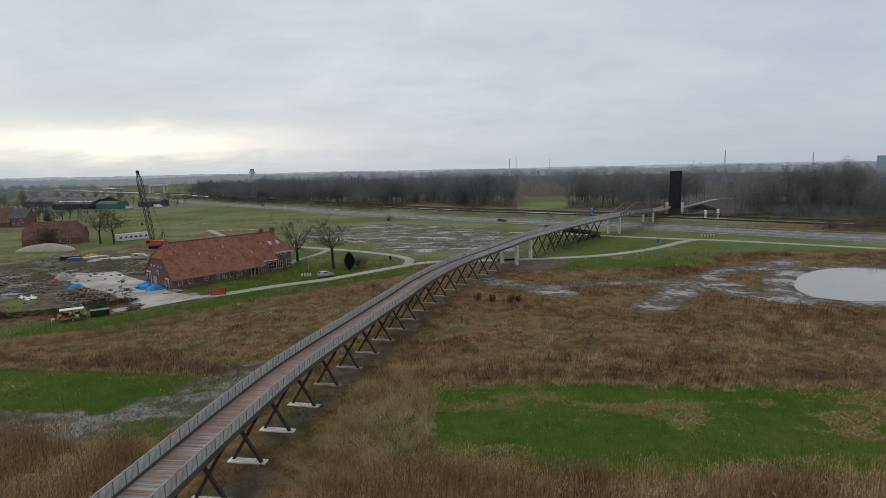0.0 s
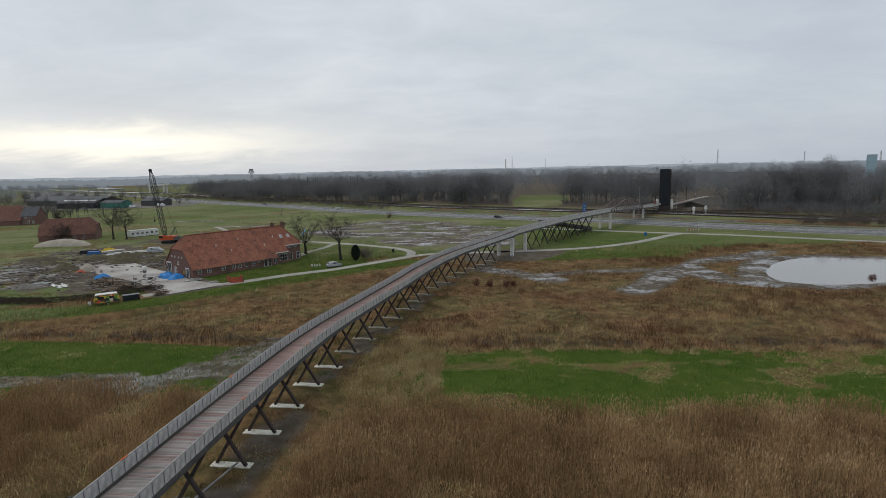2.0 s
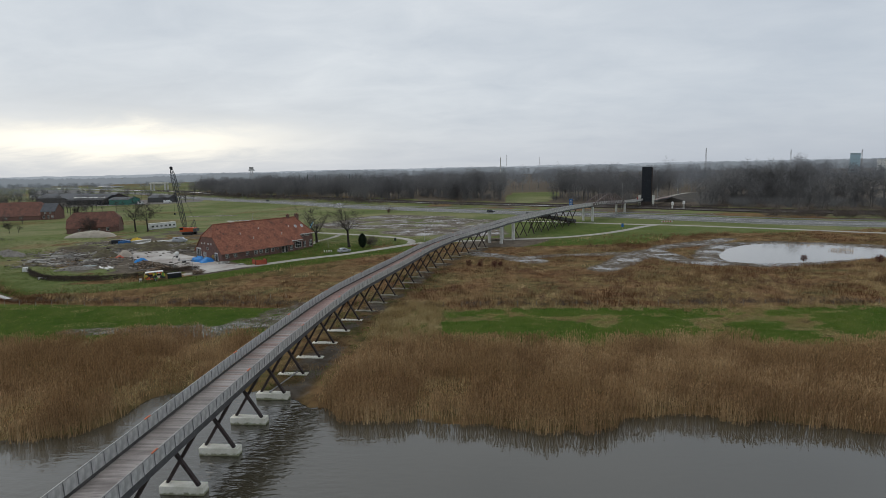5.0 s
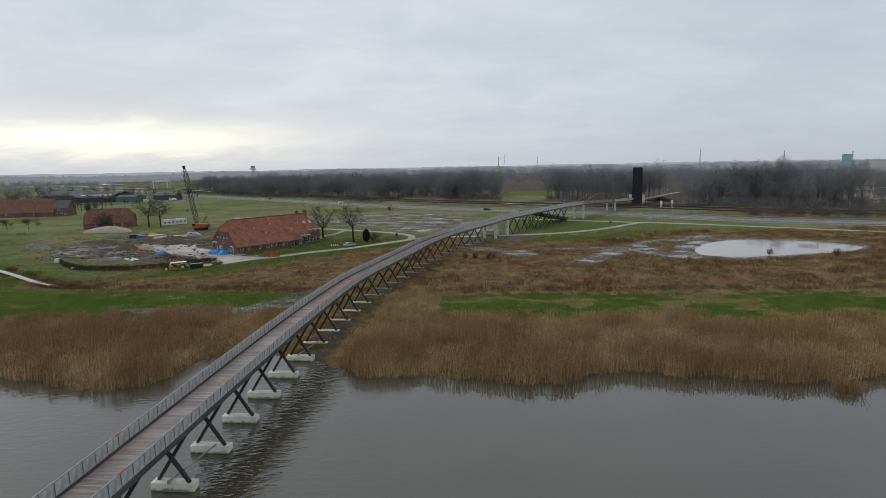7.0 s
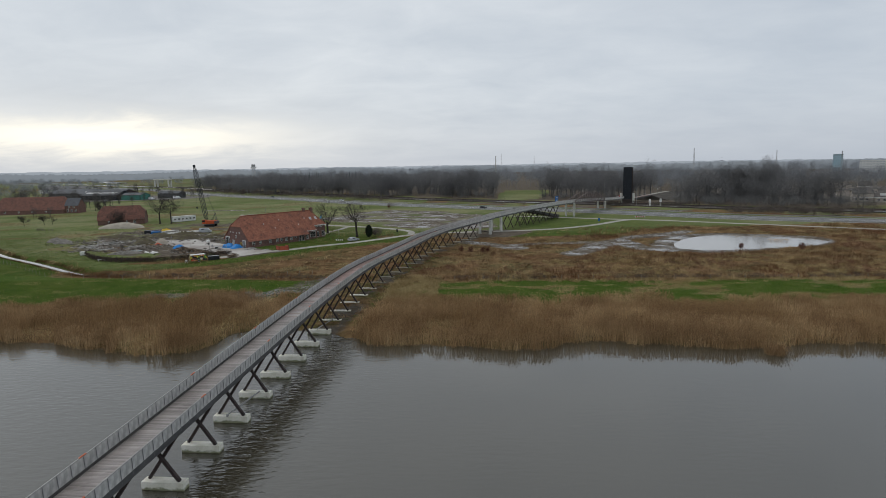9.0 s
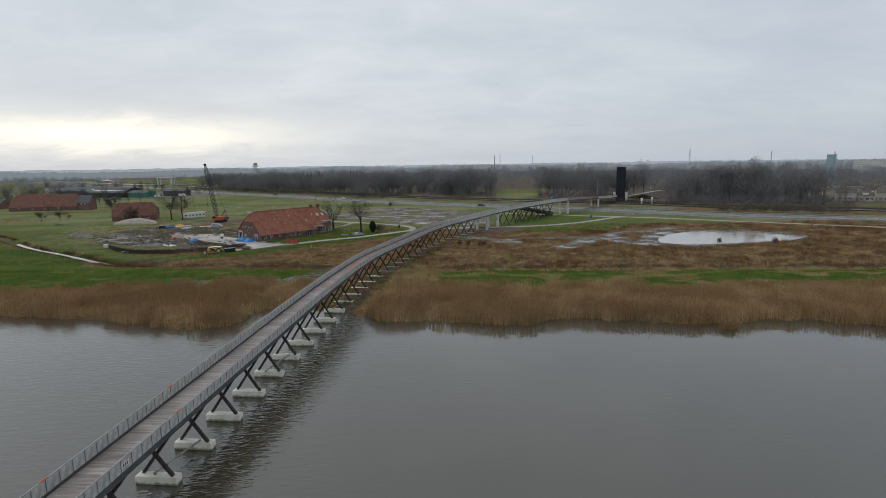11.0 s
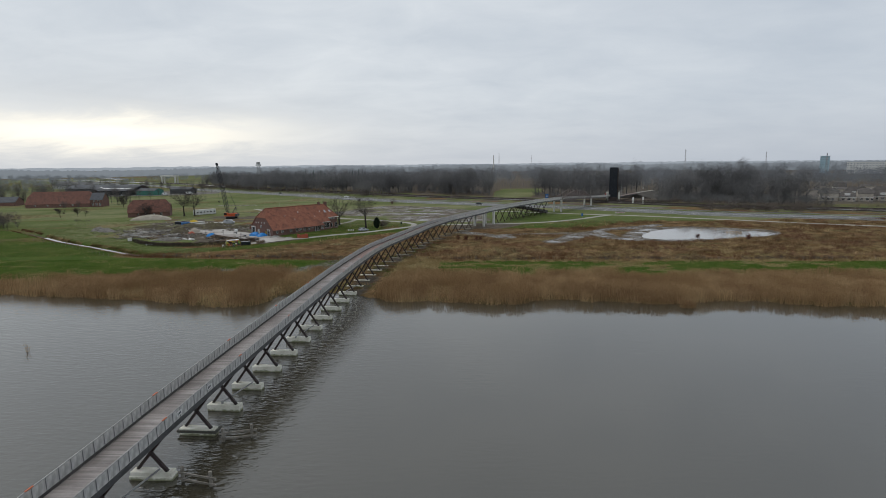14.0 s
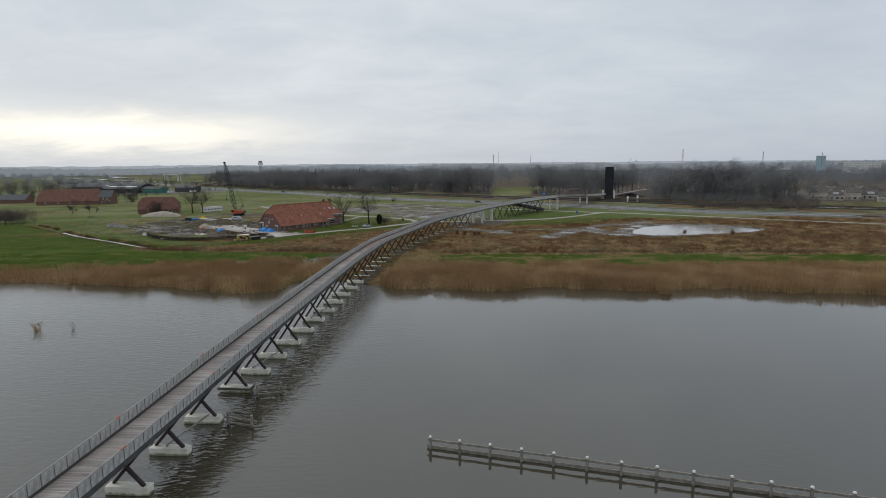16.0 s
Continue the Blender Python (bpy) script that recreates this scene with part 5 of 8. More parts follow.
    x, y = r.uniform(-150, 160, n), np.where(r.rand(n) < 0.85, r.uniform(42, 74, n), r.uniform(36, 90, n))
    g, m, w = cover_at(x, y)
    ok = (g > 0.28) & (r.rand(n) < g + 0.35) & (np.abs(x - bridge_x(y)) > 3.5)
    x, y = x[ok], y[ok]
    straw_patch = r.rand(len(x)) < 0.03 + 0.85 * bleached(x, y)
    for nm, sel, material, lab, rs in (("sward", ~straw_patch, M_GREEN, "short green mown grass strip", 3), ("sward_bleached", straw_patch, M_PALE, "bleached dead patches in the mown grass", 4)):
        xs, ys = x[sel], y[sel]
        blades(nm, xs, ys, ground_height(xs, ys) - 0.02, 0.10 + 0.14 * r.rand(len(xs)), 0.06 if material is M_GREEN else 0.085, 0.5 if material is M_GREEN else 0.9, None, material, lab, "grass", rs)
    # rougher grass on the dyke and the farm lawn
    n = 420000
    x, y = r.uniform(-240, -10, n), r.uniform(80, 215, n)
    g, m, w = cover_at(x, y)
    ok = (g > 0.5) & (m < 0.3) & (r.rand(n) < 0.8 * np.clip(1.25 - (np.hypot(x + 70, y - 110) / 130), 0.04, 1))
    for ln in (FARM_ROAD, NORTH_LANE):
        ok &= seg_dist(x, y, ln) > 2.0
    ok &= inside(x, y, [(-117, 147), (-103, 153.5), (-76, 130.6), (-62, 119.5), (-57.5, 117.5), (-66.5, 106.8), (-98, 131.5)]) > 0
    x, y = x[ok], y[ok]
    hh = (0.10 + 0.16 * r.rand(len(x))) * (0.5 + 1.6 * vnoise(x, y, 2.0))
    blades("dyke_grass", x, y, ground_height(x, y) - 0.02, hh, 0.09, 0.4, None, M_OLIVE, "rough green grass on the dyke and lawn", "grass", 6)
    # brown fringe of the ditch
    n = 16000
    s_ = r.uniform(0, 245, n)
    P = smooth_line(DITCH[1:8], 1.0)
    i = r.randint(0, len(P), n)
    side = np.where(r.rand(n) < 0.5, -1, 1) * (1.9 + np.abs(r.randn(n)) * 0.5)
    T = np.gradient(P, axis=0)
    T /= np.linalg.norm(T, axis=1)[:, None]
    x, y = P[i, 0] + T[i, 1] * side, P[i, 1] - T[i, 0] * side
    keep = vnoise(x, y, 5) > 0.3
    x, y = x[keep], y[keep]
    blades("ditch_sedge", x, y, ground_height(x, y) - 0.02, 0.25 + 0.35 * r.rand(len(x)), 0.09, 0.3, None, M_ROUGH, "brown sedge fringing the ditch", "grass", 9)
    # thin moss and grass between the pile caps
    n = 26000
    y = r.uniform(31, 112, n)
    x = bridge_x(y) + r.uniform(-4.6, 5.6, n)
    ok = fbm(x + 61, y * 1.2, 3.2) + 0.25 * (r.rand(n) - 0.5) > 0.50
    x, y = x[ok], y[ok]
    for nm, sel, material, lab in (("bridge_grass", vnoise(x, y, 2.5) > 0.5, M_OLIVE, "thin mossy grass under the footbridge"), ("bridge_sedge", vnoise(x, y, 2.5) <= 0.5, M_ROUGH, "dead brown sedge under the footbridge")):
        xs, ys = x[sel], y[sel]
        blades(nm, xs, ys, ground_height(xs, ys) - 0.02, 0.08 + 0.24 * r.rand(len(xs)), 0.08, 0.5, None, material, lab, "grass", 14)
    # pale tussocks beside the bridge and along the strip
    cx, cy = [], []
    for i in range(1150):
        if i >= 520:
            a, b = r.uniform(18, 135), r.uniform(67, 92)
            if fbm(a + 250, b * 1.5, 9) < 0.53 or b < float(strip_mid(a) + strip_half(a)) + 3.5:
                continue
        elif i < 400:
            a, b = r.uniform(-14, -3), r.uniform(48, 72)
            if abs(a - bridge_x(b)) < 4:
                continue
        else:
            a = r.uniform(-12, 120)
            b = strip_mid(a) + 10.4 + r.randn() * 0.8
        m_ = r.randint(30, 90)
        cx.append(a + r.randn(m_) * 0.45)
        cy.append(b + r.randn(m_) * 0.4)
    x, y = np.concatenate(cx), np.concatenate(cy)
    blades("tussocks", x, y, ground_height(x, y) - 0.02, 0.3 + 0.55 * r.rand(len(x)), 0.06, 0.45, None, M_PALE, "pale bleached grass tussocks", "grass", 5)


plant()


def reed_clump(x, y, n, rad, hh, label, lean=0.09):
    r = np.random.RandomState(int(abs(x * 7 + y * 13)))
    a, q = r.rand(n) * 6.283, np.sqrt(r.rand(n)) * rad
    xs, ys = x + np.cos(a) * q, y + np.sin(a) * q * 0.7
    ob = blades("reed_clump", xs, ys, np.full(n, WATER - 0.4), (hh + 0.4) * (0.6 + 0.5 * r.rand(n)), 0.055, lean, (0.05, 0.26), M_REED, label, "reeds", 8)
    ob["kind"] = "thing"
    del ob["kind"]
    tagged(ob, group="reed clumps in the water")


reed_clump(46.5, 16.4, 420, 1.5, 1.5, "small clump of dry reeds standing in the lake", 0.25)
reed_clump(27.2, 21.6, 60, 0.35, 1.3, "thin tuft of reeds in the shallows")
reed_clump(-71.5, -7.8, 60, 0.55, 1.6, "sparse broken reed stems out in the lake", 0.25)
reed_clump(-65.6, -7.2, 14, 0.2, 1.4, "two or three reed stems out in the lake", 0.2)
reed_clump(112, 127, 200, 3.4, 0.8, "sparse reeds standing in the shallow pond", 0.15)


def red_bush(x, y, h, seed):
    V, F = wood_variant(seed, h * 1.1, 0.1, h * 0.42, 620, 0.03, h * 0.16, stems=9)
    ob = new("bush", big_mesh("bush", V, F, M_BUSH))
    ob.location = (x, y, float(ground_height(np.array([x]), np.array([y]))[0]))
    tagged(ob, "red-brown bush with withered leaves on the wet meadow", "bush", "red-brown bushes")


M_BUSH = mat("withered_red_leaves", (0.12, 0.045, 0.032), (0.075, 0.032, 0.026), 0.8, 0.9, per_island=0.3)
for i, (x, y, h) in enumerate(((89.6, 108.5, 2.3), (105, 103.4, 2.6), (3.0, 109.7, 2.2), (5.9, 107.5, 2.3), (9.6, 107.2, 2.2), (11.2, 108.5, 1.7), (-40, 289, 2.6))):
    red_bush(x, y, h, 400 + i)
# ---- bridge: truss, movable span, ramp, small parts ----


def truss():
    """Two arched lattice sides over the motorway."""
    s0, s1 = arc_at(222.5), arc_at(262.5)
    n = 16
    for sgn in (-1, 1):
        bm = bmesh.new()

        def top(u):
            return 0.7 + 4.1 * min(1.0, min(u, 1 - u) / 0.37)
        prev = None
        for i in range(n + 1):
            u = i / n
            s = s0 + (s1 - s0) * u
            lo, hi = at_bridge(s, sgn * 2.2, -0.5), at_bridge(s, sgn * 2.2, top(u))
            if prev:
                bm_beam(bm, prev[0], lo, 0.26)
                bm_beam(bm, prev[1], hi, 0.30)
                bm_beam(bm, prev[0], hi, 0.17)
                bm_beam(bm, prev[1], lo, 0.17)
            prev = (lo, hi)
        part("truss_side", bm, M_TRUSS, bridge, "brown-grey timber lattice arch")
    bm = bmesh.new()
    for i in range(6, 11):
        s = s0 + (s1 - s0) * i / n
        bm_beam(bm, at_bridge(s, -2.2, 4.8), at_bridge(s, 2.2, 4.8), 0.2)
    part("truss_bracing", bm, M_TRUSS, bridge)


M_TRUSS = mat("grey_brown_truss_timber", (0.20, 0.160, 0.150), (0.13, 0.105, 0.10), 0.8, 0.8)
truss()


def rods():
    for ya, yb in ((-3.2, 3.2), (28.7, 35.0), (-48.3, -41.6), (-27.6, -21.6)):
        bm = bmesh.new()
        a, b = along(arc_at(ya))[0], along(arc_at(yb))[0]
        bm_tube(bm, (a.x - 0.3, a.y, 0.42), (b.x + 0.6, b.y, 0.36), 0.09, n=8)
        bm_tube(bm, (a.x - 0.3, a.y, 0.2), (a.x - 0.3, a.y, 0.5), 0.14, n=8)
        part("brace_pipe", bm, M_RAIL, bridge, "galvanised steel pipe between pile caps")


rods()
for y in (-41.6, -33.4):
    if y < -40:
        continue
    p, t = along(arc_at(y))
    bm = bmesh.new()
    bm_box(bm, -2.16, -0.56, -0.42, 2.16, 0.56, -0.16)
    ob = part("fender_beam", bm, mat("wet_grey_timber", (0.10, 0.095, 0.08), (0.06, 0.06, 0.05), 1.5, 0.7), bridge, "dark wet timber fender on the pile cap")
    ob.matrix_world = Matrix.Translation((p.x, p.y, 0.28)) @ Matrix.Rotation(math.atan2(-t.x, t.y), 4, "Z")
for y in (-40.4, -34.6):
    s = arc_at(y)
    a, b = at_bridge(s, HALF + 0.07, 0.25), at_bridge(s + 0.9, HALF + 0.07, 0.25)
    bm = bmesh.new()
    bm_beam(bm, a + Vector((0, 0, 0.3)), b + Vector((0, 0, 0.3)), 0.03, 0.42)
    pl = part("sign_plate", bm, M_WHITE, bridge, "small white plate on the railing")
    bm = bmesh.new()
    for k in range(3):
        c = a + (b - a) * (0.25 + 0.25 * k)
        bm_beam(bm, c + Vector((0.02, 0, 0.18)), c + Vector((0.02, 0, 0.42)), 0.03, 0.1)
    part("marking", bm, M_BLACK, pl)

M_ORANGE = mat("orange_reflector", (0.52, 0.12, 0.04), (0.42, 0.10, 0.04), 2.0, 0.5)
for sgn in (-1, 1):
    for k in range(14):
        sm = arc_at(-58) + k * 15.4 + (5.0 if sgn < 0 else 0.0)
        bm = bmesh.new()
        bm_beam(bm, at_bridge(sm, sgn * (HALF + 0.02), 1.13), at_bridge(sm + 0.7, sgn * (HALF + 0.02), 1.13), 0.12, 0.06)
        part("rail_mark", bm, M_ORANGE, bridge, "faded orange mark on the rail")

M_RED = mat("faded_red_paint", (0.33, 0.045, 0.03), (0.22, 0.04, 0.03), 1.0, 0.6)
M_BLUE = mat("sign_blue", (0.03, 0.14, 0.36), (0.025, 0.11, 0.30), 0.6, 0.4)


def movable_span():
    """The raised leaf of the canal bridge between its piers."""
    p, t = along(arc_at(306))
    m = Matrix.Translation((118.4, 309.5, 0)) @ Matrix.Rotation(math.atan2(-t.x, t.y) * 0.35, 4, "Z")
    th = thing("bascule_bridge", "black raised bascule leaf standing upright between white piers", "bridge", m)
    bm = bmesh.new()
    bm_box(bm, -2.95, -0.35, 2.4, 2.6, 0.35, 23.8)
    part("leaf", bm, M_BLACK, th)
    bm = bmesh.new()
    for i in range(22):
        z = 2.8 + i * 0.95
        bm_box(bm, -2.9, -0.52, z, 2.55, -0.36, z + 0.22)
    part("leaf_rib", bm, M_BLACK, th)
    bm = bmesh.new()
    for x in (2.75, 3.15):
        bm_box(bm, x - 0.09, -0.5, 2.6, x + 0.09, 0.9, 23.6)
    for i in range(22):
        z = 2.6 + i * 0.95
        bm_beam(bm, (2.95, -0.5, z), (2.95, 0.9, z + 0.9), 0.2)
    part("leaf_railing", bm, M_TIMBER, th)
    for x0, x1, z1 in ((-4.6, -3.2, 6.4), (3.3, 4.7, 6.3)):
        bm = bmesh.new()
        bm_box(bm, x0, -1.0, -0.5, x1, 0.8, z1)
        bmesh.ops.bevel(bm, geom=bm.edges[:], offset=0.08, segments=1, affect="EDGES")
        part("pier", bm, M_CONC, th, "white concrete pier")
    bm = bmesh.new()
    bm_box(bm, -3.2, -0.9, -0.5, 3.3, 1.2, 2.3)
    part("pier_wall", bm, M_TIMBER, th)
    bm = bmesh.new()
    bm_box(bm, -5.4, -1.8, 3.2, -5.1, 0.3, 5.2)
    part("barrier", bm, M_RED, th, "red and white road barrier")


movable_span()


def far_landing():
    """Fixed span and earth bank beyond the canal, with its pale path."""
    P = np.array([(122.5, 311), (131, 322), (141, 334), (153, 349), (166, 362), (186, 372), (205, 378)], float)
    Z = [3.0, 3.2, 3.5, 4.0, 4.4, 3.8, 2.8]
    bm = bmesh.new()
    prev = None
    for (x, y), z in zip(P, Z):
        ring = [bm.verts.new((x + dx, y + dy, zz)) for dx, dy, zz in ((-12, 9, -0.3), (-1.6, 1.2, z), (1.6, -1.2, z), (12, -9, -0.3))]
        if prev and x > 150:
            for k in range(3):
                bm.faces.new([prev[k], prev[k + 1], ring[k + 1], ring[k]])
        if prev and x == 153:
            bm.faces.new(prev[::-1])
        prev = ring
    bm.faces.new(prev[::-1])
    part_ = part("embankment", bm, mat("dark_bank_soil", (0.085, 0.076, 0.066), (0.055, 0.052, 0.045), 0.2, 0.95, bump=0.4))
    tagged(part_, "bare dark earth bank carrying the path beyond the canal", "embankment", kind="structure")
    V, F = [], []
    for i, ((x, y), z) in enumerate(zip(P, Z)):
        V += [(x - 1.3, y + 1.0, z + 0.06), (x + 1.3, y - 1.0, z + 0.06)]
        if i:
            F.append((2 * i - 2, 2 * i - 1, 2 * i + 1, 2 * i))
    tagged(new("path_beyond", big_mesh("path_beyond", V, F, M_PATH)), "pale path on the bank beyond the canal", "path", kind="structure")
    sp = thing("fixed_span", "short grey fixed span with dark girders beyond the canal", "bridge")
    bm = bmesh.new()
    for sx in (-1.5, 1.5):
        bm_beam(bm, (122.5 + sx, 311 - sx * 0.8, 2.6), (143 + sx, 336 - sx * 0.8, 3.2), 0.25, 0.7)
    part("girder", bm, M_GIRDER, sp)
    bm = bmesh.new()
    bm_beam(bm, (122.5, 311, 3.0), (143, 336, 3.6), 2.8, 0.12)
    part("deck", bm, M_PLANK, sp)
    for sx in (-1.6, 1.6):
        bm = bmesh.new()
        a, b = Vector((122.5 + sx, 311 - sx * 0.8, 3.05)), Vector((143 + sx, 336 - sx * 0.8, 3.65))
        bm_beam(bm, a + Vector((0, 0, 1)), b + Vector((0, 0, 1)), 0.07)
        for k in range(13):
            c = a + (b - a) * k / 12
            bm_beam(bm, c, c + Vector((0, 0, 1)), 0.05)
        part("railing", bm, M_RAIL, sp)


far_landing()


def side_ramp():
    """A dark sloping ramp that leaves the bridge and comes down beside it."""
    s0, s1 = arc_at(183), arc_at(216)
    th = thing("side_ramp", "dark timber ramp on crossed legs sloping down beside the bridge", "ramp")
    bm = bmesh.new()
    n = 12
    zb = along(s0)[0].z
    prev = None

    def pt(u, v, dz):
        q = at_bridge(s0 + (s1 - s0) * u, -3.9 + v, 0)
        return Vector((q.x, q.y, 0.25 + (zb - 0.3) * (1 - u) + dz))
    for i in range(n + 1):
        ring = [bm.verts.new(pt(i / n, v, z)) for v, z in ((-1.3, -0.4), (1.3, -0.4), (1.3, 0), (-1.3, 0))]
        if prev:
            for k in range(4):
                bm.faces.new([prev[k], prev[(k + 1) % 4], ring[(k + 1) % 4], ring[k]])
        else:
            bm.faces.new(ring)
        prev = ring
    bm.faces.new(prev[::-1])
    part("ramp_deck", bm, M_TIMBER, th)
    for v in (-1.3, 1.3):
        bm = bmesh.new()
        for i in range(n):
            bm_beam(bm, pt(i / n, v, 0.55), pt((i + 1) / n, v, 0.55), 0.05, 1.0)
        part("ramp_railing", bm, M_GIRDER, th)
    for i in range(0, 9):
        u = 0.05 + i * 0.1
        bm = bmesh.new()
        if pt(u, 0, 0).z > 1.2:
            a, b, c, d = pt(u, -1.2, -0.4), pt(u, 1.2, -0.4), pt(u, 1.2, 0), pt(u, -1.2, 0)
            bm_beam(bm, a, (c.x, c.y, 0), 0.2)
            bm_beam(bm, b, (d.x, d.y, 0), 0.2)
            part("ramp_legs", bm, M_TIMBER, th)
        else:
            bm.free()


side_ramp()


def pole(name, x, y, h, label, category="pole", r=0.09, head=None, z=0.0):
    th = thing(name, label, category, Matrix.Translation((x, y, z)))
    bm = bmesh.new()
    bm_tube(bm, (0, 0, -0.2), (0, 0, h), r, r * 0.6, 8)
    part("post", bm, M_RAIL, th)
    bm = bmesh.new()
    if head == "lamp":
        bm_beam(bm, (0, 0, h - 0.05), (0.75, 0, h + 0.05), 0.18, 0.1)
        part("lamp_head", bm, M_RAIL, th)
    elif head == "camera":
        bm_box(bm, -0.2, -0.4, h * 0.35, 0.2, 0.4, h * 0.35 + 0.9)
        part("cabinet", bm, M_WHITE, th)
    else:
        bm_tube(bm, (0, 0, h), (0, 0, h + 0.06), r * 0.9, r * 0.3, 8)
        part("cap", bm, M_RAIL, th)
    return th


pole("mast", 96, 285, 15, "thin grey steel mast beside the bridge", "mast", 0.14)
pole("mast", 119.5, 294, 13, "thin grey steel mast beside the raised bridge leaf", "mast", 0.14)
pole("mast", 158, 361, 17, "grey mast with a white cabinet beside the far path", "mast", 0.16, "camera")
pole("lamp_post", -11.8, 163.9, 5.2, "grey street lamp at the road junction", "lamp post", 0.07, "lamp")
pole("lamp_post", -43.6, 149.2, 3.8, "slim garden lamp post on the lawn", "lamp post", 0.06)
pole("lamp_post", 10, 158, 5, "grey street lamp beside the cycle path", "lamp post", 0.07, "lamp")
pole("lamp_post", -100, 232, 6, "pale street lamp on the farm lane", "lamp post", 0.09, "lamp")


def road_sign():
    th = thing("motorway_sign", "blue motorway direction sign on two posts", "sign", Matrix.Translation((64.5, 275, 0)) @ Matrix.Rotation(radians(35), 4, "Z"))
    bm = bmesh.new()
    bm_box(bm, -1.3, -0.06, 3.0, 1.3, 0.06, 7.2)
    b = part("sign_board", bm, M_BLUE, th)
    bm = bmesh.new()
    for z, w in ((6.3, 0.8), (5.4, 0.9), (4.4, 0.6), (3.7, 0.8)):
        bm_box(bm, -w, -0.075, z, w, -0.062, z + 0.22)
    part("lettering", bm, M_WHITE, b)
    for x in (-0.9, 0.9):
        bm = bmesh.new()
        bm_tube(bm, (x, 0.1, -0.2), (x, 0.1, 7.0), 0.09)
        part("post", bm, M_RAIL, th)


road_sign()


def small_sign(x, y, label, w, z0, z1, material):
    th = thing("sign", label, "sign", Matrix.Translation((x, y, 0)))
    bm = bmesh.new()
    bm_box(bm, -w / 2, -0.03, z0, w / 2, 0.03, z1)
    part("sign_board", bm, material, th)
    bm = bmesh.new()
    bm_tube(bm, (0, 0.05, -0.2), (0, 0.05, z1), 0.04)
    part("post", bm, M_RAIL, th)


small_sign(67.1, 188.1, "small blue information sign on the grass", 0.9, 0.8, 2.2, M_BLUE)


def barrier():
    th = thing("road_barrier", "red and white striped barrier closing the path", "barrier", Matrix.Translation((91.5, 205.3, 0)) @ Matrix.Rotation(radians(-4), 4, "Z"))
    for i in range(9):
        bm = bmesh.new()
        bm_box(bm, -2.4 + i * 0.53, -0.05, 0.55, -1.87 + i * 0.53, 0.05, 1.15)
        part("stripe", bm, M_RED if i % 2 else M_WHITE, th)
    for x in (-2.2, 2.2):
        bm = bmesh.new()
        bm_box(bm, x - 0.07, -0.07, -0.1, x + 0.07, 0.07, 1.2)
        part("post", bm, M_RAIL, th)


barrier()


def buoy_light(x, y, label):
    th = thing("signal_light", label, "signal", Matrix.Translation((x, y, 0)))
    bm = bmesh.new()
    bm_tube(bm, (0, 0, -0.2), (0, 0, 2.0), 0.5, 0.4, 10)
    part("base", bm, M_CONC, th)
    bm = bmesh.new()
    bm_tube(bm, (0, 0, 2.0), (0, 0, 3.6), 0.75, 0.65, 10)
    part("lantern", bm, M_WHITE, th)
    bm = bmesh.new()
    bm_tube(bm, (0, 0, 3.6), (0, 0, 4.0), 0.8, 0.2, 10)
    part("cap", bm, M_WHITE, th)


buoy_light(132.3, 287, "white navigation signal on the canal bank")
buoy_light(123.8, 282, "white squat signal cabinet on the canal bank")


def canal_fence():
    """Timber guide works along the canal."""
    for (ax, ay), (bx, by) in (((93, 291), (114, 303)), ((116, 293), (150, 272))):
        th = thing("guide_fence", "dark timber guide fence along the canal", "fence")
        n = int(math.hypot(bx - ax, by - ay) / 2.6)
        for i in range(n + 1):
            bm = bmesh.new()
            x, y = ax + (bx - ax) * i / n, ay + (by - ay) * i / n
            bm_tube(bm, (x, y, -0.8), (x, y, 2.1), 0.17, n=6)
            part("post", bm, M_TIMBER, th)
        for z in (0.6, 1.2, 1.8):
            bm = bmesh.new()
            bm_beam(bm, (ax, ay, z), (bx, by, z), 0.14, 0.28)
            part("rail", bm, M_TIMBER, th)


canal_fence()

# ---- timber works in the lake ----
M_POST = mat("grey_weathered_post", (0.27, 0.25, 0.22), (0.155, 0.142, 0.120), 2.0, 0.85, bump=0.4)


def guide_jetty():
    th = thing("guide_jetty", "long weathered timber guide fence with white-capped posts in the lake", "jetty")
    a, d = Vector((-1.8, -47.5, 0)), Vector((2.92, -0.78, 0))
    for i in range(15):
        p = a + d * i
        bm = bmesh.new()
        bm_tube(bm, (p.x, p.y, -2.5), (p.x, p.y, 0.78), 0.15, 0.14, 8)
        post = part("post", bm, M_POST, th)
        bm = bmesh.new()
        bm_tube(bm, (p.x, p.y, 0.78), (p.x, p.y, 0.90), 0.17, 0.12, 8)
        part("cap", bm, M_WHITE, post, "white post cap")
        if i < 14:
            q = a + d * (i + 1)
            n = Vector((d.y, -d.x, 0)).normalized() * -0.19
            for z, w in ((0.38, 0.2), (-0.30, 0.26), (-0.54, 0.22)):
                bm = bmesh.new()
                bm_beam(bm, p + n + Vector((0, 0, z)) - d * 0.12, q + n + Vector((0, 0, z)) - d * 0.12, 0.14, w)
                part("rail", bm, M_POST, th)


guide_jetty()


def fender(ax, ay, bx, by):
    th = thing("fender", "small grey timber fender with two posts beside a pile cap", "fender", group="bridge fenders")
    a, b = Vector((ax, ay, 0)), Vector((bx, by, 0))
    d = (b - a)
    for p in (a, b):
        bm = bmesh.new()
        bm_tube(bm, (p.x, p.y, -2.5), (p.x, p.y, 0.95), 0.17, 0.16, 8)
        part("post", bm, M_POST, th)
    for z in (0.45, -0.15):
        bm = bmesh.new()
        bm_beam(bm, a - d * 0.12 + Vector((0, -0.2, z)), b + d * 0.22 + Vector((0, -0.2, z)), 0.1, 0.18)
        part("rail", bm, M_POST, th)


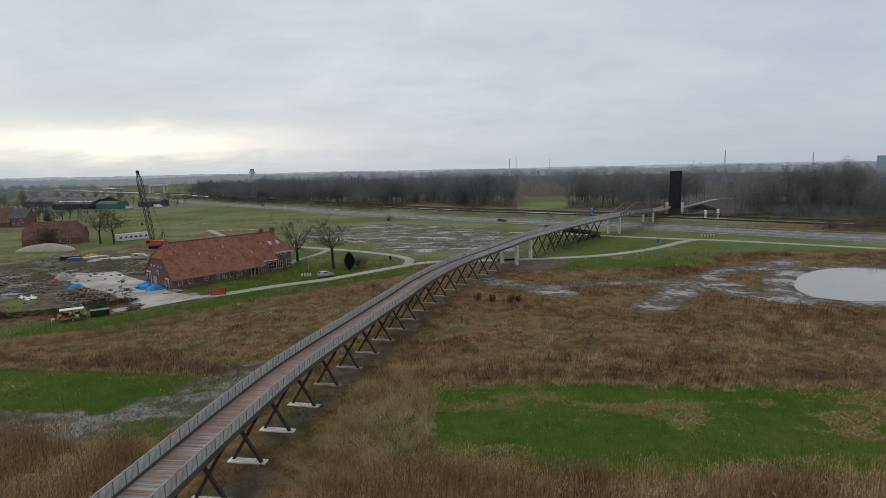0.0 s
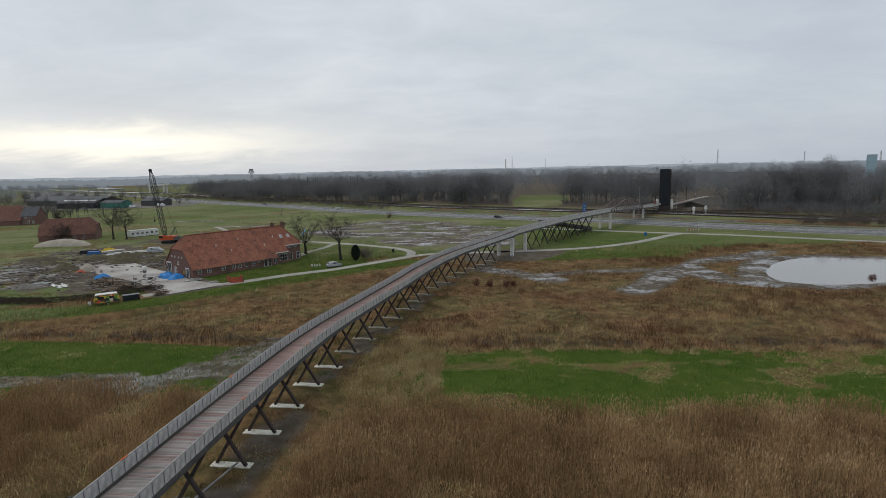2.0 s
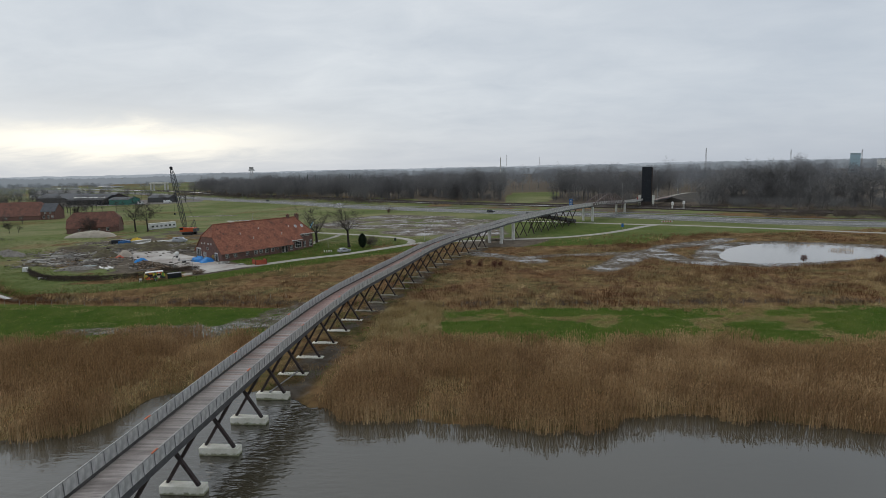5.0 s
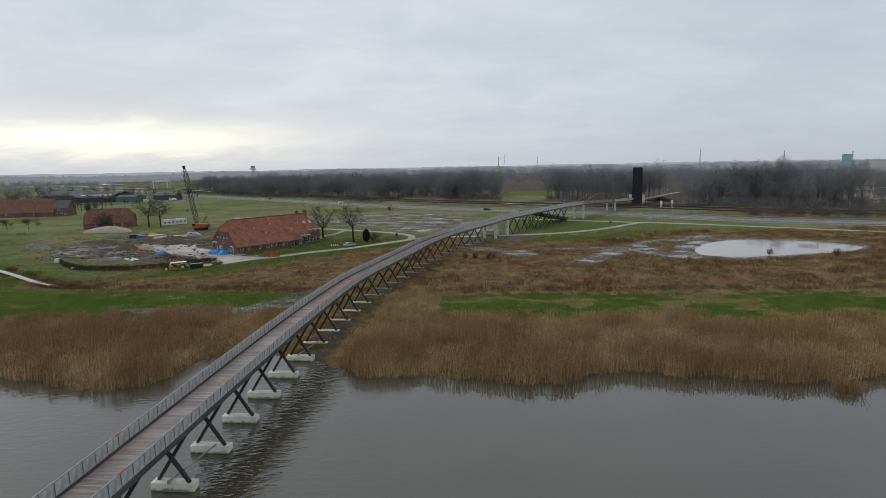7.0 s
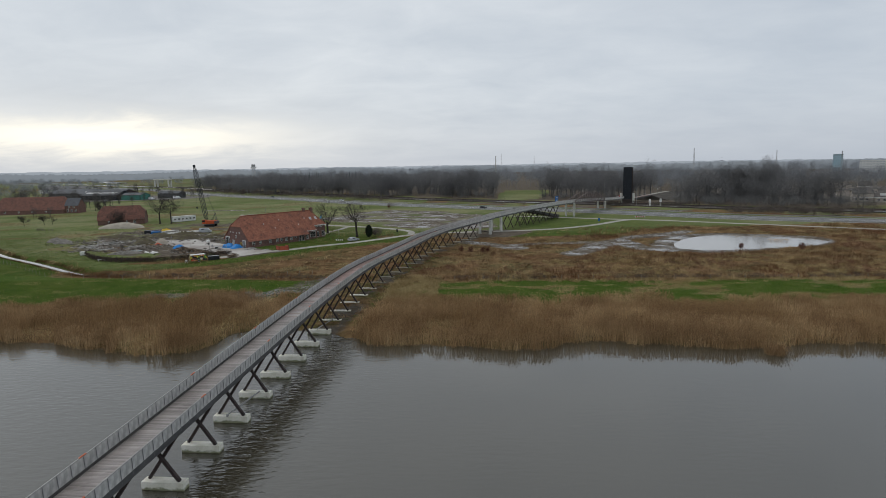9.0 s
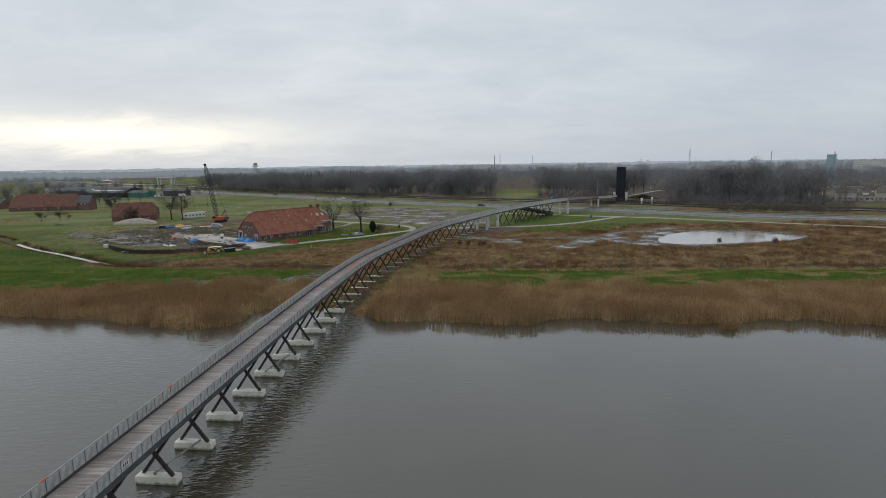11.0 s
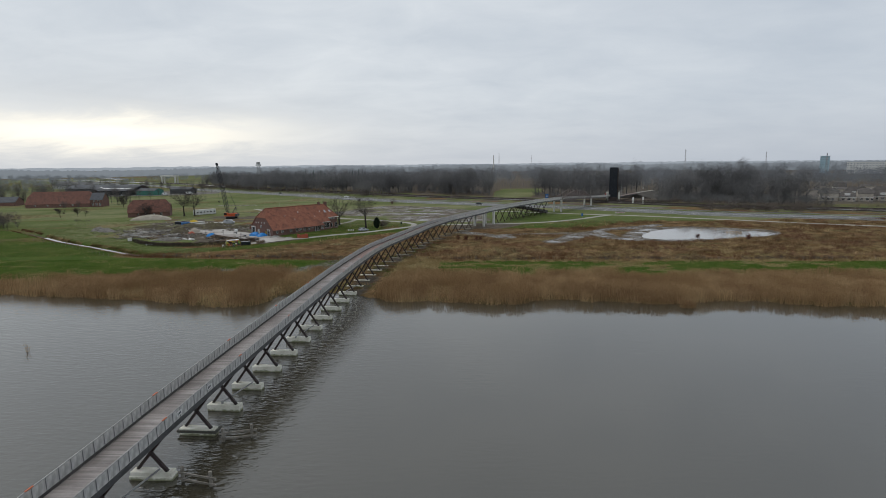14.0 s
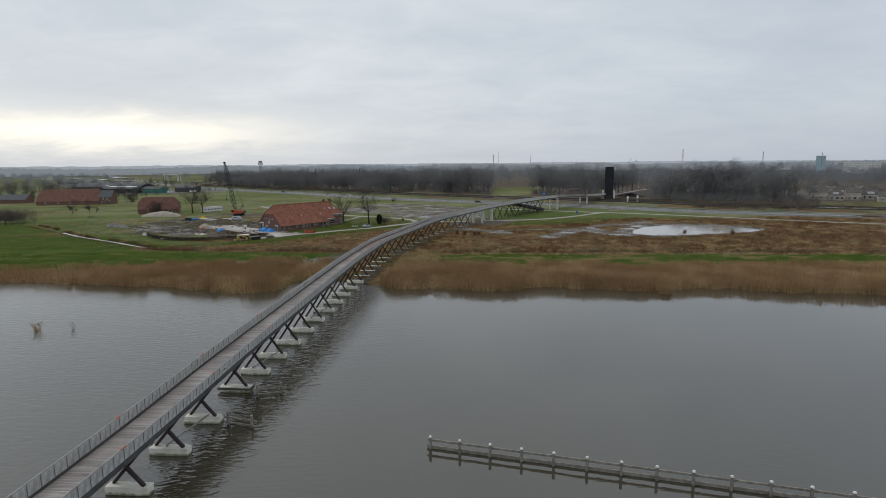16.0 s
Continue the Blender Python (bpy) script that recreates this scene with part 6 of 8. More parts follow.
fender(-24.2, -42.2, -21.3, -43.0)
fender(-23.5, -35.0, -20.8, -34.2)
fender(-31.8, -44.0, -34.6, -43.2)

# ---- houses ----


def bm_slab(bm, pts, thick):
    """A plate with the given outline, thickened downwards along its normal."""
    P = [Vector(p) for p in pts]
    n = (P[1] - P[0]).cross(P[2] - P[0]).normalized()
    if n.z < 0:
        n = -n
    t = [bm.verts.new(p) for p in P]
    b = [bm.verts.new(p - n * thick) for p in P]
    bm.faces.new(t)
    bm.faces.new(b[::-1])
    for i in range(len(P)):
        j = (i + 1) % len(P)
        bm.faces.new([t[i], b[i], b[j], t[j]])


def window(parent, m, w, h, name="window", bars=(1, 1)):
    """A window set against a wall: frame, panes and glazing bars. Local x runs along the wall, y outwards."""
    bm = bmesh.new()
    f = 0.08
    for b in ((-w / 2, 0, -h / 2, -w / 2 + f, 0.07, h / 2), (w / 2 - f, 0, -h / 2, w / 2, 0.07, h / 2), (-w / 2 + f, 0, h / 2 - f, w / 2 - f, 0.07, h / 2), (-w / 2 + f, 0, -h / 2, w / 2 - f, 0.07, -h / 2 + f)):
        bm_box(bm, *b)
    for i in range(bars[0]):
        x = -w / 2 + w * (i + 1) / (bars[0] + 1)
        bm_box(bm, x - 0.025, 0, -h / 2 + f, x + 0.025, 0.06, h / 2 - f)
    for i in range(bars[1]):
        z = -h / 2 + h * (i + 1) / (bars[1] + 1)
        bm_box(bm, -w / 2 + f, 0, z - 0.03, w / 2 - f, 0.055, z + 0.03)
    fr = part(name, bm, M_WHITE, parent, "white-framed window")
    fr.matrix_local = m
    bm = bmesh.new()
    bm_box(bm, -w / 2 + f, -0.02, -h / 2 + f, w / 2 - f, 0.03, h / 2 - f)
    part("pane", bm, M_DARKGLASS, fr)
    return fr


def tile_mat(name, c1, c2, c3):
    """Clay tiles: rows and columns in relief, lichen and stained patches."""
    mt = bpy.data.materials.new(name)
    mt.use_nodes = True
    nt = mt.node_tree
    N, L = nt.nodes.new, nt.links.new
    b = nt.nodes["Principled BSDF"]
    b.inputs["Roughness"].default_value = 0.8
    b.inputs["Specular IOR Level"].default_value = 0.25
    co = N("ShaderNodeTexCoord")
    br = N("ShaderNodeTexVoronoi")
    br.inputs["Scale"].default_value = 3.2
    L(co.outputs["Object"], br.inputs["Vector"])
    n = N("ShaderNodeTexNoise")
    n.inputs["Scale"].default_value, n.inputs["Detail"].default_value, n.inputs["Roughness"].default_value = 0.5, 8, 0.7
    L(co.outputs["Object"], n.inputs["Vector"])
    r = N("ShaderNodeValToRGB")
    e = r.color_ramp.elements
    e[0].position, e[0].color = 0.33, (*c3, 1)
    e[1].position, e[1].color = 0.66, (*c2, 1)
    k = e.new(0.47)
    k.color = (*c1, 1)
    L(n.outputs["Fac"], r.inputs[0])
    h = N("ShaderNodeHueSaturation")
    mr = N("ShaderNodeMapRange")
    sc = N("ShaderNodeSeparateColor")
    L(br.outputs["Color"], sc.inputs[0])
    L(sc.outputs[0], mr.inputs[0])
    mr.inputs[3].default_value, mr.inputs[4].default_value = 0.75, 1.22
    L(mr.outputs[0], h.inputs["Value"])
    L(r.outputs[0], h.inputs["Color"])
    L(h.outputs[0], b.inputs["Base Color"])
    w = N("ShaderNodeTexWave")
    w.bands_direction = "X"
    w.inputs["Scale"].default_value = 1.25
    w.inputs["Distortion"].default_value = 0.2
    L(co.outputs["Object"], w.inputs["Vector"])
    bp = N("ShaderNodeBump")
    bp.inputs["Strength"].default_value, bp.inputs["Distance"].default_value = 0.5, 0.05
    L(w.outputs["Fac"], bp.inputs["Height"])
    L(bp.outputs[0], b.inputs["Normal"])
    return mt


M_ROOF = tile_mat("orange_red_roof_tiles", (0.225, 0.086, 0.055), (0.27, 0.115, 0.07), (0.10, 0.054, 0.042))
M_ROOF_OLD = tile_mat("old_brown_red_roof_tiles", (0.150, 0.072, 0.056), (0.19, 0.092, 0.066), (0.085, 0.052, 0.044))
M_SLATE = mat("blue_grey_slate", (0.075, 0.082, 0.095), (0.05, 0.056, 0.066), 0.8, 0.6)


def farmhouse():
    th = thing("farmhouse", "long red-brick farmhouse with orange-red tiled half-hipped roof", "farmhouse", Matrix.Translation((-76.07, 130.4, 0)) @ Matrix.Rotation(math.atan2(0.783, 0.623), 4, "Z"))
    hw, ez, rz = 8.1, 2.55, 10.5
    sl = (rz - ez) / hw
    zr = lambda w: rz - sl * abs(w)
    # outer walls: barn, then two steps inwards towards the front house
    bm = bmesh.new()
    gable = [(-hw, -0.3), (hw, -0.3), (hw, ez - 0.1), (3.5, zr(3.5) - 0.15), (-3.5, zr(3.5) - 0.15), (-hw, ez - 0.1)]

    def prism(u0, u1, sec):
        a = [bm.verts.new((u0, v, z)) for v, z in sec]
        b = [bm.verts.new((u1, v, z)) for v, z in sec]
        bm.faces.new(a)
        bm.faces.new(b[::-1])
        for i in range(len(sec)):
            j = (i + 1) % len(sec)
            bm.faces.new([a[i], b[i], b[j], a[j]])
    prism(0, 25.4, gable)
    part("wall_barn", bm, M_BRICK, th)
    bm = bmesh.new()
    w2, w3 = 6.9, 5.25
    prism(25.4, 29.8, [(-w2, -0.3), (w2, -0.3), (w2, zr(w2) - 0.1), (-w2, zr(w2) - 0.1)])
    part("wall_middle", bm, M_BRICK, th)
    bm = bmesh.new()
    prism(29.8, 35.0, [(-w3, -0.3), (w3, -0.3), (w3, zr(w3) - 0.1), (-w3, zr(w3) - 0.1)])
    part("wall_front_house", bm, M_BRICK, th)
    # roof plates
    o = 0.35
    for sgn in (-1, 1):
        bm = bmesh.new()
        y = lambda w: -sgn * w
        z = lambda w: rz - sl * w
        bm_slab(bm, [(-0.25, y(3.55), z(3.55)), (2.2, 0, rz), (31.6, 0, rz), (35.4, y(w3 + o), z(w3 + o)), (29.5, y(w3 + o), z(w3 + o)), (29.5, y(w2 + o), z(w2 + o)), (25.1, y(w2 + o), z(w2 + o)), (25.1, y(hw + o), z(hw + o)), (-0.25, y(hw + o), z(hw + o))], 0.16)
        part("roof", bm, M_ROOF, th)
    for nm, pts in (("hip", [(-0.28, 3.6, zr(3.6)), (-0.28, -3.6, zr(3.6)), (2.2, 0, rz + 0.02)]), ("hip", [(35.4, -w3 - o, zr(w3 + o)), (35.4, w3 + o, zr(w3 + o)), (31.6, 0, rz + 0.02)])):
        bm = bmesh.new()
        bm_slab(bm, pts, 0.16)
        part(nm, bm, M_ROOF, th)
    bm = bmesh.new()
    bm_tube(bm, (2.1, 0, rz + 0.04), (31.7, 0, rz + 0.04), 0.16, n=8)
    part("ridge", bm, M_ROOF, th)
    for sgn in (-1, 1):
        bm = bmesh.new()
        bm_tube(bm, (-0.28, sgn * 3.6, zr(3.6) + 0.03), (2.2, 0, rz + 0.06), 0.13, n=6)
        part("hip_ridge", bm, M_ROOF, th)
        bm = bmesh.new()
        bm_tube(bm, (35.4, sgn * (w3 + o), zr(w3 + o) + 0.03), (31.6, 0, rz + 0.06), 0.13, n=6)
        part("hip_ridge", bm, M_ROOF, th)
        for u0, u1, w in ((25.1, 29.5, w2 + o), (29.5, 35.5, w3 + o)):
            bm = bmesh.new()
            bm_box(bm, u0, -sgn * w - 0.1, zr(w) - 0.2, u1, -sgn * w + 0.1, zr(w) + 0.03)
            part("gutter", bm, M_WHITE, th, "white gutter board")
        bm = bmesh.new()
        bm_box(bm, -0.25, -sgn * (hw + o) - 0.07, zr(hw + o) - 0.14, 25.1, -sgn * (hw + o) + 0.07, zr(hw + o) - 0.02)
        part("gutter", bm, M_GIRDER, th)
    bm = bmesh.new()
    bm_box(bm, 35.35, -w3 - o, zr(w3 + o) - 0.2, 35.52, w3 + o, zr(w3 + o) + 0.03)
    part("gutter", bm, M_WHITE, th)
    for u, s in ((29.0, 0.45), (32.6, 0.55)):
        bm = bmesh.new()
        bm_box(bm, u - s, -s * 0.8, rz - 1.0, u + s, s * 0.8, rz + 0.85)
        bm_box(bm, u - s - 0.08, -s * 0.8 - 0.08, rz + 0.85, u + s + 0.08, s * 0.8 + 0.08, rz + 1.0)
        c = part("chimney", bm, M_BRICK, th, "brick chimney stack")
        bm = bmesh.new()
        bm_tube(bm, (u, 0, rz + 1.0), (u, 0, rz + 1.3), 0.16, 0.13)
        part("chimney_pot", bm, M_TILE, c)
    ang = math.atan(sl)
    for u in (29.8, 32.3):
        sk = part("skylight", bmesh_box(-0.42, -0.6, -0.06, 0.42, 0.6, 0.12), M_WHITE, th, "skylight with pale reflecting glass")
        sk.matrix_local = Matrix.Translation((u, -3.0, zr(3.0))) @ Matrix.Rotation(ang, 4, "X")
        part("pane", bmesh_box(-0.36, -0.54, 0.121, 0.36, 0.54, 0.128), M_SKYLIGHT, sk)
    for u, w in ((12.5, 5.2), (16.0, 2.6), (23.0, 4.9), (27.0, 3.0), (9.0, 3.5)):
        bm = bmesh.new()
        bm_tube(bm, (u, -w, zr(w) - 0.2), (u, -w, zr(w) + 0.5), 0.09)
        part("vent_pipe", bm, M_WHITE, th)
    # openings: the long side faces -y
    side = lambda u, w, z: Matrix.Translation((u, -w, z)) @ Matrix.Rotation(math.pi, 4, "Z")
    for u in (1.7, 4.3, 8.3, 11.2, 13.0, 15.0, 17.2):
        window(th, side(u, hw, 1.45), 1.05, 1.15)
    window(th, side(19.0, hw, 1.6), 0.7, 0.5, bars=(0, 0))
    window(th, side(24.2, hw, 1.3), 1.1, 1.5)
    for u in (21.0, 22.3):
        d = window(th, side(u, hw, 1.05), 1.0, 2.1, "door", (0, 1))
        d["label"] = "white-framed back door"
    window(th, side(27.8, w2, 1.75), 2.5, 2.0, bars=(2, 1))
    for u in (31.0, 32.1, 33.2):
        window(th, side(u, w3, 4.6), 0.9, 1.0)
    window(th, side(34.0, w3, 1.5), 1.2, 2.1)
    window(th, side(31.4, w3, 1.4), 1.2, 2.0)
    front = lambda v, z: Matrix.Translation((35.0, v, z)) @ Matrix.Rotation(-math.pi / 2, 4, "Z")
    for v in (-3.4, 0.4, 3.4):
        window(th, front(v, 1.5), 1.2, 2.1)
        window(th, front(v, 4.2), 1.0, 1.3)
    # gable end towards the yard
    gb = lambda v, z: Matrix.Translation((0.0, v, z)) @ Matrix.Rotation(math.pi / 2, 4, "Z")
    for v, w in ((5.9, 2.6), (-4.9, 1.6)):
        bm = bmesh.new()
        bm_box(bm, -w / 2 - 0.2, 0, 0, w / 2 + 0.2, 0.06, 3.3 if w > 2 else 2.5)
        d = part("barn_door", bm, M_WHITE, th, "tall barn doorway with white frame")
        d.matrix_local = gb(v, 0.0)
        # a black plate paints the shade inside the open doorway
        bm = bmesh.new()
        bm_box(bm, -w / 2, 0.055, 0, w / 2, 0.075, 2.9 if w > 2 else 2.2)
        part("doorway_dark", bm, M_BLACK, d, "black plate painting the dark of the open doorway")
        for k in (-0.25, 0.25):
            bm = bmesh.new()
            bm_box(bm, k * w - 0.06, 0.075, 0, k * w + 0.06, 0.1, 2.8 if w > 2 else 2.1)
            part("plank", bm, M_WHITE, d)
    for v in (2.6, 1.6):
        window(th, gb(v, 1.25), 0.75, 1.9)
    window(th, gb(0.2, 3.4), 0.9, 1.0, bars=(0, 0))
    for v in (-2.2, -0.4, 1.9, 3.6):
        window(th, gb(v, 4.9), 0.5, 0.5, bars=(0, 0))
    bm = bmesh.new()
    for i in range(14):
        a = i / 14 * 6.283
        b2 = (i + 1) / 14 * 6.283
        bm_tube(bm, (-0.15, -3.2 + 0.45 * math.cos(a), 1.2 + 0.45 * math.sin(a)), (-0.15, -3.2 + 0.45 * math.cos(b2), 1.2 + 0.45 * math.sin(b2)), 0.07, n=6, caps=False)
    part("hose_reel", bm, mat("yellow_plastic", (0.55, 0.40, 0.04), (0.45, 0.33, 0.04), 1, 0.5), th, "coiled yellow hose on the gable")
    return th


def bmesh_box(*b):
    bm = bmesh.new()
    bm_box(bm, *b)
    return bm


M_SKYLIGHT = mat("skylight_glass", (0.35, 0.38, 0.42), (0.30, 0.33, 0.37), 0.5, 0.08, spec=0.8)
farmhouse()


def simple_farm(name, label, x, y, yaw, length, half, ez, rz, wall, roof, hip, windows=(), doors=()):
    """A barn: walls with gables, a hipped or gabled roof and openings. Local x runs along it."""
    th = thing(name, label, "barn", Matrix.Translation((x, y, 0)) @ Matrix.Rotation(yaw, 4, "Z"))
    sl = (rz - ez) / half
    bm = bmesh.new()
    t = half * (0.45 if hip else 0.02)
    zt = rz - sl * t
    sec = [(-half, -0.3), (half, -0.3), (half, ez), (t, zt), (-t, zt), (-half, ez)]
    a = [bm.verts.new((0, v, z)) for v, z in sec]
    b = [bm.verts.new((length, v, z)) for v, z in sec]
    bm.faces.new(a)
    bm.faces.new(b[::-1])
    for i in range(6):
        j = (i + 1) % 6
        bm.faces.new([a[i], b[i], b[j], a[j]])
    part("wall", bm, wall, th)
    run = 2.2 if hip else 0.0
    for sgn in (-1, 1):
        bm = bmesh.new()
        e = half + 0.3
        bm_slab(bm, [(-0.25, sgn * t, zt + 0.15), (run, 0, rz + 0.15), (length - run, 0, rz + 0.15), (length + 0.25, sgn * t, zt + 0.15), (length + 0.25, sgn * e, rz + 0.15 - sl * e), (-0.25, sgn * e, rz + 0.15 - sl * e)], 0.14)
        part("roof", bm, roof, th)
    if hip:
        for x0, x1 in ((-0.3, run), (length + 0.3, length - run)):
            bm = bmesh.new()
            bm_slab(bm, [(x0, t, zt + 0.14), (x0, -t, zt + 0.14), (x1, 0, rz + 0.17)], 0.14)
            part("hip", bm, roof, th)
    for u, z, w, h in windows:
        window(th, Matrix.Translation((u, -half, z)) @ Matrix.Rotation(math.pi, 4, "Z"), w, h)
    for v, w, h in doors:
        bm = bmesh.new()
        bm_box(bm, -w / 2, 0, 0, w / 2, 0.06, h)
        d = part("barn_door", bm, M_TIMBER, th, "dark timber barn door")
        d.matrix_local = Matrix.Translation((0, v, 0)) @ Matrix.Rotation(math.pi / 2, 4, "Z")
    return th


yaw2 = math.atan2(6.5, 17.4)
simple_farm("barn", "old brown-tiled brick barn behind a bare shrub", -179.9, 215.7, yaw2, 21.0, 5.1, 2.6, 9.2, M_BRICK, M_ROOF_OLD, True, ((5, 1.5, 0.9, 0.9), (9, 1.5, 0.9, 0.9), (13, 1.5, 0.9, 0.9), (16.5, 1.4, 1.2, 1.6)), ((1.5, 2.6, 3.0), (-2.5, 1.4, 2.2)))
yaw3 = math.atan2(7, 38)
simple_farm("barn", "long low old barn with dark brown-red roof", -296.0, 294.2, yaw3, 41.0, 7.5, 2.7, 10.8, M_BRICK, M_ROOF_OLD, True, ((6, 1.6, 1, 1), (14, 1.6, 1, 1), (22, 1.6, 1, 1), (30, 1.6, 1, 1)), ((3, 3.0, 3.2),))
simple_farm("house", "brick farm cottage with blue-grey slate roof", -255.5, 300.6, yaw3, 8.0, 5.4, 5.0, 9.6, M_BRICK, M_SLATE, False, ((1.6, 1.7, 1.1, 1.8), (4, 1.7, 1.1, 1.8), (6.4, 1.7, 1.1, 1.8), (2.6, 4.0, 1, 1.2), (5.4, 4.0, 1, 1.2)))
simple_farm("barn", "low grey shed among bare trees", -352, 312, yaw3, 30.0, 6, 2.8, 6.5, M_BRICK, M_SLATE, False)
for i, (x, y, ln, hf, wl, rf, lab) in enumerate(((-372, 496, 46, 14, M_TIMBER, M_SLATE, "large dark industrial shed with pale roof lights"), (-349, 462, 38, 11, M_BLACK, M_SLATE, "long brick shed with dark roof"), (-307, 452, 20, 7, None, M_SLATE, "green metal-clad shed with a pale roof"), (-286, 476, 22, 6, M_GIRDER, M_SLATE, "grey shed beside the motorway"), (-420, 520, 50, 13, M_GIRDER, M_SLATE, "large pale industrial hall"), (-520, 640, 60, 14, M_CONC, M_GIRDER, "long white industrial hall far off"))):
    wl = wl or mat("green_metal_cladding", (0.06, 0.20, 0.16), (0.05, 0.16, 0.13), 0.5, 0.5)
    s = simple_farm("shed", lab, x, y, radians(-8), ln, hf, 4.5, 8.5 if hf > 8 else 6.5, wl, rf, False)
    if i < 2:
        bm = bmesh.new()
        sl = 4.0 / hf
        bm_slab(bm, [(3, -hf * 0.45, 8.5 - sl * hf * 0.45 + 0.3), (ln - 3, -hf * 0.45, 8.5 - sl * hf * 0.45 + 0.3), (ln - 3, -hf * 0.62, 8.5 - sl * hf * 0.62 + 0.3), (3, -hf * 0.62, 8.5 - sl * hf * 0.62 + 0.3)], 0.1)
        part("roof_light", bm, M_WHITE, s, "pale band of roof lights")


def town():
    """Houses of the estate beyond the canal."""
    r = random.Random(12)
    M_GREYROOF = mat("grey_concrete_tiles", (0.14, 0.125, 0.115), (0.085, 0.078, 0.074), 0.5, 0.8)
    M_PALEB = mat("pale_brick", (0.50, 0.45, 0.39), (0.38, 0.34, 0.295), 0.6, 0.9)
    spots = [(254, 318), (262, 308), (254, 291), (263, 284), (274, 283), (288, 288), (281, 263), (296, 270), (270, 318), (282, 306), (312, 268), (306, 312), (330, 290), (320, 340), (352, 420), (360, 310), (352, 386), (350, 270), (380, 240), (372, 360), (400, 290), (300, 340), (330, 400), (395, 330), (420, 380)]
    for i, (x, y) in enumerate(spots):
        ln, hf = r.uniform(8, 12), r.uniform(3.6, 4.4)
        th = simple_farm("house", "pale brick estate house with grey tiled roof", x, y, radians(r.choice([-28, -30, 62, -26])), ln, hf, 3.0 + r.choice([0, 0, 2.4]), 6.6 + r.choice([0, 0.6, 2.0]), M_PALEB, M_GREYROOF, True, ((2, 1.6, 1.3, 1.3), (5, 1.6, 1.8, 1.4), (7.5, 1.6, 1.2, 1.3)))
        th["group"] = "estate houses"
        for sgn in (-1, 1):
            part("fascia", bmesh_box(-0.3, sgn * (hf + 0.32) - 0.08, 2.7, ln + 0.3, sgn * (hf + 0.32) + 0.08, 3.05), M_WHITE, th, "white eaves board")
        if i % 2:
            part("dormer", bmesh_box(ln * 0.3, -hf * 0.75, 3.6, ln * 0.65, -hf * 0.2, 5.4), M_WHITE, th, "white flat-roofed dormer")


town()


def slab_building(name, label, x, y, yaw, w, d, h, material, floors, cols):
    th = thing(name, label, "building", Matrix.Translation((x, y, 0)) @ Matrix.Rotation(yaw, 4, "Z"))
    part("wall", bmesh_box(-w / 2, -d / 2, -1, w / 2, d / 2, h), material, th)
    part("roof", bmesh_box(-w / 2 - 0.3, -d / 2 - 0.3, h, w / 2 + 0.3, d / 2 + 0.3, h + 0.6), M_CONC, th)
    for i in range(floors):
        z = h * (i + 0.35) / floors
        for j in range(cols):
            x0 = -w / 2 + w * (j + 0.15) / cols
            part("window", bmesh_box(x0, -d / 2 - 0.08, z, x0 + w * 0.5 / cols, -d / 2 + 0.05, z + h * 0.3 / floors), M_SKYLIGHT, th)


# blue-green cladding lightened: the haze in front of it is in the colour
slab_building("office_building", "blue-green glazed office block far off above the trees", 684, 925, radians(-38), 14, 10, 34, mat("hazed_blue_green_cladding", (0.36, 0.50, 0.56), (0.28, 0.42, 0.48), 0.1, 0.4), 8, 4)
slab_building("office_building", "long white apartment block far off above the trees", 815, 1000, radians(-38), 60, 14, 22, M_WHITE, 5, 12)


def far_mast(x, y, h, label, w=0.5):
    th = thing("mast", label, "mast", Matrix.Translation((x, y, 0)))
    for sx, sy in ((-1, -1), (1, -1), (1, 1), (-1, 1)):
        bm = bmesh.new()
        bm_beam(bm, (sx * w * 3, sy * w * 3, -0.5), (sx * w * 0.8, sy * w * 0.8, h), 0.28 * w + 0.06)
        part("leg", bm, M_RAIL, th)
    bm = bmesh.new()
    n = 8
    for i in range(n):
        f0, f1 = w * (3 - 2.2 * i / n), w * (3 - 2.2 * (i + 1) / n)
        for s in (-1, 1):
            bm_beam(bm, (-s * f0, -f0, h * i / n), (s * f1, -f1, h * (i + 1) / n), 0.12 * w + 0.03)
    part("bracing", bm, M_RAIL, th)
    return th


m1 = far_mast(-294, 756, 29, "grey lattice observation tower above the woods", 1.3)
part("platform", bmesh_box(-3.2, -3.2, 27.0, 3.2, 3.2, 29.5), M_WHITE, m1)
part("cabin", bmesh_box(-2.2, -2.2, 29.5, 2.2, 2.2, 33.0), M_RAIL, m1)
for x, y, h in ((120, 1250, 52, ), (420, 900, 48), (620, 1000, 44), (575, 760, 38), (250, 1600, 50)):
    far_mast(x, y, h, "thin lattice mast far off beyond the woods", 0.45)
bm = bmesh.new()
bm_tube(bm, (139, 1650, 0), (139, 1650, 52), 1.6, 1.2, 10)
tagged(part("chimney", bm, M_CONC), "tall thin factory chimney on the horizon", "chimney")


def lock_gate():
    th = thing("lock_portal", "grey portal of a lift bridge far down the canal", "portal", Matrix.Translation((-467, 822, 0)))
    for x in (-11, 11):
        for y in (-4, 4):
            part("column", bmesh_box(x - 1, y - 1, -0.5, x + 1, y + 1, 11), M_CONC, th)
    part("beam", bmesh_box(-13, -5.5, 11, 13, 5.5, 13), M_CONC, th)


lock_gate()
# ---- motorway and waters ----


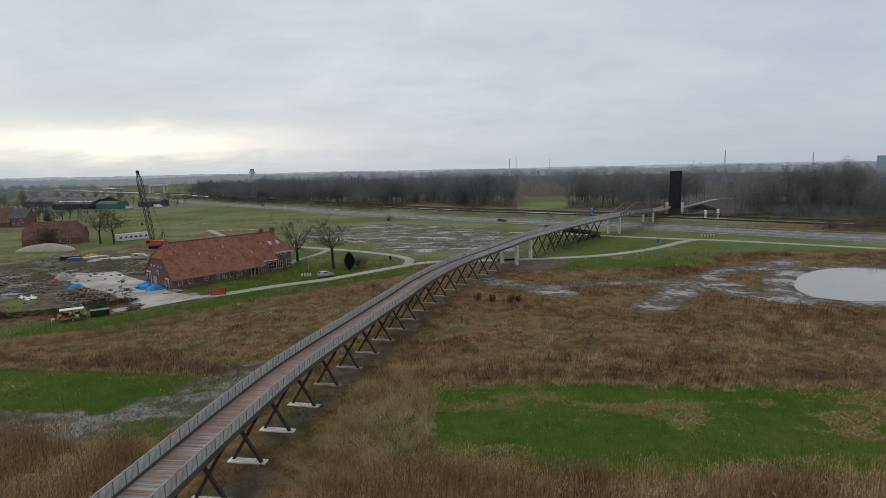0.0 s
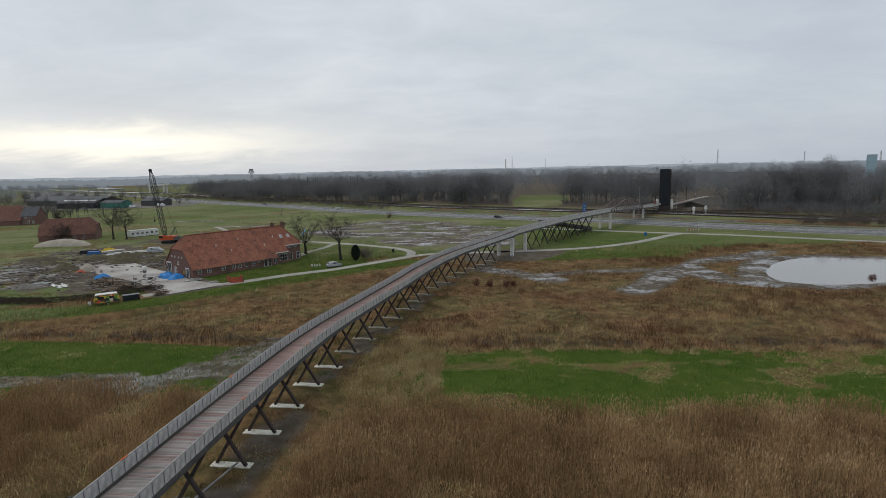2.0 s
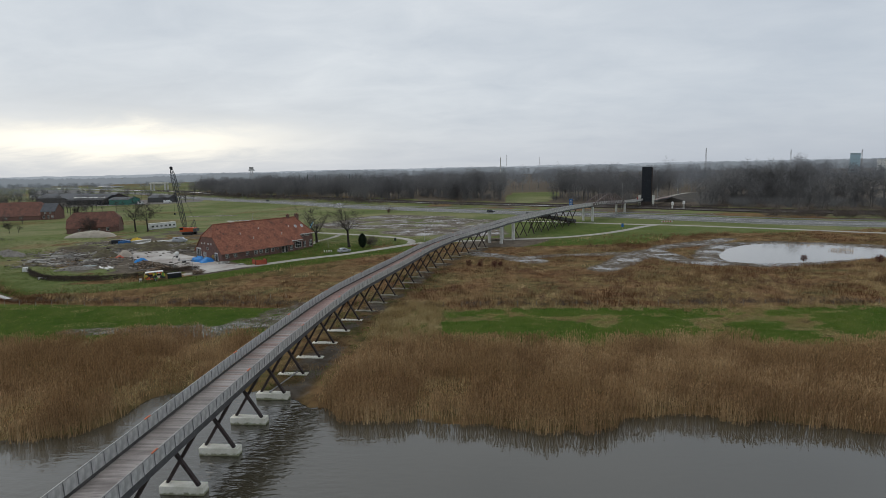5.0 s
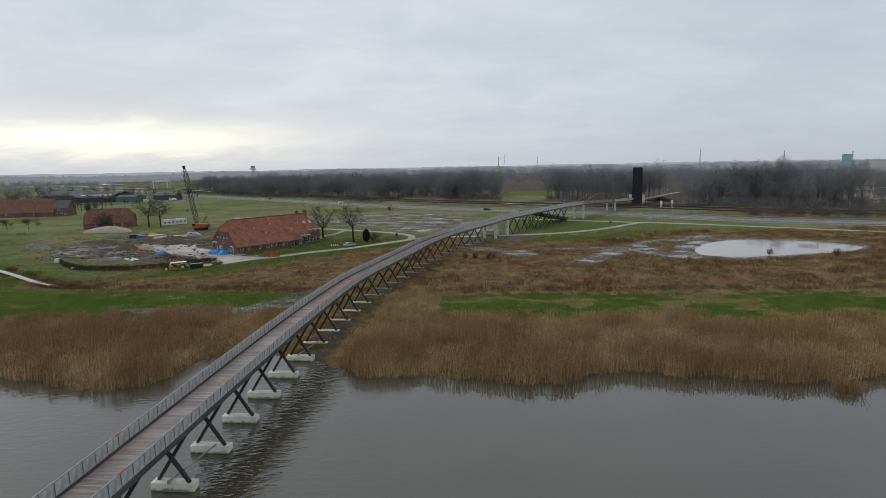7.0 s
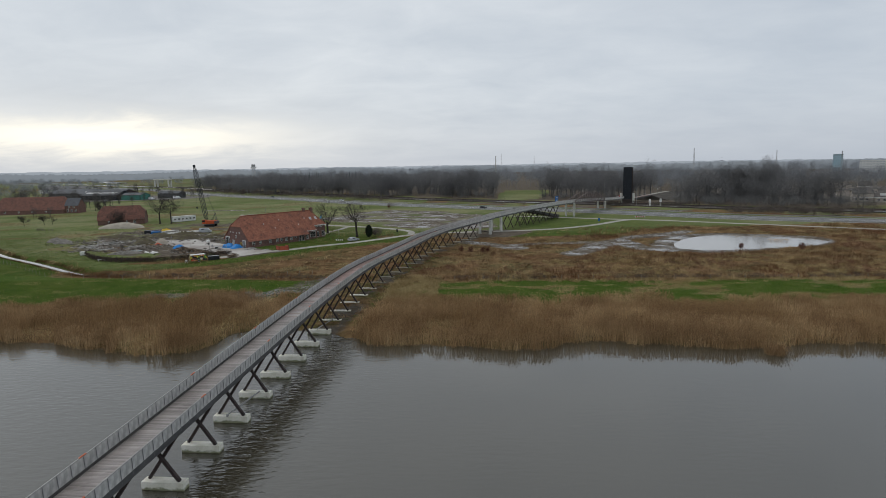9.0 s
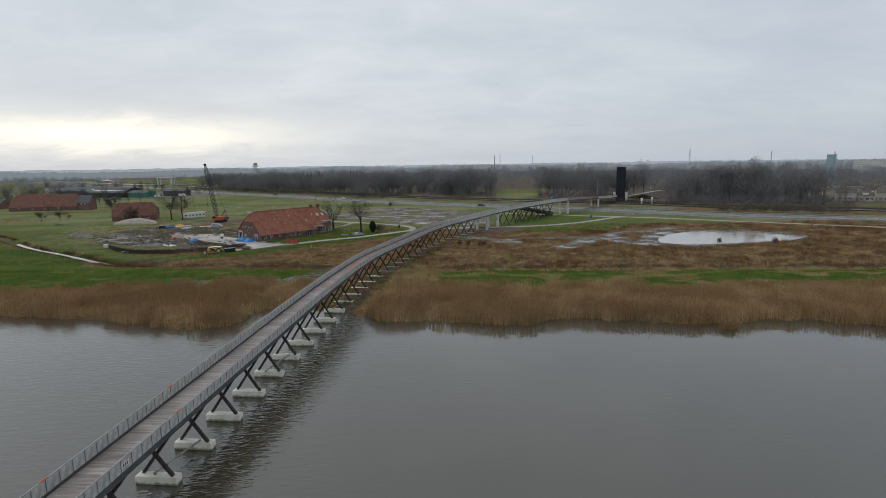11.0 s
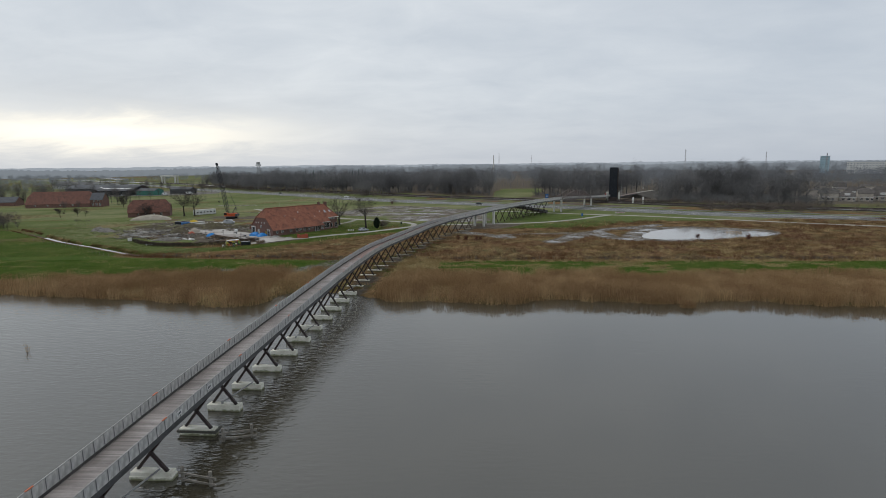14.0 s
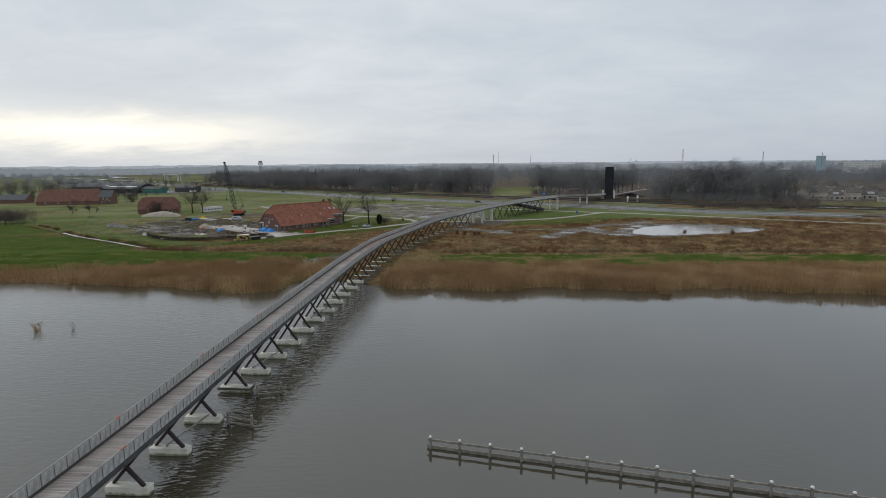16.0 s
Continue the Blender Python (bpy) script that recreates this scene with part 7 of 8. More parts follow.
def lane_lines():
    bm = bmesh.new()
    P = smooth_line(MOTORWAY, 3)
    keep = [p for p in P if -500 < p[0] < 380]
    T = np.gradient(np.array(keep), axis=0)
    T /= np.linalg.norm(T, axis=1)[:, None]
    for off, dash in ((-10.2, 0), (-6.6, 1), (-3.0, 1), (-1.6, 0), (1.6, 0), (3.0, 1), (6.6, 1), (10.2, 0)):
        for i in range(len(keep) - 1):
            if dash and i % 4:
                continue
            a, b = keep[i] + np.array([T[i][1], -T[i][0]]) * off, keep[i + 1] + np.array([T[i + 1][1], -T[i + 1][0]]) * off
            n = np.array([T[i][1], -T[i][0]]) * 0.1
            bm.faces.new([bm.verts.new((*(q), 0.088)) for q in (a - n, a + n, b + n, b - n)])
    tagged(part("trim_lane_lines", bm, M_WHITE), "white lane lines on the motorway", "road marking", kind="structure")
    for off in (-12.2, 0.0, 12.2):
        bm = bmesh.new()
        for i in range(0, len(keep) - 1):
            nn = np.array([T[i][1], -T[i][0]]) * off
            n2 = np.array([T[i + 1][1], -T[i + 1][0]]) * off
            bm_beam(bm, (*(keep[i] + nn), 0.62), (*(keep[i + 1] + n2), 0.62), 0.06, 0.3)
            if i % 2 == 0:
                bm_box(bm, keep[i][0] + nn[0] - 0.05, keep[i][1] + nn[1] - 0.05, -0.1, keep[i][0] + nn[0] + 0.05, keep[i][1] + nn[1] + 0.05, 0.7)
        tagged(part("guard_rail", bm, M_RAIL), "grey steel motorway guard rail on posts", "guard rail")


lane_lines()
CANAL = [tuple(p) for p in offset_line(MOTORWAY, -54) if -1300 < p[0] < 600]
ribbon("water_canal", CANAL[::3], 9.0, 0.14, M_POOL, "dark still canal behind the motorway", "water", step=10)
for off in (-9.3, 9.3):
    bm = bmesh.new()
    C = offset_line(MOTORWAY, -54 + off)
    C = C[(C[:, 0] > -500) & (C[:, 0] < 500)]
    for a, b in zip(C[:-1], C[1:]):
        bm_beam(bm, (*a, 0.3), (*b, 0.3), 0.4, 0.75)
    tagged(part("trim_sheet_piling", bm, M_TIMBER), "dark sheet piling along the canal bank", "quay", kind="structure")
ribbon("water_ditch", [(-164, 130), (-148, 117), (-137, 109.6), (-123.5, 100.5), (-105, 87), (-100, 84)], 0.8, -0.45, M_POOL, "narrow ditch with pale still water", "water")
ribbon("water_river", [(-700, 1085), (-770, 1165), (-850, 1265), (-980, 1440), (-1110, 1620), (-1230, 1800), (-1330, 1990), (-1420, 2200)], 15, 1.2, M_POOL, "bright winding canal far off under the low sun", "water", step=30)

# ---- vehicles ----
M_RUBBER = mat("black_rubber", (0.018, 0.018, 0.018), (0.012, 0.012, 0.012), 3, 0.85)


def wheel(parent, x, y, r, w=0.2):
    bm = bmesh.new()
    bm_tube(bm, (x, y - w / 2, r), (x, y + w / 2, r), r, n=14)
    t = part("wheel", bm, M_RUBBER, parent)
    bm = bmesh.new()
    bm_tube(bm, (x, y - w / 2 - 0.01, r), (x, y + w / 2 + 0.01, r), r * 0.58, n=10)
    part("rim", bm, M_RAIL, t)


def car(x, y, yaw, paint, label, L=4.1, W=1.7, H=1.48, name="car", van=False, z=0.0):
    th = thing(name, label, "car", Matrix.Translation((x, y, z)) @ Matrix.Rotation(yaw, 4, "Z"))
    if van:
        prof = [(-L / 2, 0.3), (-L / 2, 0.55 * H), (-L / 2 + 0.15, H), (L * 0.22, H), (L * 0.36, 0.6 * H), (L / 2, 0.52 * H), (L / 2, 0.3)]
    else:
        prof = [(-L / 2, 0.3), (-L / 2, 0.58 * H), (-L / 2 + 0.25, 0.68 * H), (-L * 0.36, 0.97 * H), (-L * 0.1, H), (L * 0.1, 0.97 * H), (L * 0.27, 0.66 * H), (L / 2 - 0.1, 0.56 * H), (L / 2, 0.45 * H), (L / 2, 0.3)]
    bm = bmesh.new()
    rings = []
    for s, inset in ((-1, 0.0), (1, 0.0)):
        rings.append([bm.verts.new((px, s * W / 2 * (1 - (0.16 if pz > 0.75 * H else 0.0)), pz)) for px, pz in prof])
    bm.faces.new(rings[0])
    bm.faces.new(rings[1][::-1])
    n = len(prof)
    for i in range(n):
        j = (i + 1) % n
        bm.faces.new([rings[0][i], rings[1][i], rings[1][j], rings[0][j]])
    bmesh.ops.bevel(bm, geom=bm.edges[:], offset=0.05, segments=2, affect="EDGES")
    body = part("body", bm, paint, th)
    for s in (-1, 1):
        bm = bmesh.new()
        a, b = (-L * 0.36, L * 0.2) if not van else (-L * 0.3, L * 0.26)
        yy = s * (W / 2 * 0.925 + 0.012)
        y2 = s * (W / 2 * 0.86 + 0.012)
        bm.faces.new([bm.verts.new(p) for p in ((a, yy, 0.68 * H), (b, yy, 0.68 * H), (b - 0.45, y2, 0.93 * H), (a + 0.3, y2, 0.93 * H))])
        part("side_window", bm, M_DARKGLASS, th)
        for px in (-L * 0.3, L * 0.31):
            wheel(th, px, s * (W / 2 - 0.08), 0.31)
        bm = bmesh.new()
        bm_box(bm, L / 2 - 0.03, s * W * 0.33 - 0.16, 0.5 * H - 0.1, L / 2 + 0.02, s * W * 0.33 + 0.16, 0.5 * H + 0.05)
        part("headlight", bm, M_WHITE, th)
        bm = bmesh.new()
        bm_box(bm, -L / 2 - 0.02, s * W * 0.38 - 0.1, 0.52 * H - 0.08, -L / 2 + 0.03, s * W * 0.38 + 0.1, 0.52 * H + 0.1)
        part("tail_light", bm, M_RED, th)
    for (x0, z0), (x1, z1) in (((L * 0.255, 0.70 * H), (L * 0.115, 0.95 * H)), ((-L / 2 + 0.24, 0.71 * H), (-L * 0.365, 0.94 * H))):
        bm = bmesh.new()
        nx = 0.03 if x0 > 0 else -0.03
        bm.faces.new([bm.verts.new(p) for p in ((x0 + nx, -W * 0.4, z0 + 0.02), (x0 + nx, W * 0.4, z0 + 0.02), (x1 + nx, W * 0.37, z1 + 0.02), (x1 + nx, -W * 0.37, z1 + 0.02))])
        part("windscreen", bm, M_DARKGLASS, th)
    return th


M_SILVER = mat("silver_car_paint", (0.42, 0.44, 0.46), (0.36, 0.38, 0.40), 0.5, 0.25, metal=0.3)
M_CARWHITE = mat("white_car_paint", (0.72, 0.72, 0.72), (0.62, 0.62, 0.62), 0.5, 0.25)
M_CARDARK = mat("dark_car_paint", (0.03, 0.033, 0.04), (0.022, 0.025, 0.03), 0.5, 0.25)
car(-36.2, 139.2, math.atan2(7.5, 10), M_SILVER, "small silver hatchback parked on the farm lane", z=0.06)
car(-165, 443, radians(-42), M_CARDARK, "dark car on the motorway", z=0.08)
car(-88, 377, radians(-42), M_CARWHITE, "white car on the motorway", z=0.08)
car(20, 281, radians(-35), M_CARDARK, "dark estate car on the motorway", L=4.6, z=0.08)
car(-106.5, 173, radians(12), M_SILVER, "old pale-blue van parked in the yard", L=5.0, W=1.9, H=2.1, name="van", van=True)

car(-262, 458, radians(10), M_CARWHITE, "white lorry-sized van parked by the sheds", L=6.5, W=2.2, H=2.6, name="van", van=True)
car(-280, 446, radians(60), M_CARWHITE, "white van parked on the gravel yard", L=5.4, W=2.0, H=2.4, name="van", van=True)
car(-318, 440, radians(20), M_SILVER, "silver car parked on the gravel yard")
car(-335, 446, radians(75), M_CARDARK, "dark car parked on the gravel yard")

# ---- trees and garden by the farmhouse ----
spreading_tree(-51.4, 164.7, 16.4, 8.6, 11, "big bare deciduous tree beside the farmhouse", "garden trees", 0.50, 0.26)
spreading_tree(-37.0, 151.6, 16.6, 7.6, 12, "big bare deciduous tree on the garden lawn", "garden trees", 0.46, 0.40)
spreading_tree(-149.5, 216.5, 17.6, 8.6, 13, "bare tree beside the white cabin", "yard trees", 0.42, 0.30)
spreading_tree(-143.2, 215.6, 16.8, 7.4, 14, "bare tree beside the white cabin", "yard trees", 0.38, 0.34)
spreading_tree(-168.5, 211.5, 8.8, 5.6, 15, "bare many-stemmed tree in front of the old barn", "", 0.22, 0.12, 8)
spreading_tree(-227.6, 289.7, 9.5, 4.4, 25, "small bare tree beside the brick cottage", "", 0.2, 0.2, 6)
bare_tree(-29.6, 150.6, 3.6, 0.8, 16, "small bare garden shrub beside the cypress", "", 0.08, kids=3, levels=4)
bare_tree(-218.7, 214.7, 6.5, 0.9, 17, "small bare orchard tree in the meadow", "orchard trees", 0.16, levels=4, kids=3, twigs=2)
bare_tree(-212.5, 220.3, 6.0, 0.9, 18, "small bare orchard tree in the meadow", "orchard trees", 0.16, levels=4, kids=3, twigs=2)
bare_tree(-208.5, 220.8, 6.2, 0.9, 19, "small bare orchard tree in the meadow", "orchard trees", 0.16, levels=4, kids=3)
_c, _s = 0.623, 0.783
for i, (u, w, h) in enumerate(((14.5, 10.6, 3.6), (18.0, 10.9, 3.4), (21.2, 10.4, 3.8), (25.2, 10.2, 3.9), (8.0, 10.4, 2.6))):
    bare_tree(-76.07 + _c * u + _s * w, 130.4 + _s * u - _c * w, h, 0.7, 30 + i, "small pollarded bare tree in front of the farmhouse", "wall trees", 0.09, levels=4, kids=2)


def thicket(x, y, n, sx, sy, k0, k1, seed, material, label):
    r = np.random.RandomState(seed)
    pts = [(x + r.randn() * sx, y + r.randn() * sy, 0, r.uniform(k0, k1)) for _ in range(n)]
    scatter("thicket", SCRUB, pts, material, label, "shrubs", seed)


thicket(-216, 167, 26, 4.5, 2.2, 1.1, 2.1, 51, M_WOOD2, "dense bare thicket beside the ditch")
thicket(-189, 188, 8, 3.0, 0.8, 0.25, 0.45, 52, M_WOOD2, "low heap of brushwood on the meadow")
thicket(-29, 151.2, 4, 0.6, 0.6, 0.8, 1.15, 53, M_WOOD2, "bare twiggy shrub beside the cypress")


def marsh_scrub():
    """Low russet and grey scrub that stands in patches on the marsh and along the edges of the mown strip."""
    r = np.random.RandomState(57)
    n = 9000
    x, y = r.uniform(-95, 170, n), r.uniform(66, 150, n)
    g, m, w = cover_at(x, y)
    ok = (fbm(x + 500, y * 1.3 + 60, 11) > 0.56) & (g < 0.25) & (m < 0.25) & (inside(x, y, POND) > 2) & (np.abs(x - bridge_x(y)) > 4.5) & (y - strip_mid(x) > strip_half(x) + 1.5)
    ok &= ~((x < -52) & (y > 96 + 0.3 * (x + 95)))
    for ln in (FARM_ROAD, ALONG_PATH, DITCH):
        ok &= seg_dist(x, y, ln) > 5
    i = np.nonzero(ok)[0][:620]
    pts = [(x[j], y[j], float(ground_height(x[j:j + 1], y[j:j + 1])[0]), r.uniform(0.16, 0.42)) for j in i]
    scatter("marsh_scrub", LOW_SCRUB, pts, M_RUSSET, "low russet scrub scattered over the marsh", "shrubs", 58)
    pts = []
    for j in range(620):
        a = r.uniform(-90, 150)
        if -26 < a < -8 or vnoise(a, 3.0, 9) < 0.28:
            continue
        b = float(strip_mid(a) + strip_half(a)) + 1.6 + abs(r.randn()) * 1.3
        pts.append((a, b, 0.0, r.uniform(0.12, 0.30)))
    scatter("strip_scrub", LOW_SCRUB, pts, M_GREYSCRUB, "dark grey-brown scrub along the edge of the mown strip", "shrubs", 59)


LOW_SCRUB = [wood_variant(160 + i, 4.2, 0.1, 3.0, 120, 0.065, 0.9, stems=2) for i in range(4)]
M_RUSSET = mat("russet_scrub_twigs", (0.185, 0.092, 0.055), (0.115, 0.062, 0.042), 0.08, 0.95, per_island=0.35)
M_GREYSCRUB = mat("grey_brown_scrub_twigs", (0.125, 0.098, 0.082), (0.075, 0.060, 0.052), 0.08, 0.95, per_island=0.3)
marsh_scrub()


WOODS_MID = [wood_variant(80 + i, 20, 4.0, 6.0, 420, 0.10, 1.3, stems=14, trunk=0.3) for i in range(4)]
M_FARMTREE = mat("dark_bare_branches", (0.115, 0.105, 0.098), (0.070, 0.065, 0.062), 0.03, 0.95, per_island=0.15)


def left_trees():
    r = np.random.RandomState(31)
    pts = []
    for x, y, n, sp, k in ((-330, 345, 16, 22, 0.62), (-262, 335, 14, 18, 0.66), (-245, 318, 5, 8, 0.5), (-310, 400, 14, 26, 0.6), (-400, 430, 24, 40, 0.6), (-262, 470, 8, 12, 0.45), (-205, 155, 7, 5, 0.28), (-212, 158, 6, 5, 0.3), (-430, 330, 18, 40, 0.6), (-350, 520, 26, 60, 0.62), (-480, 470, 24, 50, 0.6), (-242, 262, 4, 8, 0.32), (-560, 420, 22, 60, 0.6), (-420, 600, 24, 60, 0.65), (-300, 520, 14, 30, 0.55), (-380, 385, 12, 30, 0.6), (300, 330, 12, 40, 0.4), (270, 300, 6, 16, 0.3), (340, 290, 12, 40, 0.42)):
        for i in range(n):
            pts.append((x + r.randn() * sp, y + r.randn() * sp * 0.5, 0, k * r.uniform(0.75, 1.2)))
    scatter("farm_trees", WOODS_MID, pts, M_FARMTREE, "bare trees round the neighbouring farms", "trees", 12)


left_trees()


def cypress():
    r = np.random.RandomState(44)
    th = thing("cypress", "dark clipped egg-shaped cypress on the lawn", "tree", Matrix.Translation((-32.0, 149.7, 0)))
    bm = bmesh.new()
    bm_tube(bm, (0, 0, -0.1), (0, 0, 1.0), 0.14)
    part("trunk", bm, M_BARK, th)
    n = 5200
    z = r.rand(n)
    a = r.rand(n) * 6.283
    prof = np.sin(np.clip(z * 0.93 + 0.05, 0, 1) * np.pi) ** 0.6 * 1.45
    rad = prof * (0.82 + 0.2 * r.rand(n))
    c = np.column_stack([rad * np.cos(a), rad * np.sin(a), 0.15 + z * 4.5])
    d = np.column_stack([np.cos(a) * 0.5, np.sin(a) * 0.5, np.full(n, 0.9)]) * (0.14 + 0.16 * r.rand(n))[:, None]
    s = np.column_stack([-np.sin(a), np.cos(a), 0.3 * r.randn(n)]) * 0.06
    V = np.stack([c - s, c + s, c + d], 1).reshape(-1, 3)
    ob = new("foliage", big_mesh("foliage", V, np.arange(len(V)).reshape(-1, 3), mat("dark_cypress_green", (0.020, 0.034, 0.018), (0.012, 0.022, 0.013), 0.8, 0.9, per_island=0.35)))
    ob.parent = th
    bm = bmesh.new()
    bmesh.ops.create_icosphere(bm, subdivisions=3, radius=1.0)
    for v in bm.verts:
        zz = (v.co.z + 1) / 2
        v.co = Vector((v.co.x * 1.2, v.co.y * 1.2, 0.25 + zz * 4.2))
    # core in a darker green: shade between the outer leaves painted as colour
    part("inner_foliage", bm, mat("cypress_shade_green", (0.014, 0.022, 0.013), (0.010, 0.016, 0.010), 2, 0.95), th)


cypress()

for i in range(4):
    ob = part("bollard", bmesh_box(-0.17, -0.17, -0.05, 0.17, 0.17, 0.75), M_WHITE)
    ob.location = (-42.8 + i * 0.75, 140.3 - i * 0.05, 0.0)
    tagged(ob, "small white painted post at the lane side", "bollard", "white posts")
bn = thing("wheelie_bin", "dark green wheelie bin at the lane side", "bin", Matrix.Translation((-22.6, 165.6, 0.0)))
part("body", bmesh_box(-0.35, -0.35, 0.05, 0.35, 0.35, 1.05), mat("dark_green_plastic", (0.015, 0.03, 0.022), (0.012, 0.024, 0.018), 2, 0.5), bn)
part("lid", bmesh_box(-0.38, -0.4, 1.05, 0.38, 0.36, 1.12), M_RUBBER, bn)
tn = thing("tent", "small blue and white ridge tent behind a tree", "tent", Matrix.Translation((-66.6, 218, 0)) @ Matrix.Rotation(radians(20), 4, "Z"))
for sgn, material in ((1, M_WHITE), (-1, mat("sky_blue_canvas", (0.10, 0.36, 0.62), (0.08, 0.30, 0.54), 1, 0.7))):
    bm = bmesh.new()
    bm_slab(bm, [(0, -1.8, 2.6), (0, 1.8, 2.6), (sgn * 1.5, 1.8, 0.0), (sgn * 1.5, -1.8, 0.0)], 0.03)
    part("canvas", bm, material, tn)


def red_boards():
    th = thing("board_enclosure", "orange-red board enclosure at the lane side", "enclosure")
    m_ = mat("orange_red_boards", (0.42, 0.095, 0.05), (0.32, 0.075, 0.045), 0.8, 0.7)
    for (ax, ay), (bx, by) in (((-59.4, 121.8), (-57.4, 118.9)), ((-57.4, 118.9), (-54.4, 119.7)), ((-54.4, 119.7), (-56.4, 122.6))):
        for k in range(4):
            bm = bmesh.new()
            z = 0.2 + 0.36 * k
            bm_beam(bm, (ax, ay, z), (bx, by, z), 0.06, 0.33)
            part("board", bm, m_, th)
        bm = bmesh.new()
        bm_box(bm, ax - 0.06, ay - 0.06, -0.1, ax + 0.06, ay + 0.06, 1.6)
        part("post", bm, M_TIMBER, th)


red_boards()

# ---- the yard ----
sheet("yard_paving", [(-117, 147), (-103, 153.5), (-92, 143), (-83, 136), (-76, 130.6), (-68.5, 122), (-62, 119.5), (-57.5, 117.5), (-66.5, 106.8), (-76, 115.5), (-86, 124), (-98, 131.5)], 0.14, mat("worn_concrete_yard", (0.46, 0.445, 0.42), (0.27, 0.24, 0.22), 0.12, 0.85, bump=0.3, bump_scale=4), "worn pale concrete yard with stains", "yard")


def heap(name, x, y, rx, ry, h, material, label, yaw=0.0, seed=0, category="heap", rough=0.35, power=1.0):
    """A loose heap: a lumpy dome with an uneven foot."""
    n, k = 22, 9
    V, F = [(0, 0, h)], []
    r = np.random.RandomState(seed)
    ph = r.rand(6) * 6.283
    for j in range(1, k + 1):
        q = j / k
        for i in range(n):
            a = 6.283 * i / n
            e = 1 + 0.14 * math.sin(2 * a + ph[0]) + 0.1 * math.sin(3 * a + ph[1]) + 0.06 * math.sin(5 * a + ph[2])
            z = h * (1 - q ** 1.6) ** power * (1 + rough * (r.rand() - 0.5)) if j < k else -0.25
            V.append((rx * q * e * math.cos(a), ry * q * e * math.sin(a), z))
    for i in range(n):
        F.append((0, 1 + i, 1 + (i + 1) % n, 1 + (i + 1) % n))
    Q = []
    for j in range(k - 1):
        for i in range(n):
            a, b = 1 + j * n + i, 1 + j * n + (i + 1) % n
            Q.append((a, a + n, b + n, b))
    T = [(0, 1 + i, 1 + (i + 1) % n) for i in range(n)] + [t for q in Q for t in ((q[0], q[1], q[2]), (q[0], q[2], q[3]))]
    me = big_mesh(name, V, T, material)
    me.polygons.foreach_set("use_smooth", np.ones(len(me.polygons), bool))
    ob = new(name, me)
    ob.matrix_world = Matrix.Translation((x, y, 0)) @ Matrix.Rotation(yaw, 4, "Z")
    return tagged(ob, label, category)


M_SAND = mat("pale_sand", (0.40, 0.36, 0.30), (0.30, 0.27, 0.225), 0.5, 0.95, bump=0.5)
M_RUBBLE = mat("grey_rubble", (0.24, 0.225, 0.205), (0.12, 0.112, 0.10), 1.6, 0.95, bump=0.8, fine=0.6)
M_SOIL = mat("dark_soil", (0.115, 0.105, 0.06), (0.075, 0.062, 0.045), 0.7, 0.95, bump=0.6)
M_TARP = mat("bright_blue_tarpaulin", (0.03, 0.25, 0.62), (0.02, 0.17, 0.48), 0.9, 0.4, bump=0.6, bump_scale=3)
sheet("yard_gravel", [(-345, 428), (-300, 430), (-252, 442), (-236, 470), (-250, 505), (-330, 530), (-420, 575), (-450, 520), (-400, 460)], 0.05, mat("grey_gravel_yard", (0.17, 0.155, 0.145), (0.095, 0.088, 0.082), 0.06, 0.9, bump=0.4), "grey gravel yard round the industrial sheds", "yard")
heap("sand_mound", -157, 197.5, 9.8, 4.2, 2.7, M_SAND, "long pale sand heap beside the old barn", radians(15), 1, "sand heap", 0.25, 0.7)
heap("sand_mound", -108, 140, 2.6, 2.2, 2.1, M_SAND, "small pale heap of sand at the yard's edge", 0, 2, "sand heap", 0.2)
heap("rubble_mound", -154.5, 149, 3.6, 2.4, 1.7, M_RUBBLE, "grey rubble heap on the meadow", 0.3, 3, "rubble", 0.7)
heap("rubble_mound", -148.5, 145, 4.2, 2.6, 1.6, M_RUBBLE, "pale grey rubble heap on the meadow", -0.4, 4, "rubble", 0.5)
heap("rubble_mound", -108, 116.5, 5.0, 1.8, 0.9, M_RUBBLE, "low row of pale stones behind the brushwood fence", 0.3, 5, "rubble", 0.9)
for i, (x, y, rx, ry, h) in enumerate(((-115.5, 141, 5.5, 3.0, 2.0), (-119, 160, 9, 3.2, 1.6), (-137, 161, 9, 2.0, 0.9), (-105, 152.5, 8, 2.6, 1.9), (-127, 151, 6, 2.5, 1.1), (-111, 163, 10, 2.8, 1.7), (-96, 157, 5, 2.5, 1.2))):
    heap("soil_mound", x, y, rx, ry, h, M_SOIL, "dark overgrown soil mound in the yard", -0.3 + 0.15 * i, 10 + i, "soil heap", 0.6)
heap("tarp_cover", -77.6, 127.0, 2.3, 1.7, 1.5, M_TARP, "heap under a crumpled bright blue tarpaulin", 0.2, 20, "tarpaulin", 0.7, 0.6)
heap("tarp_cover", -74.3, 125.3, 2.1, 1.5, 1.3, M_TARP, "lower heap under a crumpled bright blue tarpaulin", 0.5, 21, "tarpaulin", 0.7, 0.6)
heap("tarp_cover", -95.8, 128.2, 1.7, 1.1, 1.1, M_TARP, "small blue tarpaulin over timber", 0.5, 22, "tarpaulin", 0.6, 0.7)
heap("canvas", -107.8, 136.9, 1.6, 0.8, 0.8, mat("orange_canvas", (0.45, 0.10, 0.05), (0.34, 0.08, 0.05), 1, 0.7), "crumpled orange canvas on the ground", 0, 23, "canvas", 0.6)

M_LOG = mat("cut_log", (0.20, 0.145, 0.10), (0.11, 0.082, 0.062), 2.5, 0.9, bump=0.5, per_object=0.35)
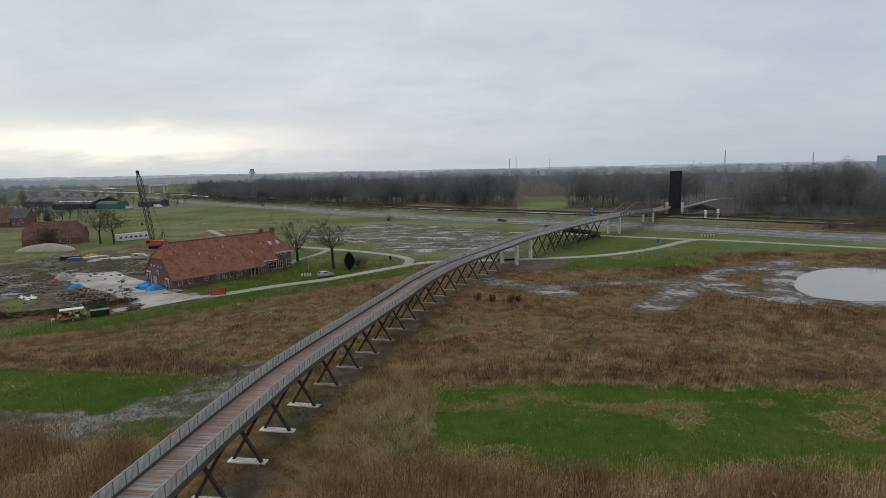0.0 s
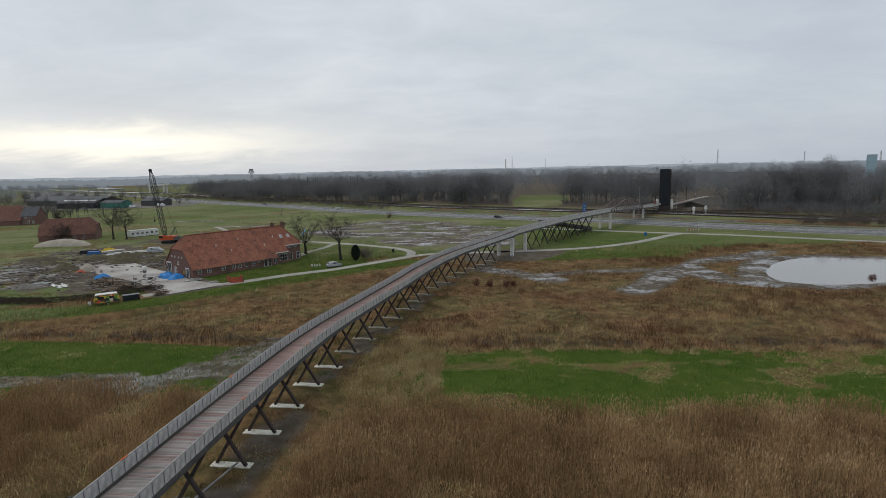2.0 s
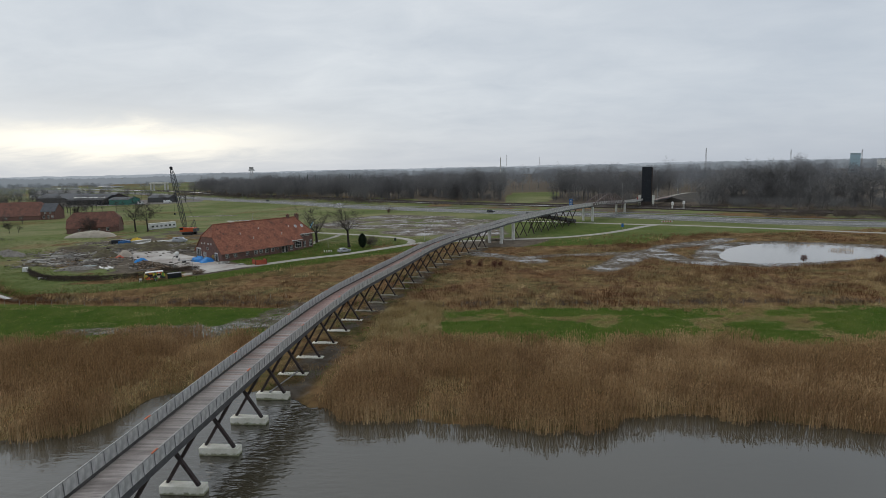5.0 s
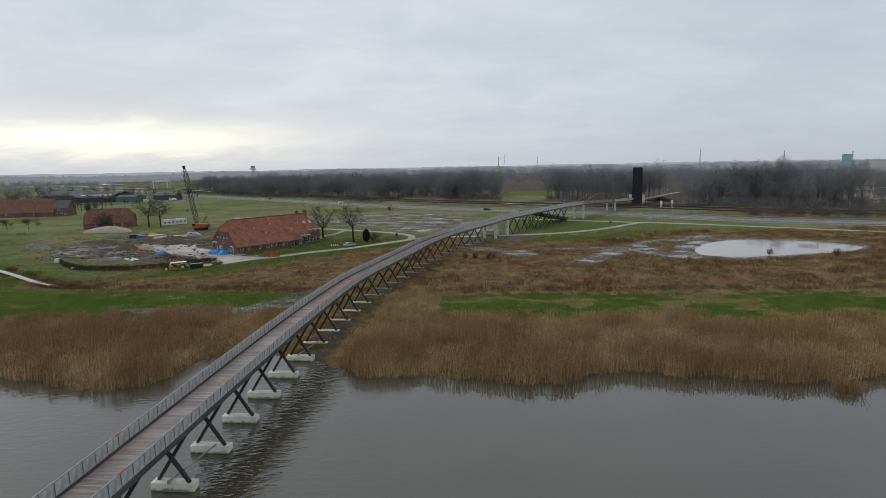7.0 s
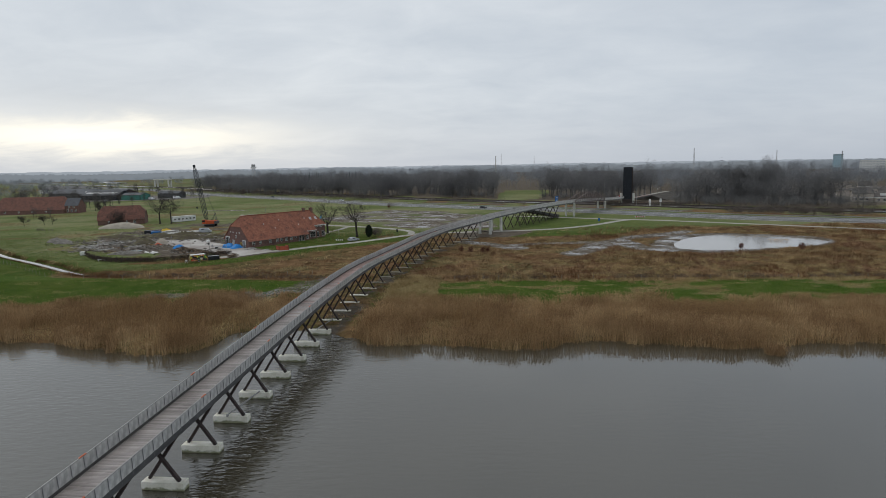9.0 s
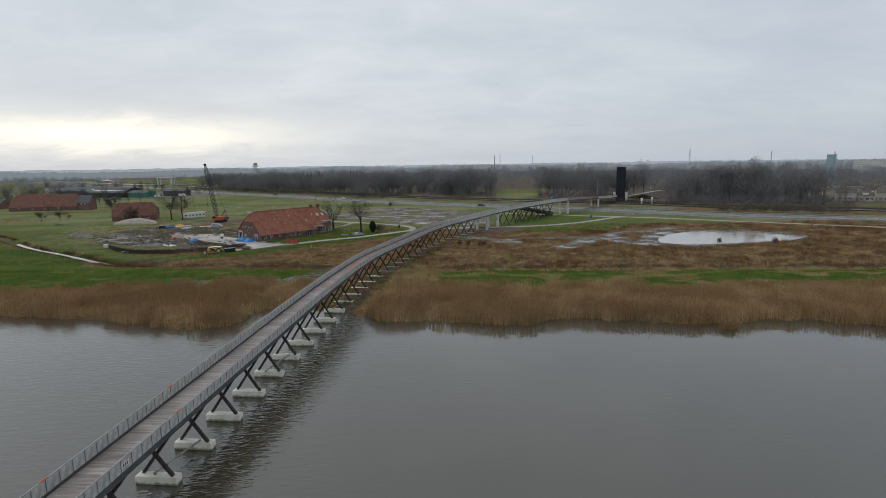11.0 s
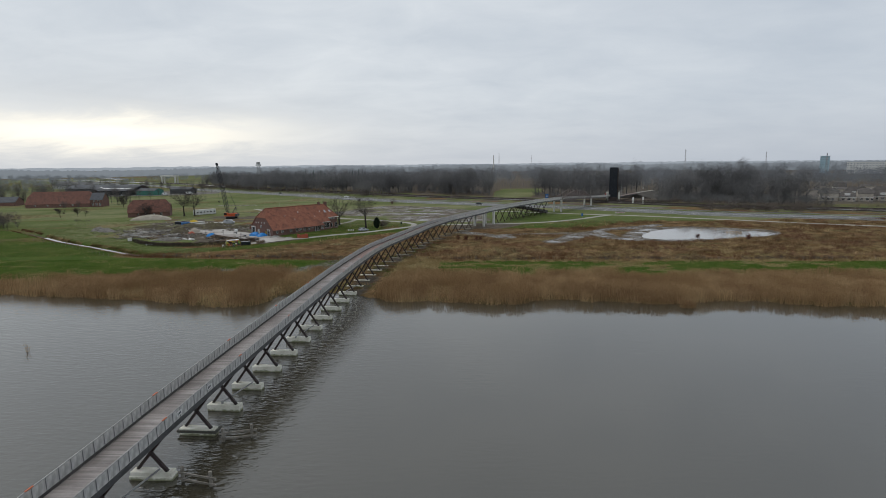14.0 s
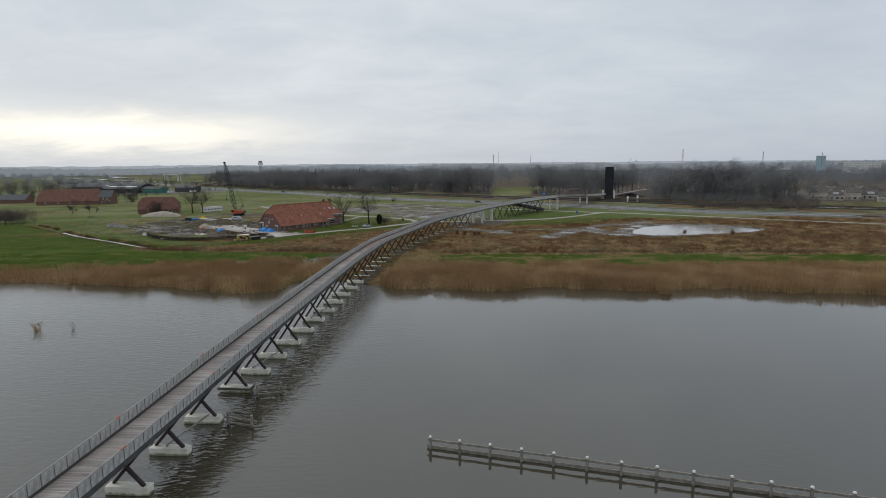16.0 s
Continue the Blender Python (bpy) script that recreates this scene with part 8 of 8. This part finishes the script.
M_PLANKS = mat("old_grey_boards", (0.48, 0.47, 0.445), (0.26, 0.255, 0.24), 1.5, 0.85, per_object=0.35)


def log_pile(x, y, yaw, n, length, spread, label, material=None, name="log_pile", r0=0.11, r1=0.22, piece="log", jitter=0.35, seed=0, height=1.2):
    th = thing(name, label, "wood pile", Matrix.Translation((x, y, 0)) @ Matrix.Rotation(yaw, 4, "Z"), "wood piles")
    rnd = random.Random(seed)
    meshes = []
    for k in range(4):
        bm = bmesh.new()
        L = length * (0.7 + 0.15 * k)
        if piece == "log":
            bm_tube(bm, (-L / 2, 0, 0), (L / 2, 0, 0), r0 + (r1 - r0) * k / 3, n=7)
        else:
            bm_box(bm, -L / 2, -r1, -0.03, L / 2, r1, 0.03)
        meshes.append(mesh_of(piece, bm, material or M_LOG))
    for i in range(n):
        q = rnd.uniform(-1, 1)
        z = height * (1 - abs(q)) * rnd.random() + 0.12
        ob = new(piece, meshes[rnd.randrange(4)])
        ob.parent = th
        ob.matrix_local = Matrix.Translation((rnd.uniform(-0.3, 0.3) * length, q * spread, z)) @ Euler((rnd.gauss(0, 0.1), rnd.gauss(0, 0.08), rnd.gauss(0, jitter))).to_matrix().to_4x4()
    return th


log_pile(-82.5, 114.2, radians(150), 55, 2.6, 3.2, "untidy pile of cut logs beside the yard", seed=1)
log_pile(-87.5, 118.6, radians(140), 55, 2.8, 3.4, "untidy pile of cut logs beside the yard", seed=2)
log_pile(-92.0, 123.4, radians(130), 40, 2.4, 2.4, "untidy pile of cut logs beside the yard", seed=3)
log_pile(-68.8, 107.8, radians(20), 50, 2.4, 1.6, "tangled pile of branches at the yard entrance", r0=0.04, r1=0.09, piece="branch", name="branch_pile", jitter=0.9, seed=4)
log_pile(-74.5, 112.5, radians(40), 45, 2.6, 2.2, "tangled pile of branches and boards", r0=0.05, r1=0.1, piece="branch", name="branch_pile", jitter=0.9, seed=5)
for i, (x, y, yaw, n, L, sp, h) in enumerate(((-127, 140, 20, 34, 6.5, 3.4, 0.7), (-131, 133, 10, 20, 6.0, 1.6, 0.5), (-118, 146, 25, 24, 7.0, 2.4, 0.6), (-113, 131, 15, 16, 5.0, 1.6, 0.4), (-121, 126.5, 5, 14, 5.0, 1.4, 0.4), (-138, 147, 40, 16, 5, 1.6, 0.5), (-129.5, 130, 5, 10, 8, 0.9, 0.3))):
    log_pile(x, y, radians(yaw), n, L, sp, "stack of old grey boards and pipes on the ground", M_PLANKS, "board_stack", 0.1, 0.16, "board", 0.3, 40 + i, h)
log_pile(-99.8, 118.2, radians(-35), 12, 4.2, 1.4, "white weathered boards lying on the grass", M_WHITE, "board_stack", 0.1, 0.2, "board", 0.12, 60, 0.1)
log_pile(-68.2, 122.4, radians(60), 14, 2.6, 0.8, "stack of grey slabs beside the gable", M_PLANKS, "board_stack", 0.1, 0.3, "board", 0.1, 61, 0.6)
log_pile(-62.0, 119.4, radians(50), 10, 2.2, 0.6, "low stack of grey slabs beside the lane", M_PLANKS, "board_stack", 0.1, 0.3, "board", 0.1, 62, 0.4)


def pallet(x, y):
    th = thing("glass_frame", "flat greenhouse frame lying on the grass", "frame", Matrix.Translation((x, y, 0.1)) @ Matrix.Rotation(0.2, 4, "Z"))
    part("sheet", bmesh_box(-1.9, -1.2, 0.02, 1.9, 1.2, 0.08), mat("dull_blue_green_sheet", (0.22, 0.28, 0.29), (0.16, 0.21, 0.22), 0.8, 0.4), th)
    for a in (-1.9, 0, 1.9):
        part("batten", bmesh_box(a - 0.05, -1.25, 0, a + 0.05, 1.25, 0.12), M_PLANKS, th)


pallet(-107.6, 121.9)


def debris(name, n, polys, size, material, label, rs):
    """Countless small boards, stones and scraps strewn over a patch of ground."""
    r = np.random.RandomState(rs)
    V, F = [], []
    while len(F) < n * 6:
        P = polys[r.randint(len(polys))]
        x, y = P[0] + r.randn() * P[2], P[1] + r.randn() * P[3]
        L, W, H = size[0] * (0.3 + r.rand() ** 2 * 1.6), size[1] * (0.5 + r.rand()), size[2] * (0.5 + r.rand())
        a = r.rand() * 3.14 if L < 1.2 else r.randn() * 0.5 + 0.35
        c, s = math.cos(a), math.sin(a)
        z = 0.02 + r.rand() ** 3 * 0.5
        tilt = r.randn() * 0.06
        o = len(V)
        for zz in (0, H):
            for u, v in ((-L, -W), (L, -W), (L, W), (-L, W)):
                V.append((x + u * c - v * s, y + u * s + v * c, z + zz + u * tilt))
        F += [(o + i, o + j, o + k, o + m_) for i, j, k, m_ in ((3, 2, 1, 0), (4, 5, 6, 7), (0, 1, 5, 4), (1, 2, 6, 5), (2, 3, 7, 6), (3, 0, 4, 7))]
    tagged(new(name, big_mesh(name, V, F, material)), label, "debris", kind="stuff")


YARD_SPOTS = [(-127, 140, 9, 4), (-118, 150, 9, 5), (-112, 160, 9, 4), (-132, 147, 9, 4), (-110, 128, 6, 4), (-103, 160, 8, 5), (-120, 126, 8, 3), (-125, 172, 9, 5), (-90, 150, 5, 4), (-84, 118, 5, 3), (-115, 140, 7, 5)]
debris("yard_scraps", 1500, YARD_SPOTS, (0.9, 0.10, 0.08), mat("weathered_scrap_boards", (0.36, 0.33, 0.29), (0.12, 0.10, 0.085), 0.35, 0.9, per_island=0.5), "old boards and scraps strewn about the yard", 71)
debris("yard_rubble", 600, YARD_SPOTS, (0.32, 0.26, 0.25), mat("scattered_rubble", (0.26, 0.24, 0.215), (0.09, 0.08, 0.07), 0.4, 0.95, per_island=0.5), "broken stones and clods strewn about the yard", 72)


def pipes():
    th = thing("pipe_stack", "long pale pipes lying in the yard", "pipes", group="pipe stacks")
    for i in range(6):
        bm = bmesh.new()
        bm_tube(bm, (-121 + 0.25 * i, 168 + i * 0.55, 0.3 + 0.3 * (i % 2)), (-109.5 + 0.3 * i, 176.4 + i * 0.5, 0.3 + 0.3 * (i % 2)), 0.22, n=8)
        part("pipe", bm, M_CONC if i % 3 else M_WHITE, th)


pipes()


def container(x, y, yaw, L, W, H, material, label, name="container", windows=0, roof=None):
    th = thing(name, label, name.replace("_", " "), Matrix.Translation((x, y, 0)) @ Matrix.Rotation(yaw, 4, "Z"))
    bm = bmesh.new()
    bm_box(bm, -L / 2, -W / 2, 0.12, L / 2, W / 2, H)
    part("body", bm, material, th)
    bm = bmesh.new()
    n = int(L / 0.3)
    if not windows:
        bm.free()
        n = int(L / 0.8)
        for i in range(n):
            x0 = -L / 2 + L * (i + 0.4) / n
            for s in (-1, 1):
                part("rib", bmesh_box(x0, s * W / 2 - 0.04, 0.25, x0 + L * 0.2 / n, s * W / 2 + 0.06, H - 0.1), material, th)
    else:
        bm_box(bm, -L / 2 - 0.08, -W / 2 - 0.08, H, L / 2 + 0.08, W / 2 + 0.08, H + 0.15)
        part("roof", bm, roof or M_CONC, th)
        for i in range(windows):
            window(th, Matrix.Translation((-L / 2 + L * (i + 0.5) / windows, -W / 2, 1.5)) @ Matrix.Rotation(math.pi, 4, "Z"), 1.1, 0.9, bars=(1, 0))
    for sx in (-1, 1):
        part("foot", bmesh_box(sx * L * 0.42 - 0.15, -W / 2 + 0.05, -0.15, sx * L * 0.42 + 0.15, W / 2 - 0.05, 0.13), M_TIMBER, th)
    return th


container(-142.8, 227.6, math.atan2(10, 7.5), 12.2, 3.0, 2.75, M_WHITE, "long white portable cabin with several windows", "site_cabin", 6)
container(-129.8, 172.6, radians(18), 5.2, 2.2, 1.6, M_CARDARK, "low dark skip container in the yard", "skip")
container(-126.0, 169.4, radians(12), 3.6, 2.0, 1.5, M_BLUE, "blue skip container in the yard", "skip")
container(-72.2, 102.3, math.atan2(1.6, 2.6), 3.2, 1.6, 1.3, M_CARDARK, "dark box trailer beside the caravan", "box_trailer")
container(-120.7, 114.6, 0.2, 1.2, 1.1, 1.3, M_WHITE, "white cube water tank by the fence", "water_tank")
heap("machine_part", -125.5, 176.5, 2.6, 1.2, 1.4, mat("machine_yellow", (0.62, 0.42, 0.03), (0.5, 0.34, 0.03), 1, 0.5), "yellow machine parts heaped in the yard", 0.2, 33, "machinery", 0.9, 0.6)


def boat():
    bm = bmesh.new()
    n = 12
    prev = None
    for i in range(n + 1):
        u = i / n
        w = 1.0 * math.sin(math.pi * min(1, u * 0.85 + 0.15)) ** 0.7
        ring = [bm.verts.new(((u - 0.5) * 7.5, s * w, z)) for s, z in ((-1, 0.95), (-0.6, 0.25), (0.6, 0.25), (1, 0.95))]
        if prev:
            for k in range(4):
                bm.faces.new([prev[k], prev[(k + 1) % 4], ring[(k + 1) % 4], ring[k]])
        else:
            bm.faces.new(ring)
        prev = ring
    bm.faces.new(prev[::-1])
    th = thing("boat", "white boat hull laid up in the yard", "boat", Matrix.Translation((-123, 175.5, 0)) @ Matrix.Rotation(radians(55), 4, "Z"))
    part("hull", bm, M_WHITE, th)
    part("cradle", bmesh_box(-2.2, -0.5, -0.1, 2.2, 0.5, 0.3), M_TIMBER, th)


boat()


def flat_trailer(x, y, yaw):
    th = thing("flat_trailer", "grey flatbed trailer parked in the yard", "trailer", Matrix.Translation((x, y, 0.12)) @ Matrix.Rotation(yaw, 4, "Z"))
    part("bed", bmesh_box(-1.6, -0.85, 0.62, 1.6, 0.85, 0.78), M_RAIL, th)
    part("front_board", bmesh_box(-1.62, -0.85, 0.78, -1.55, 0.85, 1.3), M_RAIL, th)
    part("drawbar", bmesh_box(1.6, -0.06, 0.5, 2.9, 0.06, 0.62), M_GIRDER, th)
    for s in (-1, 1):
        wheel(th, -0.2, s * 0.75, 0.33)


flat_trailer(-80.8, 125.0, radians(10))


def mixer(x, y):
    th = thing("cement_mixer", "dusty white cement mixer on wheels", "cement mixer", Matrix.Translation((x, y, 0.1)) @ Matrix.Rotation(0.4, 4, "Z"))
    bm = bmesh.new()
    bm_tube(bm, (0, 0, 0.9), (0.35, 0, 1.35), 0.65, 0.7, 12)
    bm_tube(bm, (0.35, 0, 1.35), (0.65, 0, 1.8), 0.7, 0.35, 12)
    part("drum", bm, M_WHITE, th)
    bm = bmesh.new()
    for s in (-1, 1):
        bm_beam(bm, (-0.8, s * 0.5, 0.3), (0.7, s * 0.5, 0.9), 0.1)
    bm_beam(bm, (-0.8, -0.5, 0.35), (-0.8, 0.5, 0.35), 0.1)
    part("frame", bm, M_GIRDER, th)
    for s in (-1, 1):
        wheel(th, 0.3, s * 0.65, 0.32, 0.15)


mixer(-88.4, 134.6)


def caravan():
    th = thing("caravan", "small caravan painted all over in bright patches", "caravan", Matrix.Translation((-75.4, 98.9, 0.0)) @ Matrix.Rotation(math.atan2(2.4, 3.6), 4, "Z"))
    L, W = 4.6, 2.0
    prof = [(-L / 2, 0.55), (-L / 2 - 0.05, 1.3), (-L / 2 + 0.35, 2.25), (L / 2 - 0.35, 2.25), (L / 2 + 0.05, 1.3), (L / 2, 0.55)]
    bm = bmesh.new()
    A = [bm.verts.new((x, -W / 2, z)) for x, z in prof]
    B = [bm.verts.new((x, W / 2, z)) for x, z in prof]
    bm.faces.new(A)
    bm.faces.new(B[::-1])
    for i in range(6):
        j = (i + 1) % 6
        bm.faces.new([A[i], B[i], B[j], A[j]])
    bmesh.ops.bevel(bm, geom=bm.edges[:], offset=0.08, segments=2, affect="EDGES")
    m_ = bpy.data.materials.new("painted_patches")
    m_.use_nodes = True
    nt = m_.node_tree
    v, co, r = nt.nodes.new("ShaderNodeTexVoronoi"), nt.nodes.new("ShaderNodeTexCoord"), nt.nodes.new("ShaderNodeValToRGB")
    v.inputs["Scale"].default_value = 2.0
    nt.links.new(co.outputs["Object"], v.inputs["Vector"])
    sc = nt.nodes.new("ShaderNodeSeparateColor")
    nt.links.new(v.outputs["Color"], sc.inputs[0])
    r.color_ramp.interpolation = "CONSTANT"
    cols = ((0.0, (0.03, 0.03, 0.03)), (0.2, (0.55, 0.42, 0.04)), (0.4, (0.55, 0.10, 0.03)), (0.6, (0.10, 0.28, 0.05)), (0.75, (0.60, 0.55, 0.45)), (0.88, (0.45, 0.20, 0.04)))
    e = r.color_ramp.elements
    e[0].position, e[0].color = cols[0][0], (*cols[0][1], 1)
    e[1].position, e[1].color = cols[1][0], (*cols[1][1], 1)
    for p, c in cols[2:]:
        k = e.new(p)
        k.color = (*c, 1)
    nt.links.new(sc.outputs[0], r.inputs[0])
    nt.links.new(r.outputs[0], nt.nodes["Principled BSDF"].inputs["Base Color"])
    nt.nodes["Principled BSDF"].inputs["Roughness"].default_value = 0.45
    part("body", bm, m_, th)
    part("roof", bmesh_box(-L / 2 + 0.35, -W / 2 + 0.05, 2.25, L / 2 - 0.35, W / 2 - 0.05, 2.34), M_WHITE, th, "white caravan roof")
    part("window", bmesh_box(-1.4, -W / 2 - 0.02, 1.35, -0.4, -W / 2 + 0.02, 1.85), M_DARKGLASS, th)
    part("window", bmesh_box(0.5, -W / 2 - 0.02, 1.35, 1.4, -W / 2 + 0.02, 1.85), M_DARKGLASS, th)
    for s in (-1, 1):
        wheel(th, 0.1, s * (W / 2 - 0.15), 0.32)
    part("drawbar", bmesh_box(-L / 2 - 1.1, -0.06, 0.45, -L / 2, 0.06, 0.55), M_GIRDER, th)


caravan()


def chair(x, y):
    th = thing("garden_chair", "white plastic garden chair on the grass", "chair", Matrix.Translation((x, y, 0.0)) @ Matrix.Rotation(0.5, 4, "Z"))
    part("seat", bmesh_box(-0.27, -0.26, 0.40, 0.27, 0.26, 0.45), M_WHITE, th)
    part("backrest", bmesh_box(-0.27, 0.22, 0.45, 0.27, 0.28, 0.92), M_WHITE, th)
    for sx in (-1, 1):
        for sy in (-1, 1):
            part("leg", bmesh_box(sx * 0.24 - 0.03, sy * 0.22 - 0.03, -0.05, sx * 0.24 + 0.03, sy * 0.22 + 0.03, 0.4), M_WHITE, th)
        part("armrest", bmesh_box(sx * 0.27 - 0.03, -0.24, 0.62, sx * 0.27 + 0.03, 0.24, 0.66), M_WHITE, th)


chair(-78.1, 97.3)
bench = thing("bench", "low pale bench on the dyke grass", "bench", Matrix.Translation((-107.2, 103.2, 0)) @ Matrix.Rotation(-0.1, 4, "Z"))
part("seat", bmesh_box(-1.3, -0.22, 0.42, 1.3, 0.22, 0.5), M_PLANKS, bench)
for x in (-1.0, 1.0):
    part("leg", bmesh_box(x - 0.08, -0.2, -0.05, x + 0.08, 0.2, 0.42), M_PLANKS, bench)


def brush_fence(name, pts, label, h=1.25, seed=0):
    """Cut branches stacked between rows of thin stakes."""
    r = np.random.RandomState(seed)
    P = smooth_line(pts, 1.0)
    th = thing(name, label, "fence")
    bm = bmesh.new()
    bm_tube(bm, (0, 0, -0.2), (0, 0, h + 0.45), 0.05, 0.04, 6)
    me = mesh_of("stake", bm, M_BARK)
    for i, (x, y) in enumerate(P):
        if i % 2 == 0:
            for s in (-0.4, 0.4):
                ob = new("stake", me)
                ob.parent = th
                ob.location = (x + r.randn() * 0.08, y + s + r.randn() * 0.08, r.uniform(-0.3, 0.1))
    n = len(P) * 75
    i = r.randint(len(P) - 1, size=n)
    f = r.rand(n)[:, None]
    c = P[i] * (1 - f) + P[i + 1] * f
    t = (P[i + 1] - P[i])
    z = h * r.rand(n) ** 0.8
    c3 = np.column_stack([c[:, 0] + r.randn(n) * 0.22, c[:, 1] + r.randn(n) * 0.22, z])
    d = np.column_stack([t[:, 0], t[:, 1], np.zeros(n)]) * (0.4 + r.rand(n))[:, None] + r.randn(n, 3) * np.array([0.22, 0.22, 0.2])
    s = np.column_stack([r.randn(n) * 0.3, r.randn(n) * 0.3, np.ones(n)]) * 0.03
    V = np.stack([c3 - s, c3 + s, c3 + d], 1).reshape(-1, 3)
    ob = new("brushwood", big_mesh("brushwood", V, np.arange(len(V)).reshape(-1, 3), M_BRUSH))
    ob.parent = th
    ob["kind"] = "stuff"


M_BRUSH = mat("dead_brushwood", (0.10, 0.072, 0.055), (0.055, 0.043, 0.036), 0.6, 0.95, per_island=0.35)
brush_fence("brush_fence", [(-119.5, 114), (-112, 106.5), (-104, 101.6), (-97, 100), (-90, 100.2), (-84, 102.6), (-80, 104.8)], "dark brushwood fence between stakes round the yard", seed=1)
brush_fence("brush_fence", [(-116, 111), (-108, 104.6), (-100, 102.2), (-92, 102)], "second row of the dark brushwood fence", 1.0, seed=2)
brush_fence("brush_fence", [(-79, 107), (-75, 110.4), (-71.5, 113)], "short brushwood row behind the caravan", 1.2, seed=3)


def wire_fence():
    """Thin posts along the ditch."""
    th = thing("post_fence", "row of thin weathered fence posts along the ditch", "fence")
    bm = bmesh.new()
    bm_tube(bm, (0, 0, -0.3), (0, 0, 1.1), 0.05, n=6)
    me = mesh_of("post", bm, M_POST)
    P = smooth_line([(-160, 118), (-123.5, 92), (-104, 78), (-80, 74.5), (-55, 75), (-36, 78)], 3.2)
    for x, y in P:
        ob = new("post", me)
        ob.parent = th
        ob.location = (x, y, float(ground_height(np.array([x]), np.array([y]))[0]))
    Q = smooth_line([(-10, 68.6), (30, 67.4), (80, 65), (130, 62.5)], 3.6)
    th2 = thing("post_fence", "row of thin weathered posts behind the mown strip", "fence")
    for x, y in Q:
        ob = new("post", me)
        ob.parent = th2
        ob.location = (x, y, float(ground_height(np.array([x]), np.array([y]))[0]))


wire_fence()


def crane():
    th = thing("crawler_crane", "orange crawler crane with a dark lattice boom", "crane", Matrix.Translation((-116.2, 200.5, 0)))
    m_or = mat("crane_orange", (0.55, 0.10, 0.03), (0.42, 0.08, 0.03), 0.8, 0.5)
    for s in (-1, 1):
        bm = bmesh.new()
        bm_box(bm, -2.6, s * 1.7 - 0.4, 0.0, 2.6, s * 1.7 + 0.4, 0.95)
        bmesh.ops.bevel(bm, geom=[e for e in bm.edges if abs(e.verts[0].co.y - e.verts[1].co.y) > 0.5], offset=0.4, segments=3, affect="EDGES")
        part("track", bm, M_RUBBER, th)
    part("undercarriage", bmesh_box(-1.4, -1.4, 0.5, 1.4, 1.4, 1.2), M_GIRDER, th)
    bm = bmesh.new()
    bm_box(bm, -3.2, -1.4, 1.25, 3.0, 1.4, 2.9)
    bmesh.ops.bevel(bm, geom=bm.edges[:], offset=0.12, segments=2, affect="EDGES")
    house = part("machine_house", bm, m_or, th)
    part("counterweight", bmesh_box(2.4, -1.5, 1.25, 3.6, 1.5, 2.6), M_GIRDER, house)
    cab = part("cab", bmesh_box(-3.4, -1.6, 1.3, -1.8, -0.4, 3.2), m_or, th)
    part("cab_window", bmesh_box(-3.45, -1.65, 2.1, -1.9, -0.5, 3.0), M_DARKGLASS, cab)
    bm = bmesh.new()
    for s in (-1, 1):
        bm_beam(bm, (0.6, s * 0.8, 2.9), (2.6, s * 0.4, 6.2), 0.16)
        bm_beam(bm, (2.8, s * 0.8, 2.9), (2.6, s * 0.4, 6.2), 0.14)
    part("gantry", bm, M_GIRDER, th)
    a, b = Vector((-1.8, 0.5, 1.9)), Vector((-8.4, 5.7, 28.6))
    d = (b - a).normalized()
    s1 = d.cross(Vector((0, 0, 1))).normalized()
    s2 = s1.cross(d).normalized()
    L = (b - a).length
    n = 22

    def corner(u, i, j):
        w = 0.75 * min(1, 0.25 + u * 6) * min(1, 0.3 + (1 - u) * 6)
        return a + d * L * u + s1 * w * i + s2 * w * j
    boom = bmesh.new()
    cs = ((-1, -1), (1, -1), (1, 1), (-1, 1))
    for k in range(n):
        u0, u1 = k / n, (k + 1) / n
        for q, (i, j) in enumerate(cs):
            i2, j2 = cs[(q + 1) % 4]
            bm_beam(boom, corner(u0, i, j), corner(u1, i, j), 0.15)
            if k % 2:
                bm_beam(boom, corner(u0, i, j), corner(u1, i2, j2), 0.09)
            else:
                bm_beam(boom, corner(u0, i2, j2), corner(u1, i, j), 0.09)
    part("boom", boom, M_BLACK, th)
    bm = bmesh.new()
    bm_tube(bm, b + Vector((0, -0.3, 0.2)), b + Vector((0, 0.3, 0.2)), 0.6, n=12)
    part("boom_head", bm, M_BLACK, th)
    bm = bmesh.new()
    for s in (-1, 1):
        bm_tube(bm, (2.6, s * 0.4, 6.2), b + Vector((0, s * 0.2, 0)), 0.03, n=5, caps=False)
    bm_tube(bm, b, (b.x - 0.2, b.y, 9.0), 0.03, n=5, caps=False)
    part("cable", bm, M_BLACK, th)
    part("hook_block", bmesh_box(b.x - 0.45, b.y - 0.2, 8.2, b.x + 0.05, b.y + 0.2, 9.0), M_BLACK, th)


crane()
for i, (x, y) in enumerate(((-86, 117), (-78.5, 114), (-98, 128), (-72.2, 112.2))):
    pole("post", x, y, 3.2 if i != 2 else 4.5, "thin dark pole standing in the yard", "pole", 0.06)
